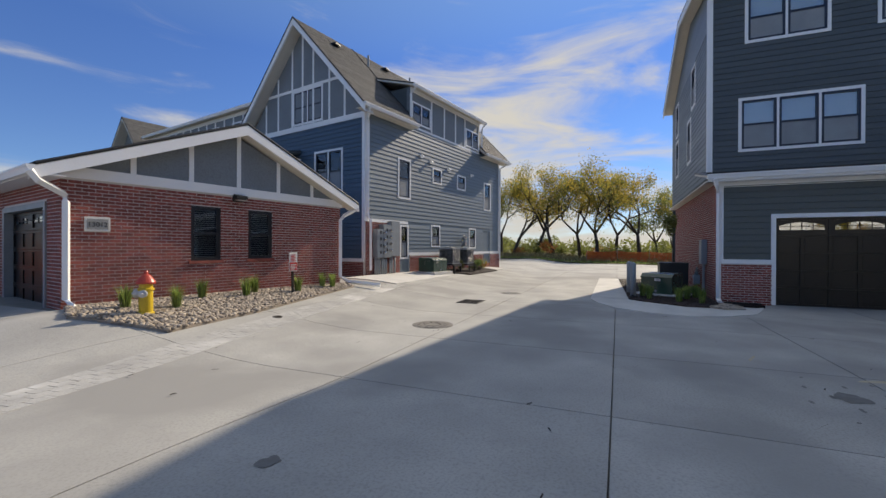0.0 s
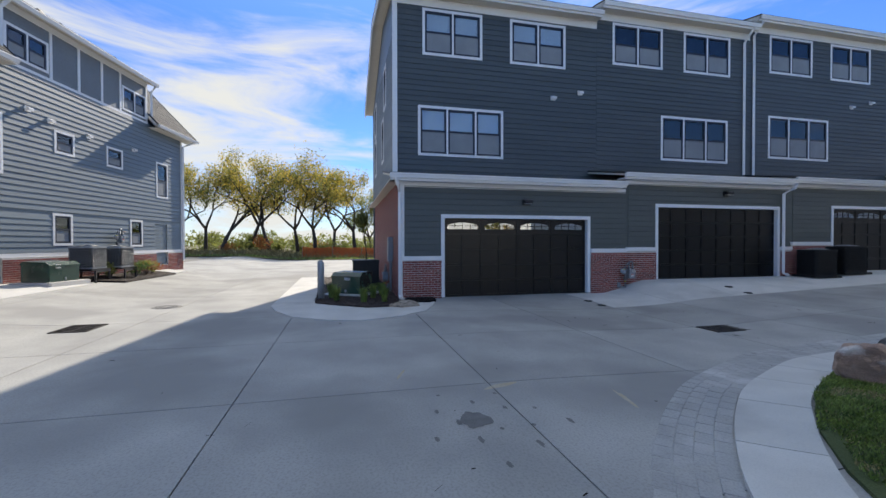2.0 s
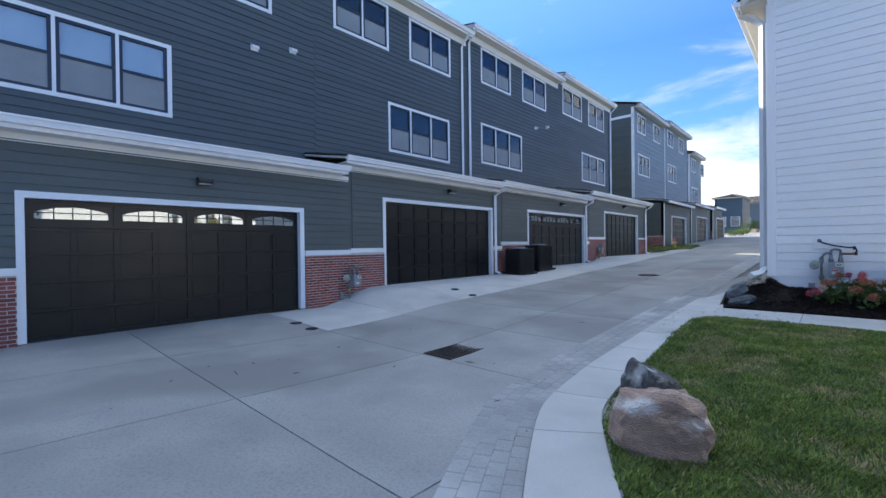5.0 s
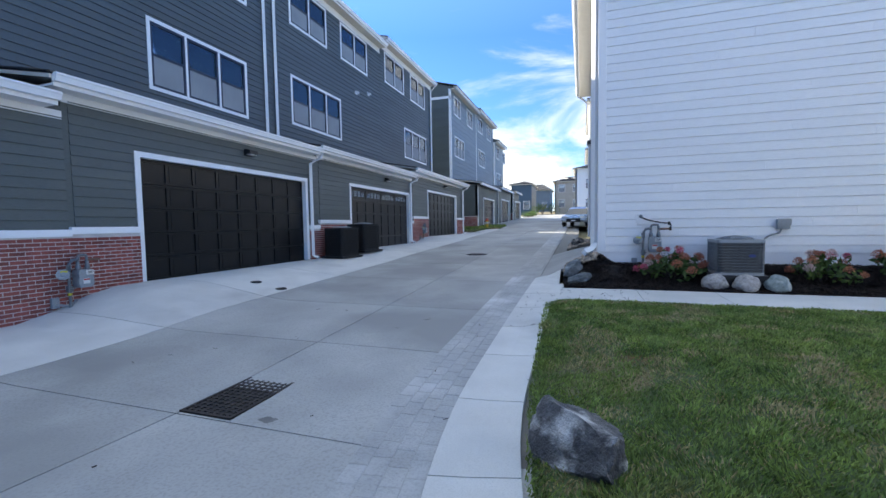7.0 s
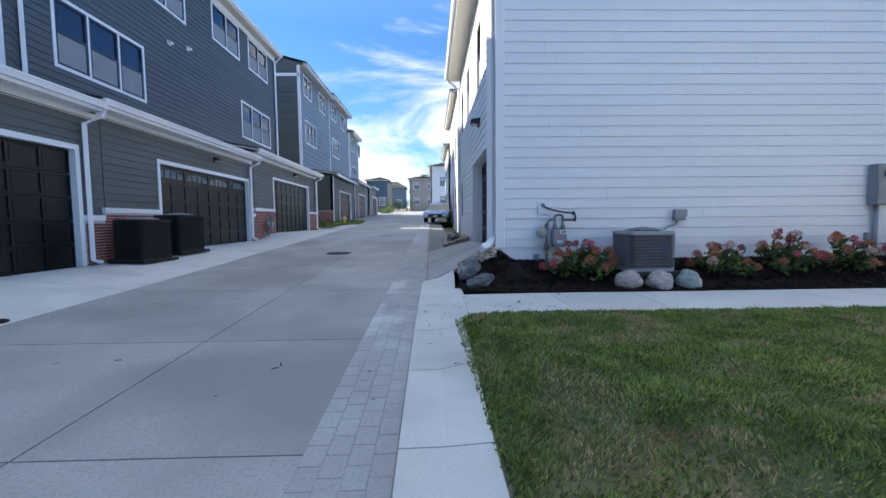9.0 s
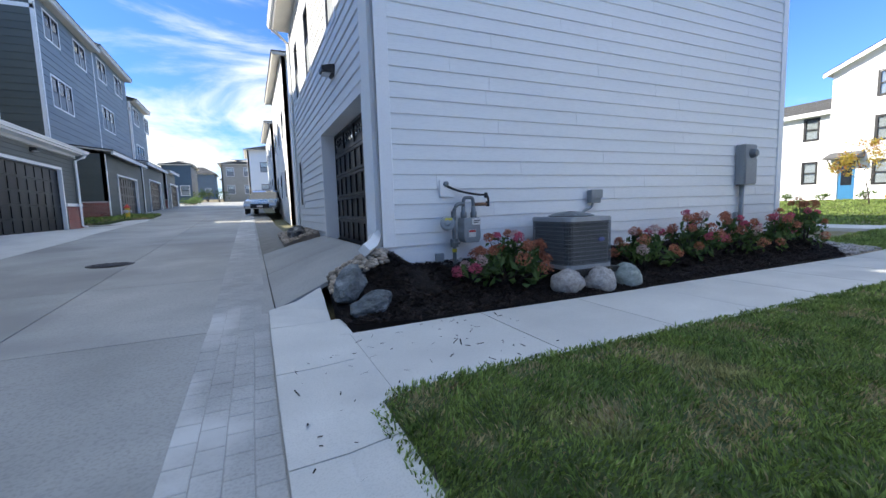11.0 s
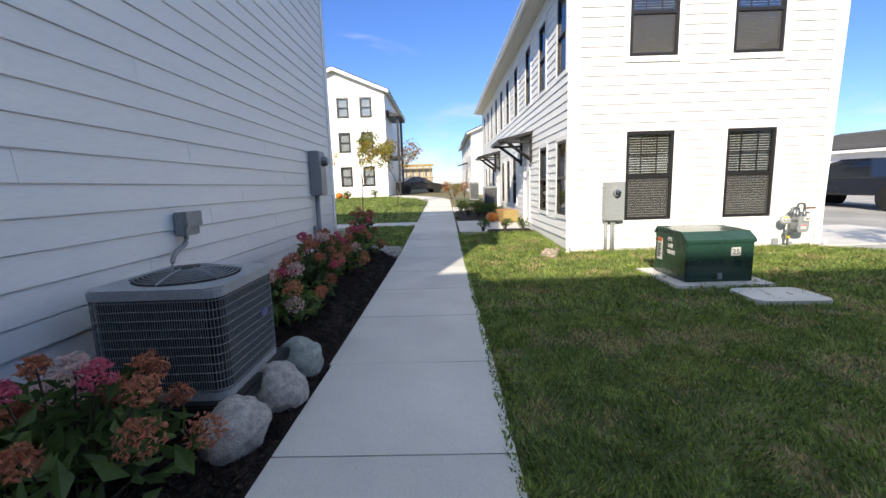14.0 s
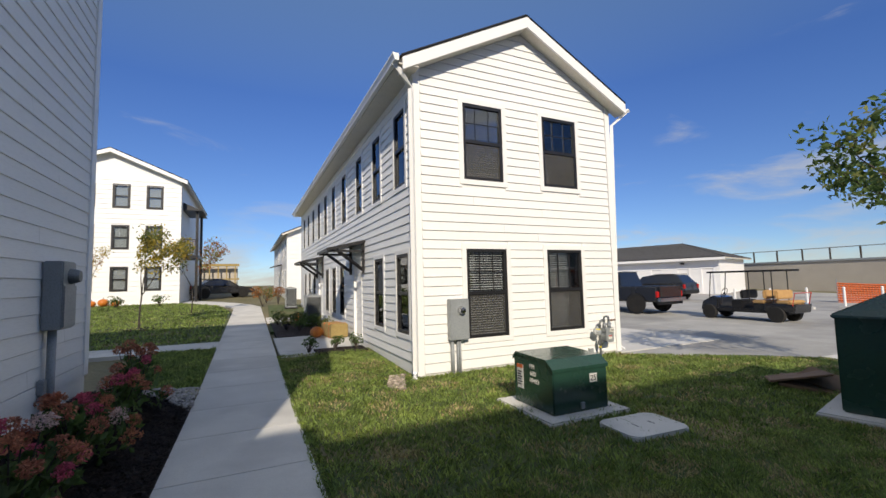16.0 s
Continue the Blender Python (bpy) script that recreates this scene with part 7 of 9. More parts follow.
gas_meter(pose(9.6, WY - 0.02, 0.40), "grey gas meter with regulator and pipework on the white wall")
t = thing("pipe_plate", pose(9.59, WY - 0.018, 1.385), "square white flashing plate round the gas pipe", "wall plate")
part("plate", rounded(-0.105, 0.105, -0.03, 0.0, -0.105, 0.105, 0.006), WHITE, t)
part("collar", lathe(bmesh.new(), [(0.02, 0.03), (0.035, 0.02), (0.038, 0.0)], 12), GALV, t, "", pose(-0.02, -0.025, 0.06, 90, 0, 0))
gas_meter(pose(0.09, 3.72, gz(0.3, 3.7) + 0.0, 0, 0, 90), "grey gas meter with regulator on the brick pier", plate=False)
gas_meter(pose(0.09, 20.3, gz(0.2, 20.3) + 0.02, 0, 0, 90), "grey gas meter on the brick pier further up", plate=False)
gas_meter(pose(NX - 0.02, -0.35, 0.06, 0, 0, -90), "grey gas meter at the corner of the white row", plate=False)
gas_meter(pose(-2.2, -3.85, -0.05), "dark gas meter beside the utility boxes", plate=False)

# rocks
def crag(r, seed, flat, cuts=11, sub=4, rough=0.10):
    """A broken boulder: a ball cut back by flat planes, its faces then roughened at two scales."""
    rng = random.Random(seed)
    bm = bmesh.new()
    bmesh.ops.create_icosphere(bm, subdivisions=sub, radius=1.0)
    planes = []
    for k in range(cuts):
        n = Vector((rng.gauss(0, 1), rng.gauss(0, 1), rng.gauss(0, 0.8))).normalized()
        planes.append((n, rng.uniform(0.52, 0.80)))
    for v in bm.verts:
        for n, d in planes:
            over = v.co.dot(n) - d
            if over > 0:
                v.co -= n * over
        k = 1 + rough * noise.noise(v.co * 3.0 + Vector((seed, 0, 0))) + rough * 0.7 * noise.noise(v.co * 8.0 + Vector((0, seed, 0)))
        v.co = Vector((v.co.x * flat[0], v.co.y * flat[1], v.co.z * flat[2])) * k * r
    return bm


def broken_rock(x, y, sink, r, flat, mat, label, seed, rz=0.0, tilt=0.0, cuts=11):
    ob = link_mesh("boulder", crag(r, seed, flat, cuts), mat)
    ob.matrix_basis = pose(x, y, gz(x, y) + sink, tilt, 0, rz)
    return tagged(ob, label, "rock", "landscape rocks")


def rock(name, x, y, sink, r, flat, mat, label, seed, rough=0.45, rz=0.0, sub=4, tilt=0.0):
    ob = link_mesh(name, blob(r, rough, seed, flat, sub), mat)
    for p in ob.data.polygons:
        p.use_smooth = mat is not GRANITE
    ob.matrix_basis = pose(x, y, gz(x, y) + sink, tilt, 0, rz)
    return tagged(ob, label, "rock", "landscape rocks")


broken_rock(8.83, 0.56, 0.12, 0.47, (0.80, 1.0, 0.86), PINK_ROCK, "large pink granite boulder on the lawn's edge", 3, 20, 8)
broken_rock(8.40, 1.74, 0.08, 0.48, (0.62, 0.84, 0.76), GRANITE, "grey granite boulder with pale lichen on the lawn's edge", 8, 30)
broken_rock(8.26, 8.28, 0.12, 0.30, (0.72, 1.1, 0.55), SLATE_ROCK, "slabby blue-grey rock at the bed's corner", 5, -35, 20, 9)
broken_rock(8.42, 7.93, 0.08, 0.24, (1.25, 0.75, 0.62), SLATE_ROCK, "flat blue-grey rock at the bed's corner", 7, 25, -15, 9)
rock("boulder", 10.66, 7.62, 0.13, 0.19, (1.1, 0.9, 0.85), PALE_ROCK, "rounded pinkish boulder in front of the air conditioner", 9.0, 0.18)
rock("boulder", 11.12, 7.58, 0.13, 0.19, (1.05, 0.95, 0.9), PALE_ROCK, "rounded pale boulder in front of the air conditioner", 11.0, 0.2)
rock("boulder", 11.58, 7.58, 0.13, 0.19, (0.95, 0.9, 0.95), GREEN_ROCK, "rounded greenish boulder in front of the air conditioner", 13.0, 0.15)
rock("boulder", 8.3, 14.2, 0.1, 0.3, (0.7, 1.2, 0.6), GRANITE, "grey rock on the gravel beside the white house", 15.0, 0.4)


# ---- hydrants, bollards, boxes ----
def hydrant(m, label, body=YELLOW, bonnet=RED_PAINT, cap=SILVER):
    t = thing("fire_hydrant", m, label, "fire hydrant", "hydrants")
    part("barrel", lathe(bmesh.new(), [(0.13, 0.0), (0.13, 0.03), (0.105, 0.05), (0.1, 0.4), (0.12, 0.41), (0.12, 0.44), (0.1, 0.45), (0.1, 0.52)], 20), body, t, shade=False)
    part("bonnet", lathe(bmesh.new(), [(0.14, 0.52), (0.145, 0.55), (0.115, 0.6), (0.07, 0.66), (0.035, 0.685), (0.03, 0.72), (0.02, 0.74)], 20), bonnet, t, "red bonnet")
    for a, rr in ((0, 0.055), (180, 0.055), (-90, 0.075)):
        part("outlet_cap", lathe(bmesh.new(), [(rr, 0.08), (rr * 1.15, 0.12), (rr * 1.15, 0.16), (rr * 0.4, 0.17), (rr * 0.35, 0.2)], 14), cap, t, "silver outlet cap", pose(0, 0, 0.36, 0, 90, a))
    return t


hydrant(pose(9.65, -13.83, gz(9.65, -13.83) + 0.03, 0, 0, 40), "yellow fire hydrant with red bonnet in the gravel")
hydrant(pose(1.6, 30.2, gz(1.6, 30.2) + 0.08), "yellow fire hydrant with red bonnet up the alley")


def bollard(x, y):
    t = thing("bollard", pose(x, y, gz(x, y)), "grey steel bollard guarding the utility boxes", "bollard", "bollards")
    part("post", lathe(bmesh.new(), [(0.085, 0.0), (0.085, 1.04), (0.07, 1.07), (0.02, 1.09)], 18), METAL_GREY, t, shade=True)
    part("footing", lathe(bmesh.new(), [(0.13, -0.02), (0.13, 0.012)], 18), WALK, t)


bollard(0.22, -6.02)
bollard(-0.9, -6.1)


def cabinet(m, w, d, h, label, name="transformer_box", number="25", side_text=True, pad=True):
    """A pad-mounted transformer: sloped-lid green box on a concrete pad, with number plates."""
    t = thing(name, m, label, "transformer", "transformers")
    if pad:
        part("pad", rounded(-w / 2 - 0.2, w / 2 + 0.2, -d / 2 - 0.2, d / 2 + 0.2, -0.1, 0.1, 0.02), WALK, t)
    bm = bmesh.new()
    prism(bm, [(-d / 2, 0.1), (d / 2, 0.1), (d / 2, 0.1 + h - 0.05), (d / 2 - 0.08, 0.1 + h), (-d / 2 + 0.12, 0.1 + h - 0.02), (-d / 2, 0.1 + h - 0.12)], -w / 2, w / 2, "x")
    bmesh.ops.bevel(bm, geom=bm.edges[:], offset=0.012, segments=2, affect="EDGES")
    part("body", bm, GREEN_BOX, t)
    bm = bmesh.new()
    prism(bm, [(-d / 2 - 0.015, 0.1 + h - 0.14), (-d / 2 - 0.015, 0.1 + h - 0.1), (-d / 2 + 0.12, 0.1 + h), (d / 2 - 0.06, 0.1 + h + 0.02), (d / 2 + 0.015, 0.1 + h - 0.05), (d / 2 + 0.015, 0.1 + h - 0.09), (d / 2 - 0.06, 0.1 + h - 0.02), (-d / 2 + 0.12, 0.1 + h - 0.03)], -w / 2 - 0.012, w / 2 + 0.012, "x")
    part("lid", bm, GREEN_BOX, t)
    part("hasp", rounded(-0.03, 0.03, -d / 2 - 0.03, -d / 2, 0.14, 0.22, 0.006), METAL_GREY, t)
    return t


# beside the lawn: front of the box looks to -x
t = cabinet(pose(14.38, 2.84, 0.02, 0, 0, -91), 0.88, 0.84, 0.66, "dark green pad-mounted transformer on the lawn")
pl = part("plate", boxes((-0.06, 0.06, -0.002, 0.002, -0.055, 0.055)), SIGN_WHITE, t, "white number plate", pose(0.2, -0.424, 0.5))
lettering("25", 0.1, INK, pl, pose(0, -0.003, -0.035), "number")
sd = part("warning_label", boxes((-0.002, 0.002, -0.07, 0.07, -0.16, 0.16)), SIGN_WHITE, t, "white and orange warning label", pose(-0.443, 0.27, 0.46))
part("warning_band", boxes((-0.004, -0.002, -0.07, 0.07, 0.11, 0.16)), ORANGE_NET, sd)
bars("small_print", sd, INK, pose(-0.004, 0.05, -0.12, 0, 0, -90), 0.1, 0.2, 6)
for k, txt in enumerate(("PM", "600", "10483")):
    lettering(txt, 0.085, SIGN_WHITE, t, pose(-0.4435, 0.0 - 0.02 * k, 0.6 - 0.09 * k, 0, 0, -90), "number")
t = thing("utility_lid", pose(13.27, 2.6, gz(13.27, 2.6) + 0.045, 0, 0, -4), "flat grey concrete utility lid in the grass", "utility lid")
part("slab", upright_round(0.6, 0.82, -0.05, 0.035, 0.1, 0.012), WALK, t)
part("handle_slot", boxes((-0.05, 0.05, -0.13, -0.11, 0.03, 0.037), (-0.05, 0.05, 0.11, 0.13, 0.03, 0.037)), STAIN, t)
# the big green cabinet on the lawn's far side
t = thing("switchgear_cabinet", pose(11.72, -0.7, 0.04, 0, 0, 12), "large dark green switchgear cabinet on a concrete pad", "switchgear", "transformers")
part("pad", rounded(-1.08, 1.08, -1.03, 1.03, -0.1, 0.1, 0.02), WALK, t)
part("body", rounded(-0.875, 0.875, -0.825, 0.825, 0.1, 1.22, 0.02, 2), GREEN_BOX, t)
hip = bmesh.new()
prism(hip, [(-0.9, 1.2), (0.9, 1.2), (0.9, 1.25), (0.45, 1.5), (-0.45, 1.5), (-0.9, 1.25)], -0.85, 0.85)
for v in hip.verts:
    if v.co.z > 1.4:
        v.co.y *= 0.5
bmesh.ops.bevel(hip, geom=hip.edges[:], offset=0.012, segments=2, affect="EDGES")
part("lid", hip, GREEN_BOX, t, "sloping green lid")
for a in (-0.02, 0.02):
    part("door_edge", boxes((a - 0.008, a + 0.008, -0.835, -0.82, 0.14, 1.18)), GREEN_BOX, t)
part("handle", rounded(0.05, 0.09, -0.87, -0.82, 0.6, 0.82, 0.01), METAL_GREY, t)
# island by the dark row
t = cabinet(pose(-0.75, -5.15, -0.06, 0, 0, 60), 0.95, 0.8, 0.62, "dark green transformer in the mulch island", pad=True)
pl = part("plate", boxes((-0.09, 0.09, -0.002, 0.002, -0.05, 0.05)), SIGN_WHITE, t, "white number plate", pose(0.05, -0.405, 0.55))
lettering("323", 0.08, INK, pl, pose(0, -0.003, -0.03), "number")
t = thing("planter_box", pose(-2.7, -4.65, -0.02), "square black planter with a small conifer", "planter")
pb = bmesh.new()
prism(pb, [(-0.42, 0.0), (0.42, 0.0), (0.46, 0.95), (-0.46, 0.95)], -0.44, 0.44)
bmesh.ops.bevel(pb, geom=pb.edges[:], offset=0.015, segments=2, affect="EDGES")
part("box", pb, PLASTIC_BLACK, t)
part("rim", rounded(-0.48, 0.48, -0.46, 0.46, 0.93, 0.98, 0.01), PLASTIC_BLACK, t)
t = thing("wall_meter_box", pose(-1.5, -3.83, 1.35), "dark grey electric meter box on the brick end wall", "electric meter")
part("cabinet", rounded(-0.22, 0.22, -0.16, 0, -0.4, 0.4, 0.012), METAL_GREY, t)
part("riser", tube(bmesh.new(), [(0, -0.06, -0.4), (0, -0.06, -1.4)], 0.04, 8), METAL_GREY, t)
# generators / condensers in front of the garages
for x, y in ((0.78, 11.3), (0.92, 12.5)):
    ac_unit("air_conditioner", pose(x, y, gz(x, y) + 0.07, 0, 0, 78), 0.86, 0.86, 0.92, "black louvred air conditioner standing before the garage wall", mat=PLASTIC_BLACK, lid=PLASTIC_BLACK, badge=False, r=0.13)
# small white meter cabinet on the sunlit gable
t = thing("meter_box", pose(NX - 0.02, 3.09, 1.08, 0, 0, -90), "pale grey electric meter box with conduits on the white gable", "electric meter")
part("cabinet", rounded(-0.2, 0.2, -0.14, 0, -0.38, 0.38, 0.012), METAL_GREY, t)
part("meter", lathe(bmesh.new(), [(0.001, 0.1), (0.055, 0.09), (0.07, 0.05), (0.08, 0.0)], 20), CHROME, t, "round glass meter", pose(0.03, -0.14, 0.17, 90, 0, 0))
for x in (-0.13, -0.02, 0.03):
    part("conduit", tube(bmesh.new(), [(x, -0.06, -0.38), (x, -0.06, -1.08)], 0.035 if x < -0.1 else 0.022, 8), METAL_GREY, t, shade=True)

# ---- court: sign, number, meters and machines at the gabled house ----
t = thing("sign_post", pose(6.2, -13.83, gz(6.2, -13.83) + 0.03, 0, 0, 170), "red and white notice on a dark post in the gravel", "sign")
part("post", boxes((-0.02, 0.02, -0.02, 0.02, -0.1, 0.62)), PLASTIC_BLACK, t)
bd = part("board", rounded(-0.115, 0.115, -0.035, -0.02, 0.56, 1.02, 0.004, 1), SIGN_WHITE, t, "white notice with a red lower half")
part("red_field", boxes((-0.105, 0.105, -0.038, -0.035, 0.58, 0.78)), INK_RED, bd)
bars("writing", bd, INK_RED, pose(-0.08, -0.038, 0.8), 0.16, 0.18, 5)
bars("writing", bd, SIGN_WHITE, pose(-0.08, -0.041, 0.6), 0.16, 0.14, 4)
t = thing("house_number", pose(*gpt(0.72, -0.02, 1.87), 0, 0, 170), "white stone house number plate reading 13012", "number plate")
part("plate", rounded(-0.2, 0.2, -0.025, 0.0, -0.14, 0.14, 0.01), SIGN_WHITE, t)
part("panel", boxes((-0.165, 0.165, -0.028, -0.025, -0.1, 0.1)), surface("grey_plate", (0.3, 0.3, 0.29), (0.27, 0.27, 0.26), 0.7, 4, 50, 0.1), t)
lettering("13012", 0.125, INK, t, pose(0, -0.03, -0.045), "number")

mbk = pose(*apt(1.15, -0.07, 0.0)[:2], 0.35, 0, 0, 170)
t = thing("meter_bank", mbk, "bank of grey electric meters with conduits on the brick wall", "electric meter")
for k, (x0, x1, z0, z1) in enumerate(((-0.75, -0.38, 0.7, 1.85), (-0.38, 0.12, 0.7, 2.05), (0.12, 0.68, 0.75, 2.2))):
    part("cabinet", rounded(x0, x1 - 0.01, -0.25, 0.0, z0, z1, 0.01), METAL_GREY, t)
for x in (-0.47, -0.08):
    for k in range(4):
        part("meter", lathe(bmesh.new(), [(0.001, 0.09), (0.06, 0.08), (0.075, 0.0)], 16), CHROME, t, "round glass meter", pose(x + 0.14 - 0.03, -0.25, 0.9 + 0.27 * k + (0.1 if x > -0.3 else 0), 90, 0, 0))
        part("breaker", boxes((x - 0.12, x - 0.04, -0.26, -0.25, 0.85 + 0.27 * k + (0.1 if x > -0.3 else 0), 0.97 + 0.27 * k + (0.1 if x > -0.3 else 0))), DARK_FRAME, t)
for x in (-0.7, -0.58, -0.46, -0.3, -0.18, -0.06, 0.2, 0.32, 0.5):
    part("conduit", tube(bmesh.new(), [(x, -0.1, 0.75), (x, -0.1, -0.05)], 0.045, 8), METAL_GREY, t, shade=True)
t = cabinet(pose(*apt(3.4, -0.95, 0)[:2], gz(*apt(3.4, -0.95, 0)[:2]) + 0.0, 0, 0, 170), 1.1, 0.8, 0.6, "dark green transformer beside the meter bank")
bars("writing", t, SIGN_WHITE, pose(-0.35, -0.41, 0.5), 0.2, 0.14, 3)
for u in (4.9, 6.3):
    x, y, _ = apt(u, -0.9, 0)
    ac_unit("air_conditioner", pose(x, y, gz(x, y) + 0.42, 0, 0, 170), 0.75, 0.75, 0.75, "grey louvred air conditioner on a stand at the gabled house", badge=False)
    st = thing("steel_stand", pose(x, y, gz(x, y)), "dark steel stand under the air conditioner", "stand", "stands")
    part("top_rail", boxes((-0.45, 0.45, -0.45, -0.4, 0.29, 0.35), (-0.45, 0.45, 0.4, 0.45, 0.29, 0.35)), PLASTIC_BLACK, st)
    for a in (-0.42, 0.42):
        for b in (-0.42, 0.42):
            part("leg", boxes((a - 0.025, a + 0.025, b - 0.025, b + 0.025, -0.05, 0.29)), PLASTIC_BLACK, st)
gas_meter(pose(*apt(7.3, -0.05, 0)[:2], 1.25, 0, 0, 170), "grey gas meter group on the gabled house", plate=False)
x, y, _ = apt(-1.0, 1.6, 0)
t = thing("window_unit", pose(x, y, 1.2, 0, 0, 170), "pale split air conditioner on a wall bracket", "air conditioner")
part("case", rounded(-0.4, 0.4, -0.16, 0.16, 0.0, 0.62, 0.02), SIGN_WHITE, t)
part("bracket", boxes((-0.4, -0.36, -0.2, 1.0, -0.06, 0.0), (0.36, 0.4, -0.2, 1.0, -0.06, 0.0), (-0.4, -0.36, -0.2, -0.16, -0.4, 0.0), (0.36, 0.4, -0.2, -0.16, -0.4, 0.0)), WHITE, t)
part("grille", boxes((-0.3, 0.3, -0.168, -0.16, 0.08, 0.55)), BLIND_GREY, t)

# porch things at the white row
for x, y, r in ((22.5, 4.85, 0.2), (22.75, 4.45, 0.17), (27.2, 4.9, 0.18), (40.4, 14.31, 0.28), (40.3, 13.71, 0.24), (40.45, 14.86, 0.22)):
    t = thing("pumpkin", pose(x, y, gz(x, y) + 0.04), "ripe orange pumpkin by a front door", "pumpkin", "pumpkins")
    bm = bmesh.new()
    bmesh.ops.create_uvsphere(bm, u_segments=28, v_segments=14, radius=r)
    for v in bm.verts:
        a = math.atan2(v.co.y, v.co.x)
        k = 1 - 0.09 * abs(math.sin(a * 5)) ** 0.5 * (1 - abs(v.co.z / r) ** 3) - 0.0
        v.co = Vector((v.co.x * k, v.co.y * k, v.co.z * 0.8 + r * 0.8))
    part("flesh", bm, PUMPKIN, t, shade=True)
    part("stem", tube(bmesh.new(), [(0, 0, r * 1.5), (0.01, 0, r * 1.75), (0.04, 0, r * 1.95)], 0.02, 6, 0.015), BARK, t)
t = thing("straw_bale", pose(22.45, 4.35, gz(22.4, 4.3) + 0.04, 0, 0, 10), "rectangular straw bale on the porch slab", "straw bale")
part("bale", rounded(-0.45, 0.45, -0.25, 0.25, 0, 0.4, 0.03), STRAW, t)
for s in (-0.2, 0.2):
    part("twine", boxes((s - 0.008, s + 0.008, -0.255, 0.255, -0.0, 0.405)), ORANGE_NET, t)
for x, y in ((25.6, 4.55), (33.4, 4.6)):
    ac_unit("air_conditioner", pose(x, y, gz(x, y) + 0.1, 0, 0, 180), 0.95, 0.5, 1.0, "tall grey heat-pump unit along the white row", badge=False, mat=METAL_GREY)
t = thing("cardboard_box", pose(13.35, -0.98, gz(13.3, -1.0) + 0.03, 0, 0, 25), "flattened brown cardboard box lying on the grass", "cardboard")
part("panel", rounded(-0.55, 0.3, -0.4, 0.4, 0.0, 0.05, 0.01), CARDBOARD, t, m=pose(0, 0, 0.02, 0, -8, 0))
part("flap", rounded(-0.4, 0.35, -0.35, 0.35, 0.0, 0.03, 0.01), CARDBOARD, t, m=pose(0.1, 0.05, 0.14, 6, 12, 10))
part("flap", rounded(-0.3, 0.3, -0.3, 0.3, 0.0, 0.03, 0.01), CARDBOARD, t, m=pose(-0.25, -0.1, 0.1, -8, -14, -20))


# ---- plants ----
def leaf_mesh(name, centres, size, mat, seed, squash=1.0, curl=0.3):
    """Many small folded leaves about the given centres: (place, radius, count)."""
    rng = np.random.default_rng(abs(int(seed)))
    vs = []
    for c, r, n in centres:
        p = rng.normal(0, 1, (n, 3))
        p /= np.linalg.norm(p, axis=1)[:, None]
        p *= (r * rng.uniform(0.25, 1, (n, 1)) ** 0.5)
        p[:, 2] *= squash
        p += np.array(c)
        d = rng.normal(0, 1, (n, 3))
        d /= np.linalg.norm(d, axis=1)[:, None]
        e = np.cross(d, rng.normal(0, 1, (n, 3)))
        e /= np.linalg.norm(e, axis=1)[:, None]
        f = np.cross(d, e)
        s = size * rng.uniform(0.6, 1.3, (n, 1))
        a = p - d * s
        b = p + e * s * 0.5 + f * s * curl * 0.5
        t = p + d * s
        g = p - e * s * 0.5 + f * s * curl * 0.5
        vs.append(np.stack([a, b, t, g], 1).reshape(-1, 3))
    v = np.concatenate(vs)
    k = np.arange(len(v)).reshape(-1, 4)
    me = bpy.data.meshes.new(name)
    me.from_pydata(v.tolist(), [], np.concatenate([k[:, [0, 1, 2]], k[:, [0, 2, 3]]]).tolist())
    me.materials.append(mat)
    return me


def tree(m, height, seed, mats, label, trunk=0.25, leaf=0.16, per=60, fork=3, first=0.25, spreadk=0.55, lean=0.0, name="tree", depth=4, puff=0.55, low=2, droop=0.0):
    """A tapered trunk that forks into limbs and twigs, with leaves in loose clumps about the twigs."""
    rng = random.Random(seed)
    t = thing(name, m, label, "tree", "trees")
    wood = bmesh.new()
    tips = []

    def grow(p, d, length, r, level):
        pts = [p]
        q = p
        for k in range(3):
            d = (d + Vector((rng.uniform(-1, 1), rng.uniform(-1, 1), rng.uniform(-0.3, 0.6))) * 0.16).normalized()
            q = q + d * length / 3
            pts.append(q)
        tube(wood, pts, r, 7 if level == 0 else 5, r * 0.62)
        if level >= low:
            tips.extend(pts[1:])
        if level < depth:
            for k in range(fork if level else fork + 1):
                a = rng.uniform(0, 6.28)
                side = Vector((math.cos(a), math.sin(a), rng.uniform(-0.1 - droop, 0.7 - 0.4 * droop)))
                nd = (d * (1 - spreadk) + side * spreadk).normalized()
                grow(pts[-1] if k < 2 or level == 0 else pts[2], nd, length * rng.uniform(0.62, 0.85), r * 0.58, level + 1)
    grow(Vector((0, 0, -0.15)), Vector((lean, 0, 1)).normalized(), height * first + 0.15, trunk, 0)
    top = max(p.z for p in tips)
    k = height / top
    for v in wood.verts:
        v.co *= k if v.co.z > 0 else 1
    part("trunk", wood, BARK, t, shade=True, recalc=False)
    tips = [p * k for p in tips]
    share = sum(s for _, s in mats)
    rng.shuffle(tips)
    at = 0
    for mat, s in mats:
        n = int(len(tips) * s / share)
        sel = tips[at:at + n] if mat is not mats[-1][0] else tips[at:]
        at += n
        if sel:
            me = leaf_mesh("crown", [(tuple(p), puff * rng.uniform(0.5, 1.2), max(3, int(per * rng.uniform(0.3, 1.3)))) for p in sel], leaf, mat, seed + at)
            part("crown", me, mat, t)
    return t


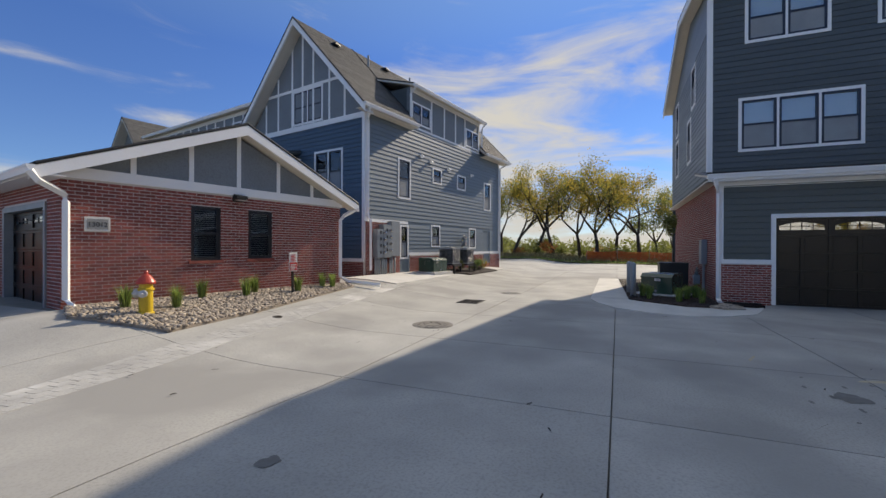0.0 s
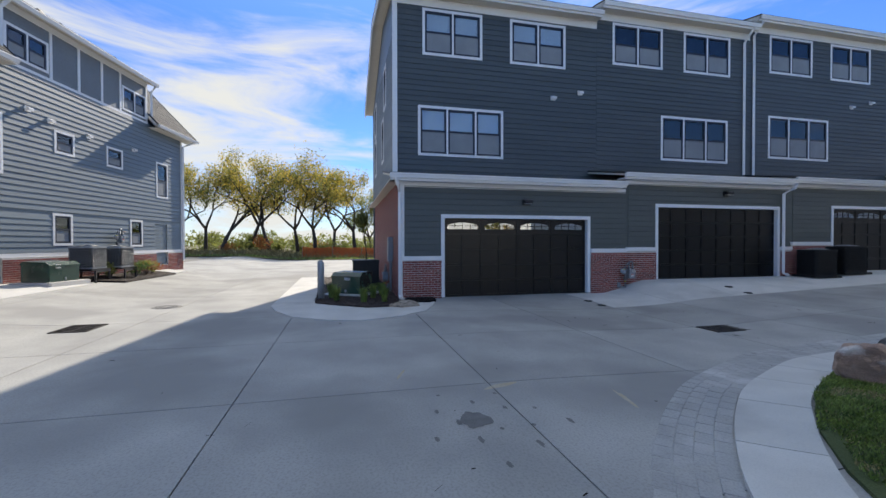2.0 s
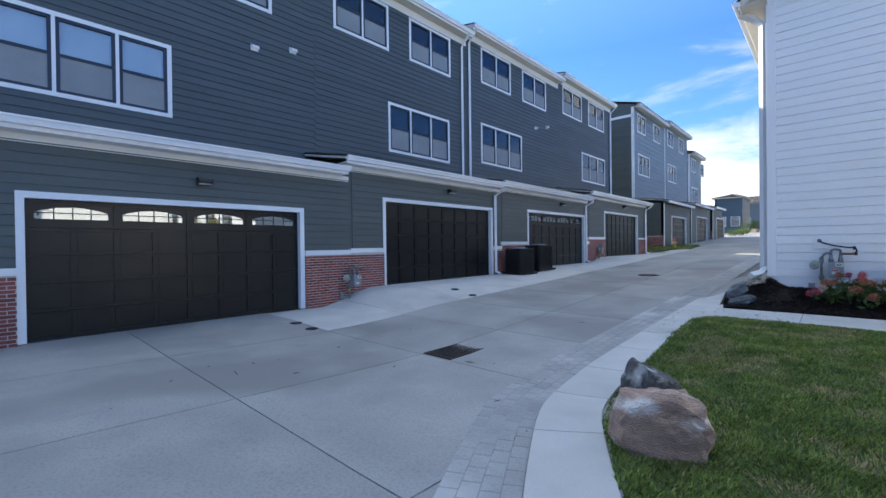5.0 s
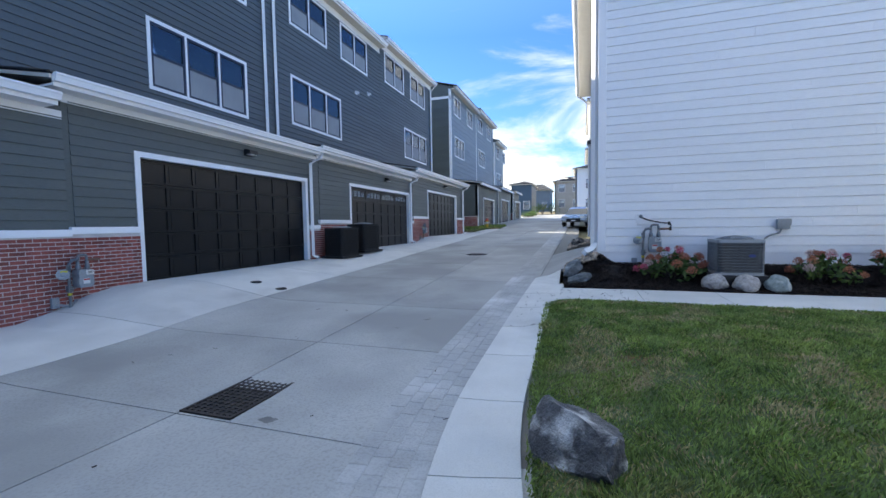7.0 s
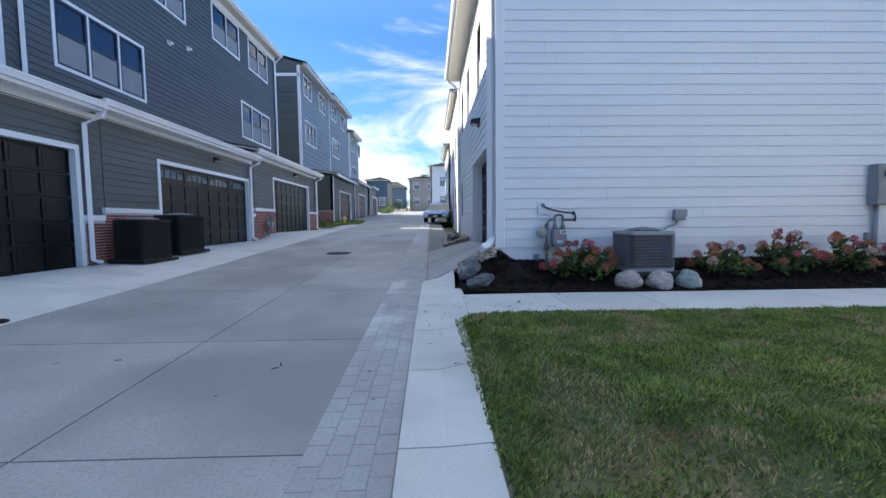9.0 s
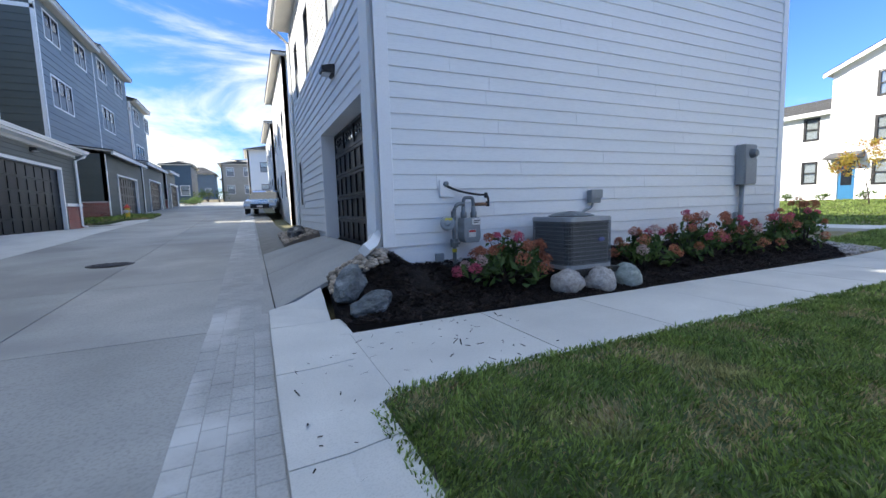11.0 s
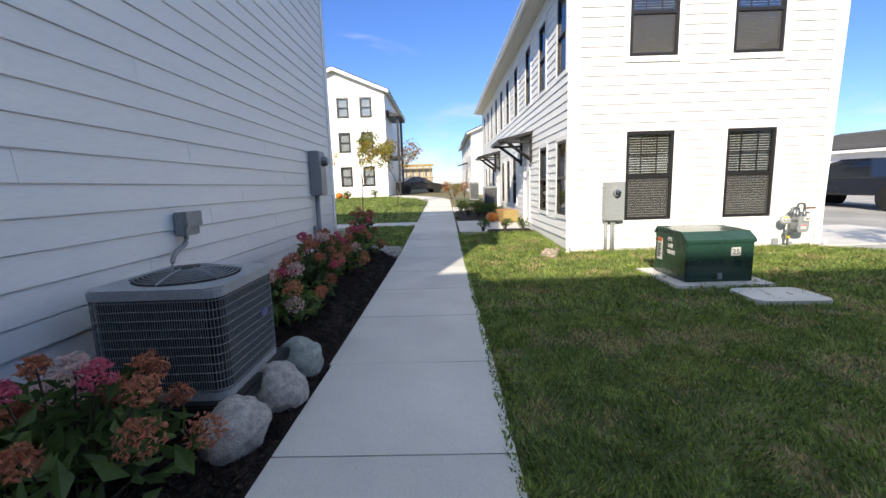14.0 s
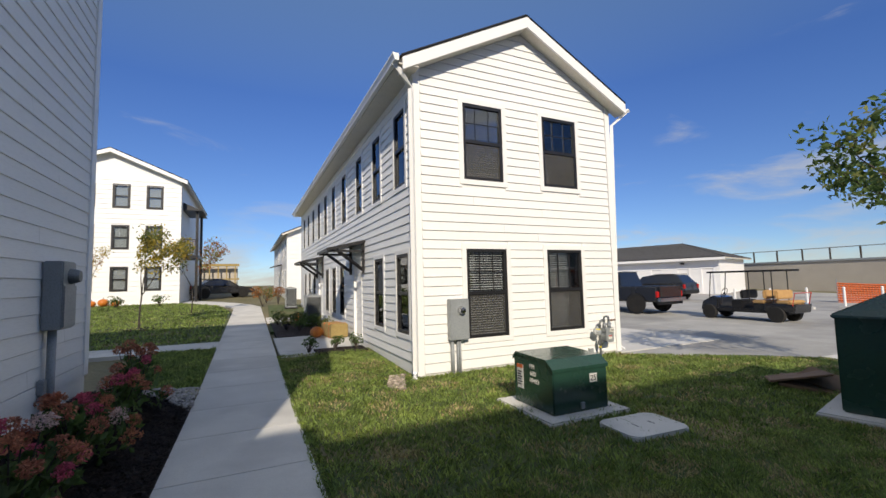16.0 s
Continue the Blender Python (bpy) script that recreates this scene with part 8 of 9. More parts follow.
rng_t = random.Random(21)
for k, (x, y, hh, ln) in enumerate(((-50, -31, 10, 0), (-47, -26.5, 11.2, 0.1), (-49, -23.3, 12.0, -0.12), (-46, -20.6, 11.4, 0.35), (-48, -18.0, 13.0, 0.3), (-47, -14.8, 12.6, 0.05), (-49, -11.6, 13.2, -0.05), (-46, -9.0, 12.2, 0.15), (-50, -6.5, 12.8, -0.1), (-48, -3.8, 11.6, 0.1), (-56, -1.0, 10.5, 0), (-60, 5.0, 11, 0), (-62, 11, 10, 0))):
    tree(pose(x, y, gz(x, y) - 0.3, 0, 0, rng_t.uniform(0, 360)), hh, 100 + k, [(LEAF_OLIVE, 0.4), (LEAF_GOLD, 0.6)] if 1 < k < 10 else [(LEAF_OLIVE, 0.8), (LEAF_GREEN, 0.2)], "tall field tree with thin yellowing crown at the meadow's edge", 0.17, 0.13, 13, fork=2, first=0.17, spreadk=0.40, lean=ln, depth=6, puff=1.15, low=2, droop=0.6)


def shrub(m, r, h, n, mat, label, seed, name="shrub", leaf=0.05, squash=None):
    t = thing(name, m, label, "shrub", "shrubs")
    rng = random.Random(seed)
    stems = bmesh.new()
    centres = []
    for k in range(9):
        a, q = rng.uniform(0, 6.28), r * rng.uniform(0.2, 0.9)
        p = Vector((q * math.cos(a), q * math.sin(a), h * rng.uniform(0.45, 0.95)))
        tube(stems, [(0, 0, -0.05), p * 0.5 + Vector((0, 0, 0.05 * h)), p], 0.012 + 0.01 * r, 5, 0.005)
        centres.append((tuple(p), r * rng.uniform(0.35, 0.55), n // 9))
    part("stalk", stems, BARK, t)
    part("foliage", leaf_mesh("foliage", centres, leaf, mat, seed), mat, t)
    return t


for k in range(24):
    x, y = rng_t.uniform(-54, -42), rng_t.uniform(-34, 12)
    shrub(pose(x, y, gz(x, y) - 0.05), rng_t.uniform(0.9, 2.2), rng_t.uniform(1.0, 3.2), 520, (LEAF_OLIVE, LEAF_RUST, LEAF_OLIVE)[k % 3], "rough wild shrub at the edge of the meadow", 300 + k, "wild_shrub", 0.14)
clumps = []
for k in range(420):
    x, y = rng_t.uniform(-75, -58), rng_t.uniform(-75, 55)
    r = rng_t.uniform(0.7, 1.6)
    clumps.append(((x, y, gz(x, y) + rng_t.uniform(0.2, 2.4)), r, 60))
woods = new("far_woods", leaf_mesh("far_woods", clumps, 0.28, LEAF_OLIVE, 77))
tagged(woods, "low olive thicket beyond the meadow trees", "thicket", kind="stuff")
for x, y, mat in ((-5.2, -13.6, LEAF_OLIVE), (-6.3, -13.3, LEAF_GREEN), (-7.4, -13.4, LEAF_OLIVE), (-8.3, -13.5, LEAF_RUST)):
    shrub(pose(x, y, gz(x, y) + 0.05), 0.38, 0.5, 320, mat, "low rounded shrub in the court's mulch bed", int(-x * 10), leaf=0.045)
for x, y in ((20.3, 5.35), (20.3, 4.75), (20.35, 4.2)):
    shrub(pose(x, y, gz(x, y) + 0.05), 0.2, 0.32, 260, LEAF_GREEN, "small clipped shrub at the porch slab", int(x * 10 + y * 7), leaf=0.03)
for k in range(9):
    x, y = 23.4 + 0.4 * k, 4.4 + (k * 0.37) % 1.3
    shrub(pose(x, y, gz(x, y) + 0.05), 0.3, 0.45, 260, LEAF_GREEN if k % 3 else LEAF_OLIVE, "low shrub in the bed along the white row", 60 + k, leaf=0.04)
for k in range(5):
    x, y = 39.0 + 0.2 * k, 11.3 + 2.1 * k
    shrub(pose(x, y, gz(x, y) + 0.03), 0.4, 0.55, 200, LEAF_GREEN, "round shrub at the foot of the far white house", 80 + k, leaf=0.06)
for x, y in ((37.0, 5.0), (38.3, 5.6), (36.2, 5.9)):
    shrub(pose(x, y, gz(x, y) + 0.03), 0.5, 1.0, 260, LEAF_RUST if x < 37.5 else LEAF_OLIVE, "autumn shrub near the far walk", int(x), leaf=0.06)


def tuft(x, y, h, n, label, seed, lift=0.04):
    """An upright clump of ornamental grass."""
    rng = random.Random(seed)
    bm = bmesh.new()
    for k in range(n):
        a, q = rng.uniform(0, 6.28), rng.uniform(0, 0.07)
        hh, out = h * rng.uniform(0.6, 1.1), rng.uniform(0.02, 0.45) * h
        b = a + rng.uniform(-0.6, 0.6)
        p0 = Vector((q * math.cos(a), q * math.sin(a), 0))
        p1 = p0 + Vector((out * 0.35 * math.cos(b), out * 0.35 * math.sin(b), hh * 0.65))
        p2 = p0 + Vector((out * math.cos(b), out * math.sin(b), hh))
        w = Vector((-math.sin(b), math.cos(b), 0)) * 0.006
        v = [bm.verts.new(p) for p in (p0 - w, p0 + w, p1 + w, p1 - w, p2)]
        bm.faces.new(v[:4])
        bm.faces.new((v[3], v[2], v[4]))
    ob = link_mesh("grass_tuft", bm, BLADE, recalc=False)
    ob.matrix_basis = pose(x, y, gz(x, y) + lift)
    return tagged(ob, label, "ornamental grass", "grass tufts")


for k, (x, y) in enumerate(((9.6, -14.47), (9.05, -13.93), (8.11, -14.5), (7.28, -14.17), (6.83, -14.4), (5.92, -13.91), (4.58, -13.88), (4.75, -14.1))):
    tuft(x, y, 0.42, 130, "small green grass tuft in the gravel bed", 400 + k)
for k, (x, y) in enumerate(((0.75, -5.6), (1.2, -4.9), (0.4, -4.6), (-0.3, -4.3), (1.15, -4.35), (0.1, -5.75))):
    tuft(x, y, 0.4, 200, "dark green grass tuft in the mulch island", 420 + k, 0.06)


def hydrangea(x, y, r, h, heads, seed, label, pinks=0.3):
    """A flowering bush: separate leafy stalks, each with a round head of many small petals."""
    t = thing("hydrangea", pose(x, y, gz(x, y) + 0.04), label, "flowering shrub", "hydrangeas")
    rng = random.Random(seed)
    leaf_c = []
    for k in range(heads):
        a = 2.4 * k + rng.uniform(-0.5, 0.5)
        q = r * math.sqrt((k + 0.5) / heads) * rng.uniform(0.8, 1.2)
        z = h * (1.0 - 0.6 * (q / r) ** 2) * rng.uniform(0.75, 1.2)
        p = Vector((q * math.cos(a) * 1.1, q * math.sin(a) * 0.8, max(0.12, z)))
        st = bmesh.new()
        tube(st, [(p.x * 0.15, p.y * 0.15, -0.05), Vector((p.x * 0.6, p.y * 0.6, p.z * 0.55)), p], 0.007, 5, 0.004)
        part("stalk", st, BARK, t)
        leaf_c += [((p.x * 0.85, p.y * 0.85, p.z * 0.75), 0.11, 8), ((p.x * 0.6, p.y * 0.6, p.z * 0.5), 0.14, 9)]
        u = rng.random()
        mat = PETAL_PINK if u < pinks else (PETAL_WHITE if u < pinks + 0.12 else PETAL_RUST)
        size = rng.uniform(0.06, 0.10)
        part("flower_head", leaf_mesh("flower_head", [(tuple(p), size, 110), ((p.x, p.y, p.z + size * 0.4), size * 0.6, 40)], 0.016, mat, seed + int(p.x * 100), 0.8, 0.7), mat, t)
    part("foliage", leaf_mesh("leaves", leaf_c, 0.062, LEAF_GREEN, seed, 1.0, 0.5), LEAF_GREEN, t)


hydrangea(10.08, 7.98, 0.56, 0.50, 28, 1, "low hydrangea with rusty and pink flower heads beside the gas meter", 0.22)
hydrangea(12.4, 7.98, 0.42, 0.56, 15, 2, "hydrangea with rusty pink flower heads in the mulch bed", 0.3)
hydrangea(13.5, 8.05, 0.44, 0.60, 17, 3, "hydrangea with faded pink flower heads in the mulch bed", 0.4)
hydrangea(14.6, 8.05, 0.44, 0.58, 16, 4, "hydrangea with faded flower heads in the mulch bed", 0.3)
hydrangea(15.7, 8.02, 0.42, 0.56, 14, 5, "hydrangea with rusty flower heads near the meter panel", 0.25)
hydrangea(16.55, 8.0, 0.42, 0.78, 18, 6, "tall hydrangea with dark rusty heads at the bed's end", 0.1)

# young trees
tree(pose(27.4, 10.05, gz(27.4, 10.05)), 3.5, 501, [(LEAF_GOLD, 0.6), (LEAF_OLIVE, 0.4)], "young yellowing tree on the lawn", 0.04, 0.055, 26, fork=2, first=0.38, spreadk=0.42, depth=4, puff=0.3)
tree(pose(32.8, 9.1, gz(32.8, 9.1)), 3.6, 502, [(LEAF_RUST, 0.6), (LEAF_OLIVE, 0.4)], "young rusty-leaved tree on the lawn", 0.04, 0.055, 14, fork=2, first=0.38, spreadk=0.42, depth=4, puff=0.3)
tree(pose(34.5, 13.6, gz(34.5, 13.6)), 3.2, 503, [(LEAF_GOLD, 0.7), (LEAF_RUST, 0.3)], "young golden tree on the lawn", 0.04, 0.055, 18, fork=2, first=0.38, spreadk=0.42, depth=4, puff=0.28)
tree(pose(11.45, -2.75, gz(11.45, -2.75), 0, 0, 40), 4.9, 504, [(LEAF_GREEN, 0.7), (LEAF_OLIVE, 0.3)], "young maple with green leaves beside the switchgear", 0.06, 0.07, 30, fork=2, first=0.24, spreadk=0.45, depth=4, puff=0.42)
tree(pose(-2.7, -4.65, 0.9), 1.7, 505, [(LEAF_OLIVE, 1)], "small upright conifer in the black planter", 0.03, 0.04, 30, fork=2, first=0.35, spreadk=0.25, depth=3, puff=0.16)
for x, y in ((27.4, 10.05), (32.8, 9.1), (34.5, 13.6)):
    bed("tree_ring", [(x + 0.45 * math.cos(a), y + 0.45 * math.sin(a)) for a in [k * math.pi / 6 for k in range(12)]], MULCH, "mulch ring round a young tree", 0.05, "tree ring")


# ---- vehicles ----
def wheel(parent, x, y, r, w, rim=CHROME):
    tyre = part("wheel", lathe(bmesh.new(), [(r * 0.62, -w / 2), (r * 0.95, -w / 2), (r, -w / 2 + 0.03), (r, w / 2 - 0.03), (r * 0.95, w / 2), (r * 0.62, w / 2)], 26), RUBBER, parent, "", pose(x, y, r, 90, 0, 0))
    part("rim", lathe(bmesh.new(), [(0.02, -w / 2 + 0.03), (r * 0.25, -w / 2 + 0.02), (r * 0.62, -w / 2 + 0.01), (r * 0.63, w / 2 - 0.01), (r * 0.25, w / 2 - 0.02), (0.02, w / 2 - 0.03)], 20), rim, tyre)
    sp = bmesh.new()
    for k in range(7):
        a = 2 * math.pi * k / 7
        for s in (-1, 1):
            c, e = Vector((r * 0.2 * math.cos(a), r * 0.2 * math.sin(a), s * (w / 2 - 0.015))), Vector((r * 0.6 * math.cos(a), r * 0.6 * math.sin(a), s * (w / 2 - 0.005)))
            tube(sp, [c, e], 0.022, 4)
    part("spokes", sp, RUBBER if rim is CHROME else CHROME, tyre)


def shell(outline, width, belt, tuck, bevel=0.05):
    """A car shell: a side outline run across the width, drawn in above the belt line, with soft edges."""
    bm = bmesh.new()
    prism(bm, outline, -width / 2, width / 2)
    bmesh.ops.bevel(bm, geom=[e for e in bm.edges if abs(e.verts[0].co.y - e.verts[1].co.y) < 1e-6], offset=bevel, segments=3, affect="EDGES")
    for v in bm.verts:
        if v.co.z > belt:
            v.co.y *= 1 - tuck * (v.co.z - belt)
        v.co.y *= 1 - 0.02 * abs(v.co.x)
    return bm


def car(name, m, paint, label, length, width, low, glass, wheels, r, extra=(), lamps=True):
    """low and glass are side outlines of (x, z): the painted body and the greenhouse."""
    t = thing(name, m, label, "car", "vehicles")
    part("body", shell(low, width, 0.75, 0.12, 0.06), paint, t, shade=False)
    if glass:
        part("greenhouse", shell(glass, width * 0.9, 0.85, 0.28, 0.03), GLASS_CAR, t)
        zt = max(z for _, z in glass)
        xs = [x for x, z in glass if z > zt - 0.08]
        rf = rounded(min(xs), max(xs), -width * 0.36, width * 0.36, zt - 0.02, zt + 0.025, 0.02, 2)
        part("roof", rf, paint, t)
        for s in (-1, 1):
            part("mirror", rounded(max(xs) + 0.25, max(xs) + 0.4, s * width * 0.5 - 0.04 + s * 0.05, s * width * 0.5 + 0.04 + s * 0.1, 0.95, 1.08, 0.03, 2), paint, t)
    for x in wheels:
        for s in (-1, 1):
            wheel(t, x, s * (width / 2 - 0.1), r, 0.22)
            arch = lathe(bmesh.new(), [(r * 0.2, -0.02), (r * 1.15, -0.02), (r * 1.15, 0.02), (r * 0.2, 0.02)], 22)
            part("wheel_arch", arch, PLASTIC_BLACK, t, "", pose(x, s * (width / 2 - 0.022), r * 1.02, 90, 0, 0))
    xe = max(x for x, _ in low)
    xb = min(x for x, _ in low)
    for s in (-1, 1):
        part("headlight", rounded(xe - 0.12, xe - 0.0, s * width * 0.34 - 0.17, s * width * 0.34 + 0.17, 0.6, 0.72, 0.02, 2), SIGN_WHITE, t, "clear headlight")
        part("tail_light", rounded(xb, xb + 0.1, s * width * 0.42 - 0.08, s * width * 0.42 + 0.08, 0.7, 0.98, 0.02, 2), LAMP_RED, t, "red tail light")
    part("grille", rounded(xe - 0.05, xe + 0.006, -width * 0.28, width * 0.28, 0.32, 0.56, 0.02, 2), PLASTIC_BLACK, t)
    part("plate", boxes((xe + 0.004, xe + 0.012, -0.15, 0.15, 0.38, 0.47)), SIGN_WHITE, t)
    part("bumper", rounded(xb - 0.03, xb + 0.08, -width * 0.45, width * 0.45, 0.38, 0.6, 0.03, 2), PLASTIC_BLACK if paint is not PAINT_SILVER else paint, t)
    return t


GLASS_CAR = surface("car_glass", (0.012, 0.014, 0.016), (0.01, 0.012, 0.014), 0.12, 2, 30, 0, coat=1.0)
SEDAN = [(-2.3, 0.3), (2.25, 0.3), (2.32, 0.45), (2.25, 0.68), (1.2, 0.86), (-1.7, 0.95), (-2.25, 0.92), (-2.36, 0.6)]
SEDAN_G = [(1.15, 0.84), (0.45, 1.3), (-0.2, 1.43), (-0.95, 1.36), (-1.75, 0.93)]
SUV = [(-2.3, 0.35), (2.25, 0.35), (2.32, 0.55), (2.25, 0.85), (1.2, 1.0), (-2.3, 1.08), (-2.38, 0.6)]
SUV_G = [(1.1, 0.98), (0.55, 1.5), (-0.3, 1.63), (-1.8, 1.58), (-2.25, 1.06)]
PICK = [(-2.9, 0.5), (2.85, 0.5), (2.92, 0.7), (2.88, 1.08), (1.45, 1.18), (0.2, 1.2), (-2.9, 1.2), (-2.95, 0.8)]
PICK_G = [(1.35, 1.15), (0.75, 1.78), (0.3, 1.88), (-0.85, 1.86), (-1.05, 1.15)]
car("sedan_car", pose(8.25, 32.0, gz(7.4, 32.0) + 0.02, 0, 0, -100), PAINT_SILVER, "silver sedan parked facing down the alley", 4.6, 1.8, SEDAN, SEDAN_G, (-1.4, 1.42), 0.33)
car("sedan_car", pose(47.5, 8.6, gz(47.5, 8.6), 0, 0, -70), PAINT_BLACK, "black sedan parked beyond the far lawn", 4.6, 1.8, SEDAN, SEDAN_G, (-1.4, 1.42), 0.33)
tk = car("pickup_truck", pose(25.55, -10.4, gz(25.55, -10.4), 0, 0, 4), PAINT_BLACK, "black crew-cab pickup truck parked by the garages", 5.8, 2.05, PICK, PICK_G, (-1.9, 1.9), 0.42)
part("tailgate", rounded(-2.99, -2.93, -0.8, 0.8, 0.72, 1.18, 0.02, 2), PAINT_BLACK, tk)
part("rear_bumper", rounded(-3.12, -2.95, -0.95, 0.95, 0.52, 0.68, 0.03, 2), CHROME, tk, "chrome rear bumper")
car("suv_car", pose(29.6, -18.7, gz(29.6, -18.7), 0, 0, 6), PAINT_BLACK, "dark sport utility car parked beyond the pickup", 4.6, 1.85, SUV, SUV_G, (-1.4, 1.42), 0.36)

# six-seat golf cart
t = thing("golf_cart", pose(19.55, -11.1, gz(19.5, -11.1), 0, 0, 178), "black six-seat golf cart with tan seats and roof", "golf cart")
part("chassis", rounded(-1.55, 1.55, -0.5, 0.5, 0.3, 0.45, 0.04, 2), PLASTIC_BLACK, t)
part("front_cowl", shell([(-1.75 + 0.05, 0.35), (-0.95, 0.35), (-0.95, 0.85), (-1.2, 0.9), (-1.62, 0.68)], 1.05, 0.6, 0.3, 0.05), PAINT_BLACK, t, "black front cowl")
part("rear_body", shell([(0.75, 0.35), (1.7, 0.35), (1.75, 0.65), (0.75, 0.68)], 1.1, 0.6, 0.1, 0.05), PAINT_BLACK, t)
for x, f in ((-0.25, 1), (0.55, 1), (1.35, -1)):
    part("seat", rounded(x - 0.22, x + 0.22, -0.5, 0.5, 0.66, 0.78, 0.04, 2), PLASTIC_BLACK if x < 1 and x < 0.3 else TAN_SEAT, t)
    part("backrest", rounded(x + 0.2 * f - 0.05, x + 0.2 * f + 0.05, -0.5, 0.5, 0.82, 1.15, 0.04, 2), PLASTIC_BLACK if x < 0.3 else TAN_SEAT, t)
    part("seat_box", boxes((x - 0.2, x + 0.2, -0.45, 0.45, 0.45, 0.66)), PLASTIC_BLACK, t)
part("roof", rounded(-1.35, 1.45, -0.58, 0.58, 1.83, 1.9, 0.03, 2), PLASTIC_BLACK, t, "black canopy roof")
for x in (-1.2, 0.25, 1.05):
    for s in (-0.48, 0.48):
        part("roof_post", tube(bmesh.new(), [(x - (0.12 if x < -1 else 0), s, 0.7), (x, s, 1.85)], 0.018, 6), PLASTIC_BLACK, t)
part("steering_wheel", tube(bmesh.new(), [(-0.85 + 0.06 * math.cos(a), -0.22 + 0.17 * math.cos(a + 1.57), 1.05 + 0.16 * math.sin(a + 1.57)) for a in [k * math.pi / 8 for k in range(17)]], 0.014, 6), PLASTIC_BLACK, t)
part("steering_column", tube(bmesh.new(), [(-1.1, -0.22, 0.7), (-0.85, -0.22, 1.04)], 0.02, 6), PLASTIC_BLACK, t)
rl = bmesh.new()
tube(rl, [(1.65, -0.5, 0.6), (1.75, -0.5, 1.05), (1.75, 0.5, 1.05), (1.65, 0.5, 0.6)], 0.018, 6)
part("rear_rail", rl, RED_PAINT, t)
for x in (-1.3, 1.15):
    for s in (-0.5, 0.5):
        wheel(t, x, s, 0.28, 0.2)

# ---- parking side: garages, fences ----
h = House("long_garage", 36, -27, 0.3, "long low pale garage building with a grey hip roof", "garage")
mg = pose(46.0, -21.5, 0, 0, 0, 198)
gl = 16.7
hs = [(c - 0.45, c + 0.45, 0.3, 2.35) for c in (1.6, 4.2, 6.8, 9.4, 12.0, 14.1, 15.85)]
wall_core(h, mg, 0, gl, 0.0, 3.1, hs, WHITE_SIDING)
siding(h, mg, 0, gl, 0.5, 3.0, WHITE_SIDING, hs, exposure=0.25)
for a in hs:
    h.add("door", boxes((a[0] + 0.05, a[1] - 0.05, 0.03, 0.08, a[2], a[3] - 0.05)), WHITE, mg)
    h.add("door_frame", boxes((a[0] - 0.08, a[0] + 0.05, -0.03, 0.1, a[2], a[3]), (a[1] - 0.05, a[1] + 0.08, -0.03, 0.1, a[2], a[3]), (a[0] + 0.05, a[1] - 0.05, -0.03, 0.1, a[3] - 0.05, a[3] + 0.08)), WHITE, mg)
h.add("fascia", boxes((-0.5, gl + 0.5, -0.55, -0.45, 2.95, 3.2)), WHITE, mg)
h.add("side_wall", boxes((gl - 0.2, gl, 0.2, 8, 0, 3.1), (0, 0.2, 0.2, 8, 0, 3.1)), WHITE_SIDING, mg)


def lpt(u, v, z):
    return tuple(mg @ Vector((u, v, z)))


roof_slab(h, [lpt(-0.5, -0.55, 3.18), lpt(gl + 0.5, -0.55, 3.18), lpt(gl - 3.8, 4, 4.7), lpt(3.8, 4, 4.7)])
roof_slab(h, [lpt(gl + 0.5, -0.55, 3.18), lpt(gl + 0.5, 8.5, 3.18), lpt(gl - 3.8, 4.02, 4.7), lpt(gl - 3.8, 4, 4.7)])
wall_lamp(h, mg, gl - 2.6, 2.75)

pad2 = drape("parking_road", spread(17, 46, 1.5), spread(-34, -1.6, 1.5), -0.01, surface("parking_concrete", (0.40, 0.38, 0.36), (0.33, 0.315, 0.30), 0.9, 0.6, 30, 0.3, stain=(0.29, 0.28, 0.265), stain_at=0.55), lambda x, y: x > 20.5 or y < -4)
tagged(pad2, "grey concrete parking court behind the white row", "road", kind="structure")
slab(17.0, 20.4, -5.0, -1.2, 0.02, WALK, road, "apron_slab")
for k in range(7):
    x, y = 22.5 - 0.9 * k, -15.2 - 1.3 * k
    t = thing("marker_post", pose(x, y, gz(x, y)), "slim white marker post in the verge", "post", "marker posts")
    part("post", lathe(bmesh.new(), [(0.05, 0), (0.05, 1.0), (0.02, 1.04)], 10), WHITE, t)
    part("base", rounded(-0.25, 0.25, -0.12, 0.12, -0.02, 0.12, 0.02), WALK, t)
h = House("works_shed", 20, -33, 0.3, "pale low works building behind the parking court", "building")
h.add("wall", boxes((8, 37, -38, -37.8, 0.0, 2.7)), BEIGE)
h.add("panel", boxes((19, 23, -37.8, -37.74, 1.0, 2.3)), surface("straw_panel", (0.6, 0.5, 0.3), (0.5, 0.42, 0.25), 0.8, 3, 30, 0.2), Matrix())
h.add("parapet", boxes((7.9, 37.1, -38.1, -37.7, 2.7, 2.85)), METAL_GREY)
for k in range(15):
    h.add("rail_post", boxes((8.2 + 1.95 * k, 8.3 + 1.95 * k, -37.9, -37.8, 2.85, 3.85)), BARK)
h.add("top_rail", boxes((8.1, 37, -37.9, -37.8, 3.8, 3.87)), METAL_GREY)


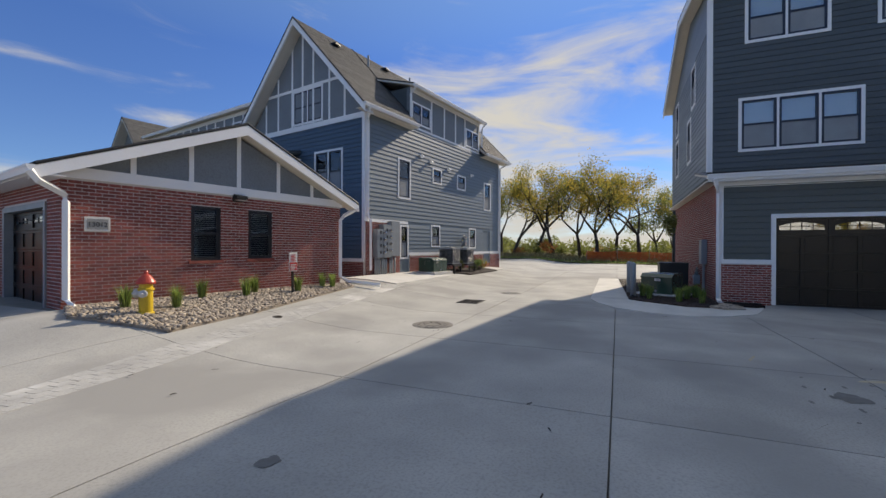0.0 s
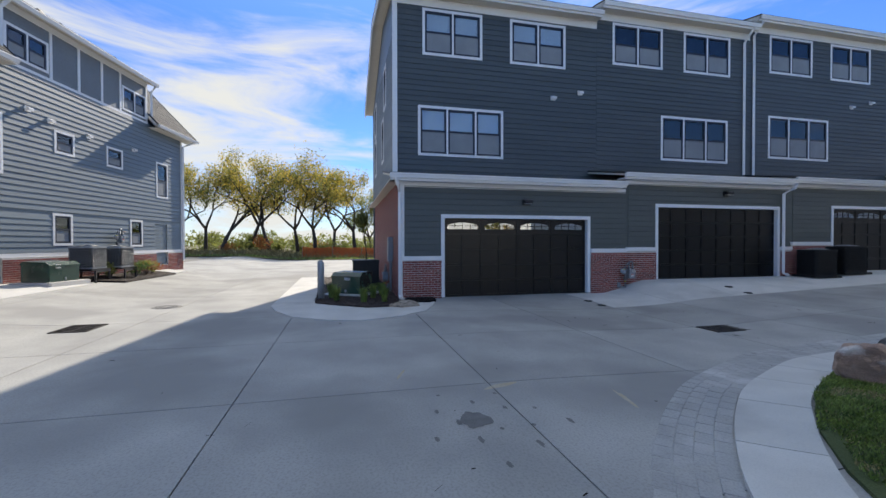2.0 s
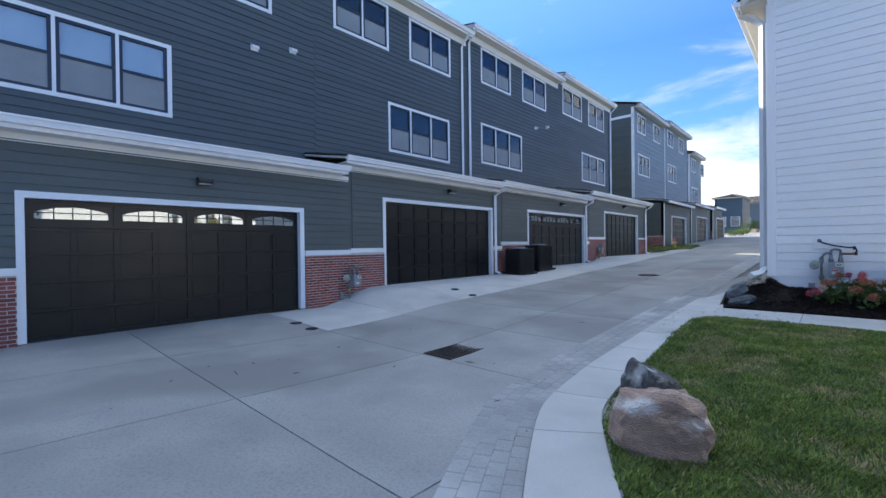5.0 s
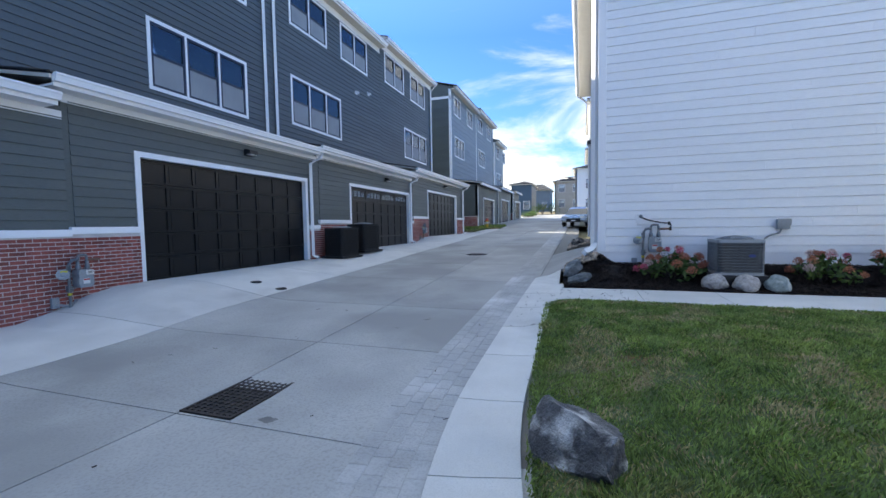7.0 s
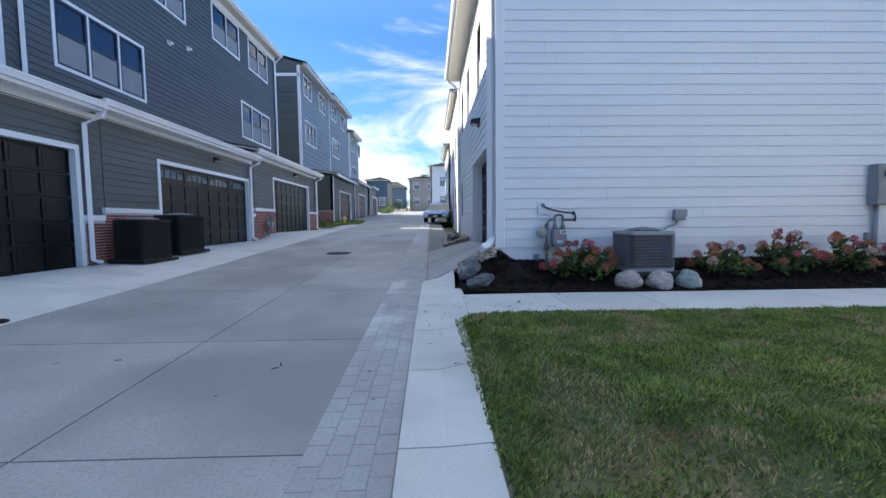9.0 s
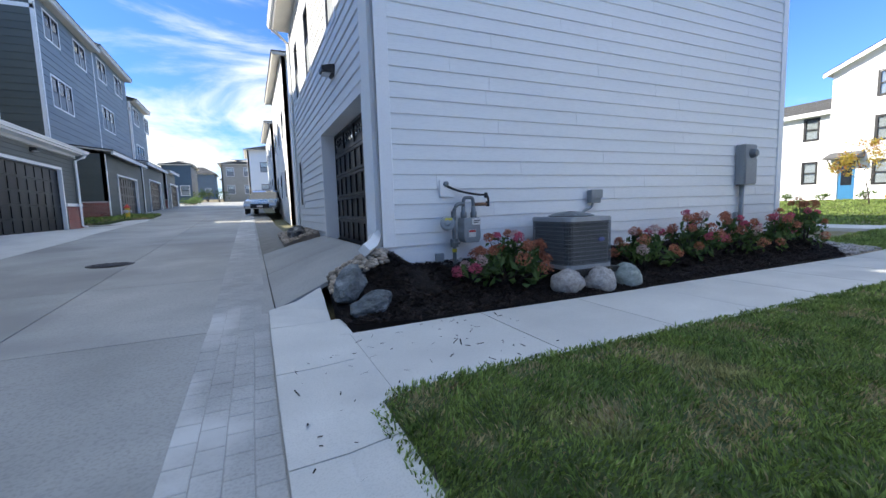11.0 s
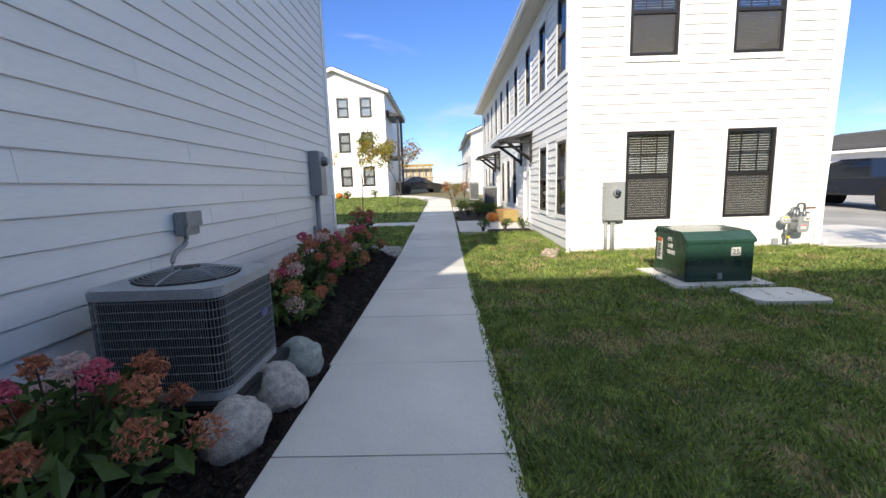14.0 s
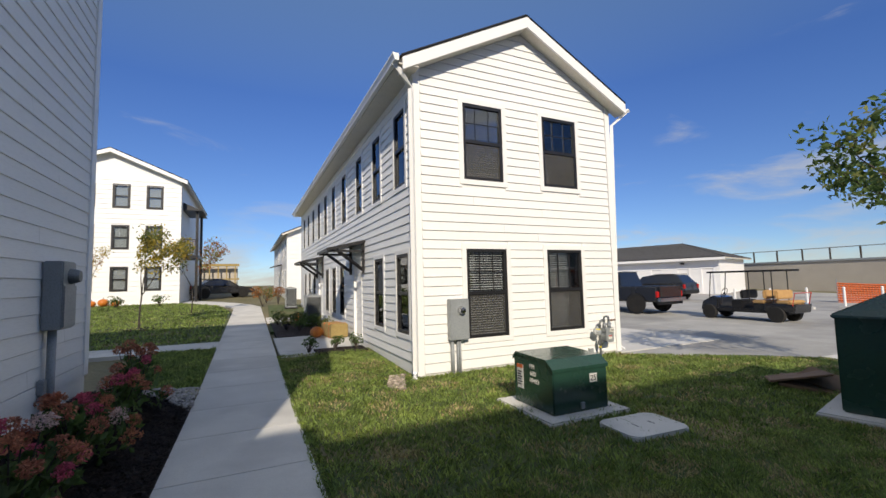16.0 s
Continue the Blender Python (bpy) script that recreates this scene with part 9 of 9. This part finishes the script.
def net(name, pts, z0, hgt, label):
    """A sagging orange mesh fence: thin crossing strands between stakes."""
    t = thing(name, pose(*pts[0], gz(*pts[0])), label, "fence", "safety fences")
    inv = t.matrix_basis.inverted()
    bm = bmesh.new()
    for (x0, y0), (x1, y1) in zip(pts, pts[1:]):
        L_ = math.hypot(x1 - x0, y1 - y0)
        n = max(2, int(L_ / 0.12))
        for r in range(9):
            line = []
            for i in range(0, n + 1, 3):
                f = i / n
                x, y = x0 + (x1 - x0) * f, y0 + (y1 - y0) * f
                line.append((x, y, gz(x, y) + z0 + hgt * r / 8 - 0.12 * math.sin(math.pi * f) * r / 8))
            if len(line) > 1:
                tube(bm, line, 0.045, 4)
        for i in range(n):
            f = i / n
            x, y = x0 + (x1 - x0) * f, y0 + (y1 - y0) * f
            sag = 0.12 * math.sin(math.pi * f)
            tube(bm, [(x, y, gz(x, y) + z0), (x, y, gz(x, y) + z0 + hgt - sag)], 0.035, 3)
    part("mesh", bm, ORANGE_NET, t, m=inv, recalc=False)
    for x, y in pts:
        part("stake", tube(bmesh.new(), [(x, y, gz(x, y) - 0.1), (x, y, gz(x, y) + hgt + 0.25)], 0.03, 5), METAL_GREY, t, m=inv)


net("safety_fence", [(-34, -9.6), (-34, -6.5), (-34.2, -3.4), (-34, -0.2), (-34.3, 3), (-34, 6.5)], 0.1, 1.1, "sagging orange plastic safety fence along the meadow")
net("safety_fence", [(22, -24), (18, -26), (13, -27), (9, -28)], 0.0, 1.1, "orange plastic safety fence beyond the parking court")

# ---- the far white house, the second white row, and what lies up the alley ----
FX, FY = 41.0, 10.6
h = House("far_white_house", FX, FY + 5, gz(FX, FY), "three-storey white lap-sided house with black windows", "house")
m = facing(FX, FY + 7.4, "-x")
zb = 0.75
ws = [(2.08 + 1.72 * i, 2.98 + 1.72 * i, zb + 0.9 + 2.55 * s, zb + 2.4 + 2.55 * s) for i in range(3) for s in range(3)]
door_hole = [(0.5, 1.35, zb, zb + 2.45)]
cut = [(a + 0.04, b - 0.04, c + 0.04, d - 0.04) for a, b, c, d in ws]
wall_core(h, m, 0, 7.4, 0, zb + 8.0, cut + door_hole, WHITE_SIDING)
siding(h, m, 0, 7.4, zb, zb + 8.0, WHITE_SIDING, cut + door_hole, exposure=0.3)
for w_ in ws:
    window(h, m, *w_, sashes=1, trim=0.07, trim_mat=DARK_FRAME, frame_mat=DARK_FRAME, style="dark")
gb = bmesh.new()
prism(gb, [(0, zb + 8), (7.4, zb + 8), (3.7, zb + 9.5)], 0, 0.2)
h.add("gable", gb, WHITE_SIDING, m)
for y in (FY - 0.35, FY + 7.75):
    roof_slab(h, [(FX - 0.4, y, zb + 7.9), (FX + 14, y, zb + 7.9), (FX + 14, FY + 3.7, zb + 9.62), (FX - 0.4, FY + 3.7, zb + 9.62)])
    rk = bmesh.new()
    prism(rk, [(y, zb + 7.65), (y, zb + 7.88), (FY + 3.7, zb + 9.6), (FY + 3.7, zb + 9.36)], FX - 0.43, FX - 0.38, "x")
    h.add("rake_board", rk, WHITE)
h.add("side_wall", boxes((FX, FX + 14, FY, FY + 0.2, 0, zb + 8)), WHITE_SIDING)
for z in (zb + 3.2,):
    h.add("balcony_floor", boxes((FX + 1.0, FX + 4.0, FY - 0.9, FY, z - 0.2, z)), DARK_FRAME)
    bm = bmesh.new()
    for k in range(6):
        box(bm, FX + 1.0, FX + 1.04, FY - 0.85 + 0.14 * k, FY - 0.82 + 0.14 * k, z, z + 1.005)
    box(bm, FX + 0.99, FX + 1.05, FY - 0.9, FY, z + 1.0, z + 1.06)
    h.add("railing", bm, DARK_FRAME)
for x, y in ((FX + 1.1, FY - 0.8), (FX + 3.9, FY - 0.8)):
    h.add("balcony_post", boxes((x - 0.08, x + 0.08, y - 0.08, y + 0.08, 0.5, zb + 6.2)), DARK_FRAME)
h.add("balcony_roof", prism(bmesh.new(), [(FY - 1.15, zb + 6.15), (FY, zb + 6.15), (FY, zb + 6.65)], FX + 0.7, FX + 4.3, "x"), DARK_FRAME)
h.add("side_wall", boxes((FX + 0.2, FX + 14, FY + 7.2, FY + 7.4, 0, zb + 8)), WHITE_SIDING)
# blue front door under a small pent roof, and the lower wing beside it
fd = h.add("front_door", boxes((0.53, 1.32, 0.03, 0.08, zb, zb + 2.1)), BLUE_DOOR, m, "blue front door with a glazed upper half")
h.add("door_glass", boxes((0.66, 1.19, 0.022, 0.03, zb + 0.95, zb + 1.9)), GLASS_CAR, m)
h.add("transom", boxes((0.53, 1.32, 0.04, 0.07, zb + 2.15, zb + 2.43)), DARK_FRAME, m)
h.add("canopy", prism(bmesh.new(), [(-1.0, zb + 2.55), (0.0, zb + 2.55), (0.0, zb + 3.0), (-1.0, zb + 2.65)], 0.1, 1.75, "x"), SHINGLE, m)
for u in (0.25, 1.6):
    h.add("bracket", tube(bmesh.new(), [(u, -0.02, zb + 1.95), (u, -0.75, zb + 2.55)], 0.05, 4), DARK_FRAME, m)
mw2 = facing(FX + 0.5, FY + 15.4, "-x")
ws2 = [(8 - a - 0.9, 8 - a, zb + z0, zb + z0 + 1.5) for a in (0.75, 2.9, 5.2) for z0 in (1.1, 3.95)]
cut2 = [(a + 0.04, b - 0.04, c + 0.04, d - 0.04) for a, b, c, d in ws2]
wall_core(h, mw2, 0, 8, 0, zb + 5.7, cut2, WHITE_SIDING, name="wing_wall")
siding(h, mw2, 0, 8, zb, zb + 5.7, WHITE_SIDING, cut2, exposure=0.3)
for w_ in ws2:
    window(h, mw2, *w_, sashes=1, trim=0.07, trim_mat=DARK_FRAME, frame_mat=DARK_FRAME, style="dark")
roof_slab(h, [(FX + 0.1, FY + 7.42, zb + 5.75), (FX + 0.1, FY + 15.6, zb + 5.75), (FX + 5, FY + 15.6, zb + 7.3), (FX + 5, FY + 7.42, zb + 7.3)])
h.add("wing_fascia", boxes((FX + 0.02, FX + 0.08, FY + 7.42, FY + 15.6, zb + 5.5, zb + 5.75)), WHITE)
downspout(h, [(FX + 0.3, FY + 7.55, zb + 5.5), (FX + 0.42, FY + 7.55, zb + 5.2), (FX + 0.42, FY + 7.55, zb + 0.2)])

h = House("second_white_row", 43, 2, 0.9, "second two-storey white townhouse row with black windows", "house")
SX = 42.0
m = facing(SX, 4.1, "-x")
zb = 0.95
wall_core(h, m, 0, 6.5, 0.2, zb + 4.6, [], WHITE_SIDING)
siding(h, m, 0, 6.5, zb, zb + 4.6, WHITE_SIDING, (), exposure=0.3)
gb = bmesh.new()
prism(gb, [(0, zb + 4.6), (6.5, zb + 4.6), (3.25, zb + 6.0)], 0, 0.2)
h.add("gable", gb, WHITE_SIDING, m)
ms2 = facing(SX + 16, 4.1, "+y")
ws = [(16 - a - 0.7, 16 - a, zb + z0, zb + z0 + 1.4) for a in (0.8, 2.4, 4.0, 7.0, 9.0, 12.0) for z0 in (0.6, 2.9)]
cut = [(a + 0.04, b - 0.04, c + 0.04, d - 0.04) for a, b, c, d in ws]
wall_core(h, ms2, 0, 16, 0.2, zb + 4.6, cut, WHITE_SIDING)
siding(h, ms2, 0, 16, zb, zb + 4.6, WHITE_SIDING, cut, exposure=0.3)
for w_ in ws:
    window(h, ms2, *w_, sashes=1, trim=0.06, frame_mat=DARK_FRAME, style="dark")
for y in (4.5, -2.8):
    roof_slab(h, [(SX - 0.4, y, zb + 4.55), (SX + 16, y, zb + 4.55), (SX + 16, 0.85, zb + 6.1), (SX - 0.4, 0.85, zb + 6.1)])
h.add("canopy", prism(bmesh.new(), [(0.0, zb + 2.6), (-0.9, zb + 2.35), (-0.9, zb + 2.28), (0, zb + 2.5)], 9.8, 11.2, "x"), DARK_FRAME, ms2)
h.add("fascia", boxes((-0.4, 6.9, -0.42, -0.38, zb + 4.4, zb + 4.55)), WHITE, ms2)

h = House("timber_frame_house", 66, 14, 1.2, "unfinished timber-framed house far beyond the lawns", "house")
fr = bmesh.new()
for k in range(12):
    box(fr, 66, 66.15, 8 + k * 0.9, 8.12 + k * 0.9, 1.0, 4.2)
box(fr, 65.9, 66.2, 7.6, 18.4, 4.2, 4.5)
box(fr, 65.9, 66.2, 7.6, 18.4, 2.6, 2.75)
h.add("stud_frame", fr, STRAW)
h.add("sheathing", boxes((67, 67.2, 7.8, 12, 1.0, 4.2), (66.2, 74, 18.0, 18.2, 1.0, 4.2)), BEIGE)


def far_house(x, y, w, d, hgt, mat, label, side="-y", roof=1.6, flat=False):
    z = gz(x, y)
    h = House("far_house", x, y, z, label, "house", "far houses")
    m = pose(x - w / 2, y - d / 2, 0)
    n = max(2, int(w / 3))
    ws = [(w * (i + 0.5) / n - 0.55, w * (i + 0.5) / n + 0.55, z + 0.9 + 2.9 * s, z + 2.3 + 2.9 * s) for i in range(n) for s in range(max(1, int(hgt / 2.9)))]
    wall_core(h, m, 0, w, z - 1, z + hgt, ws, mat)
    for a in ws:
        window(h, m, a[0] - 0.05, a[1] + 0.05, a[2] - 0.05, a[3] + 0.05, sashes=1)
    mw_ = facing(x - w / 2, y + d / 2, "-x")
    n = max(2, int(d / 3))
    ws = [(d * (i + 0.5) / n - 0.55, d * (i + 0.5) / n + 0.55, z + 0.9 + 2.9 * s, z + 2.3 + 2.9 * s) for i in range(n) for s in range(max(1, int(hgt / 2.9)))]
    wall_core(h, mw_, 0, d, z - 1, z + hgt, ws, mat)
    for a in ws:
        window(h, mw_, a[0] - 0.05, a[1] + 0.05, a[2] - 0.05, a[3] + 0.05, sashes=1)
    h.add("side_wall", boxes((x + w / 2 - 0.2, x + w / 2, y - d / 2 + 0.2, y + d / 2, z - 1, z + hgt), (x - w / 2 + 0.2, x + w / 2 - 0.2, y + d / 2 - 0.2, y + d / 2, z - 1, z + hgt)), mat)
    e = 0.4
    for s in (-1, 1):
        roof_slab(h, [(x - w / 2 - e, y + s * (d / 2 + e), z + hgt), (x + w / 2 + e, y + s * (d / 2 + e), z + hgt), (x + w / 2 - d * 0.3, y, z + hgt + roof), (x - w / 2 + d * 0.3, y, z + hgt + roof)])
        roof_slab(h, [(x + s * (w / 2 + e), y - d / 2 - e, z + hgt), (x + s * (w / 2 + e), y + d / 2 + e, z + hgt), (x + s * (w / 2 - d * 0.3), y + 0.01, z + hgt + roof), (x + s * (w / 2 - d * 0.3), y - 0.01, z + hgt + roof)])


far_house(13.4, 29.5, 8.6, 9, 7.4, WHITE_SIDING, "white two-storey house up the alley", roof=1.0)
far_house(13.4, 42.0, 8.6, 9, 6.2, WHITE_SIDING, "white house further up the alley", roof=0.8)
far_house(6.1, 89.0, 5.2, 14, 5.8, BEIGE, "tan two-storey house at the head of the alley", roof=1.5)
far_house(-2.0, 80.0, 3.6, 8, 5.4, NAVY, "dark navy house at the head of the alley", roof=0.9)
far_house(11.5, 70.0, 8, 9, 6.8, WHITE_SIDING, "white house near the head of the alley", roof=1.2)
far_house(-4.0, 118.0, 9, 8, 5.6, BLUE_GREY, "blue-grey house at the head of the alley", roof=1.8)
far_house(6.0, 135.0, 10, 8, 5.4, BEIGE, "tan house at the head of the alley", roof=2.0)
far_house(18.0, 138.0, 10, 8, 5.8, BLUE_GREY, "grey house at the head of the alley", roof=2.0)
for k, (x, y) in enumerate(((1.6, 77.5), (3.0, 79.5), (9.4, 78.5), (0.8, 74.5))):
    shrub(pose(x, y, gz(x, y)), 1.3, 1.8, 260, LEAF_GREEN if k % 2 else LEAF_OLIVE, "rounded bush near the head of the alley", 700 + k, leaf=0.12)
for k in range(10):
    x, y = 0.9 + 0.35 * (k % 3), 58 + 0.9 * k
    shrub(pose(x, y, gz(x, y)), 0.6, 0.7, 120, LEAF_GREEN, "low hedge bush beside the far garages", 720 + k, leaf=0.08)
alley = drape("alley_far", spread(-0.5, 9, 0.95), spread(43.5, 76, 2.5), 0.0, CONCRETE)
tagged(alley, "concrete alley climbing to the far houses", "road", kind="structure")
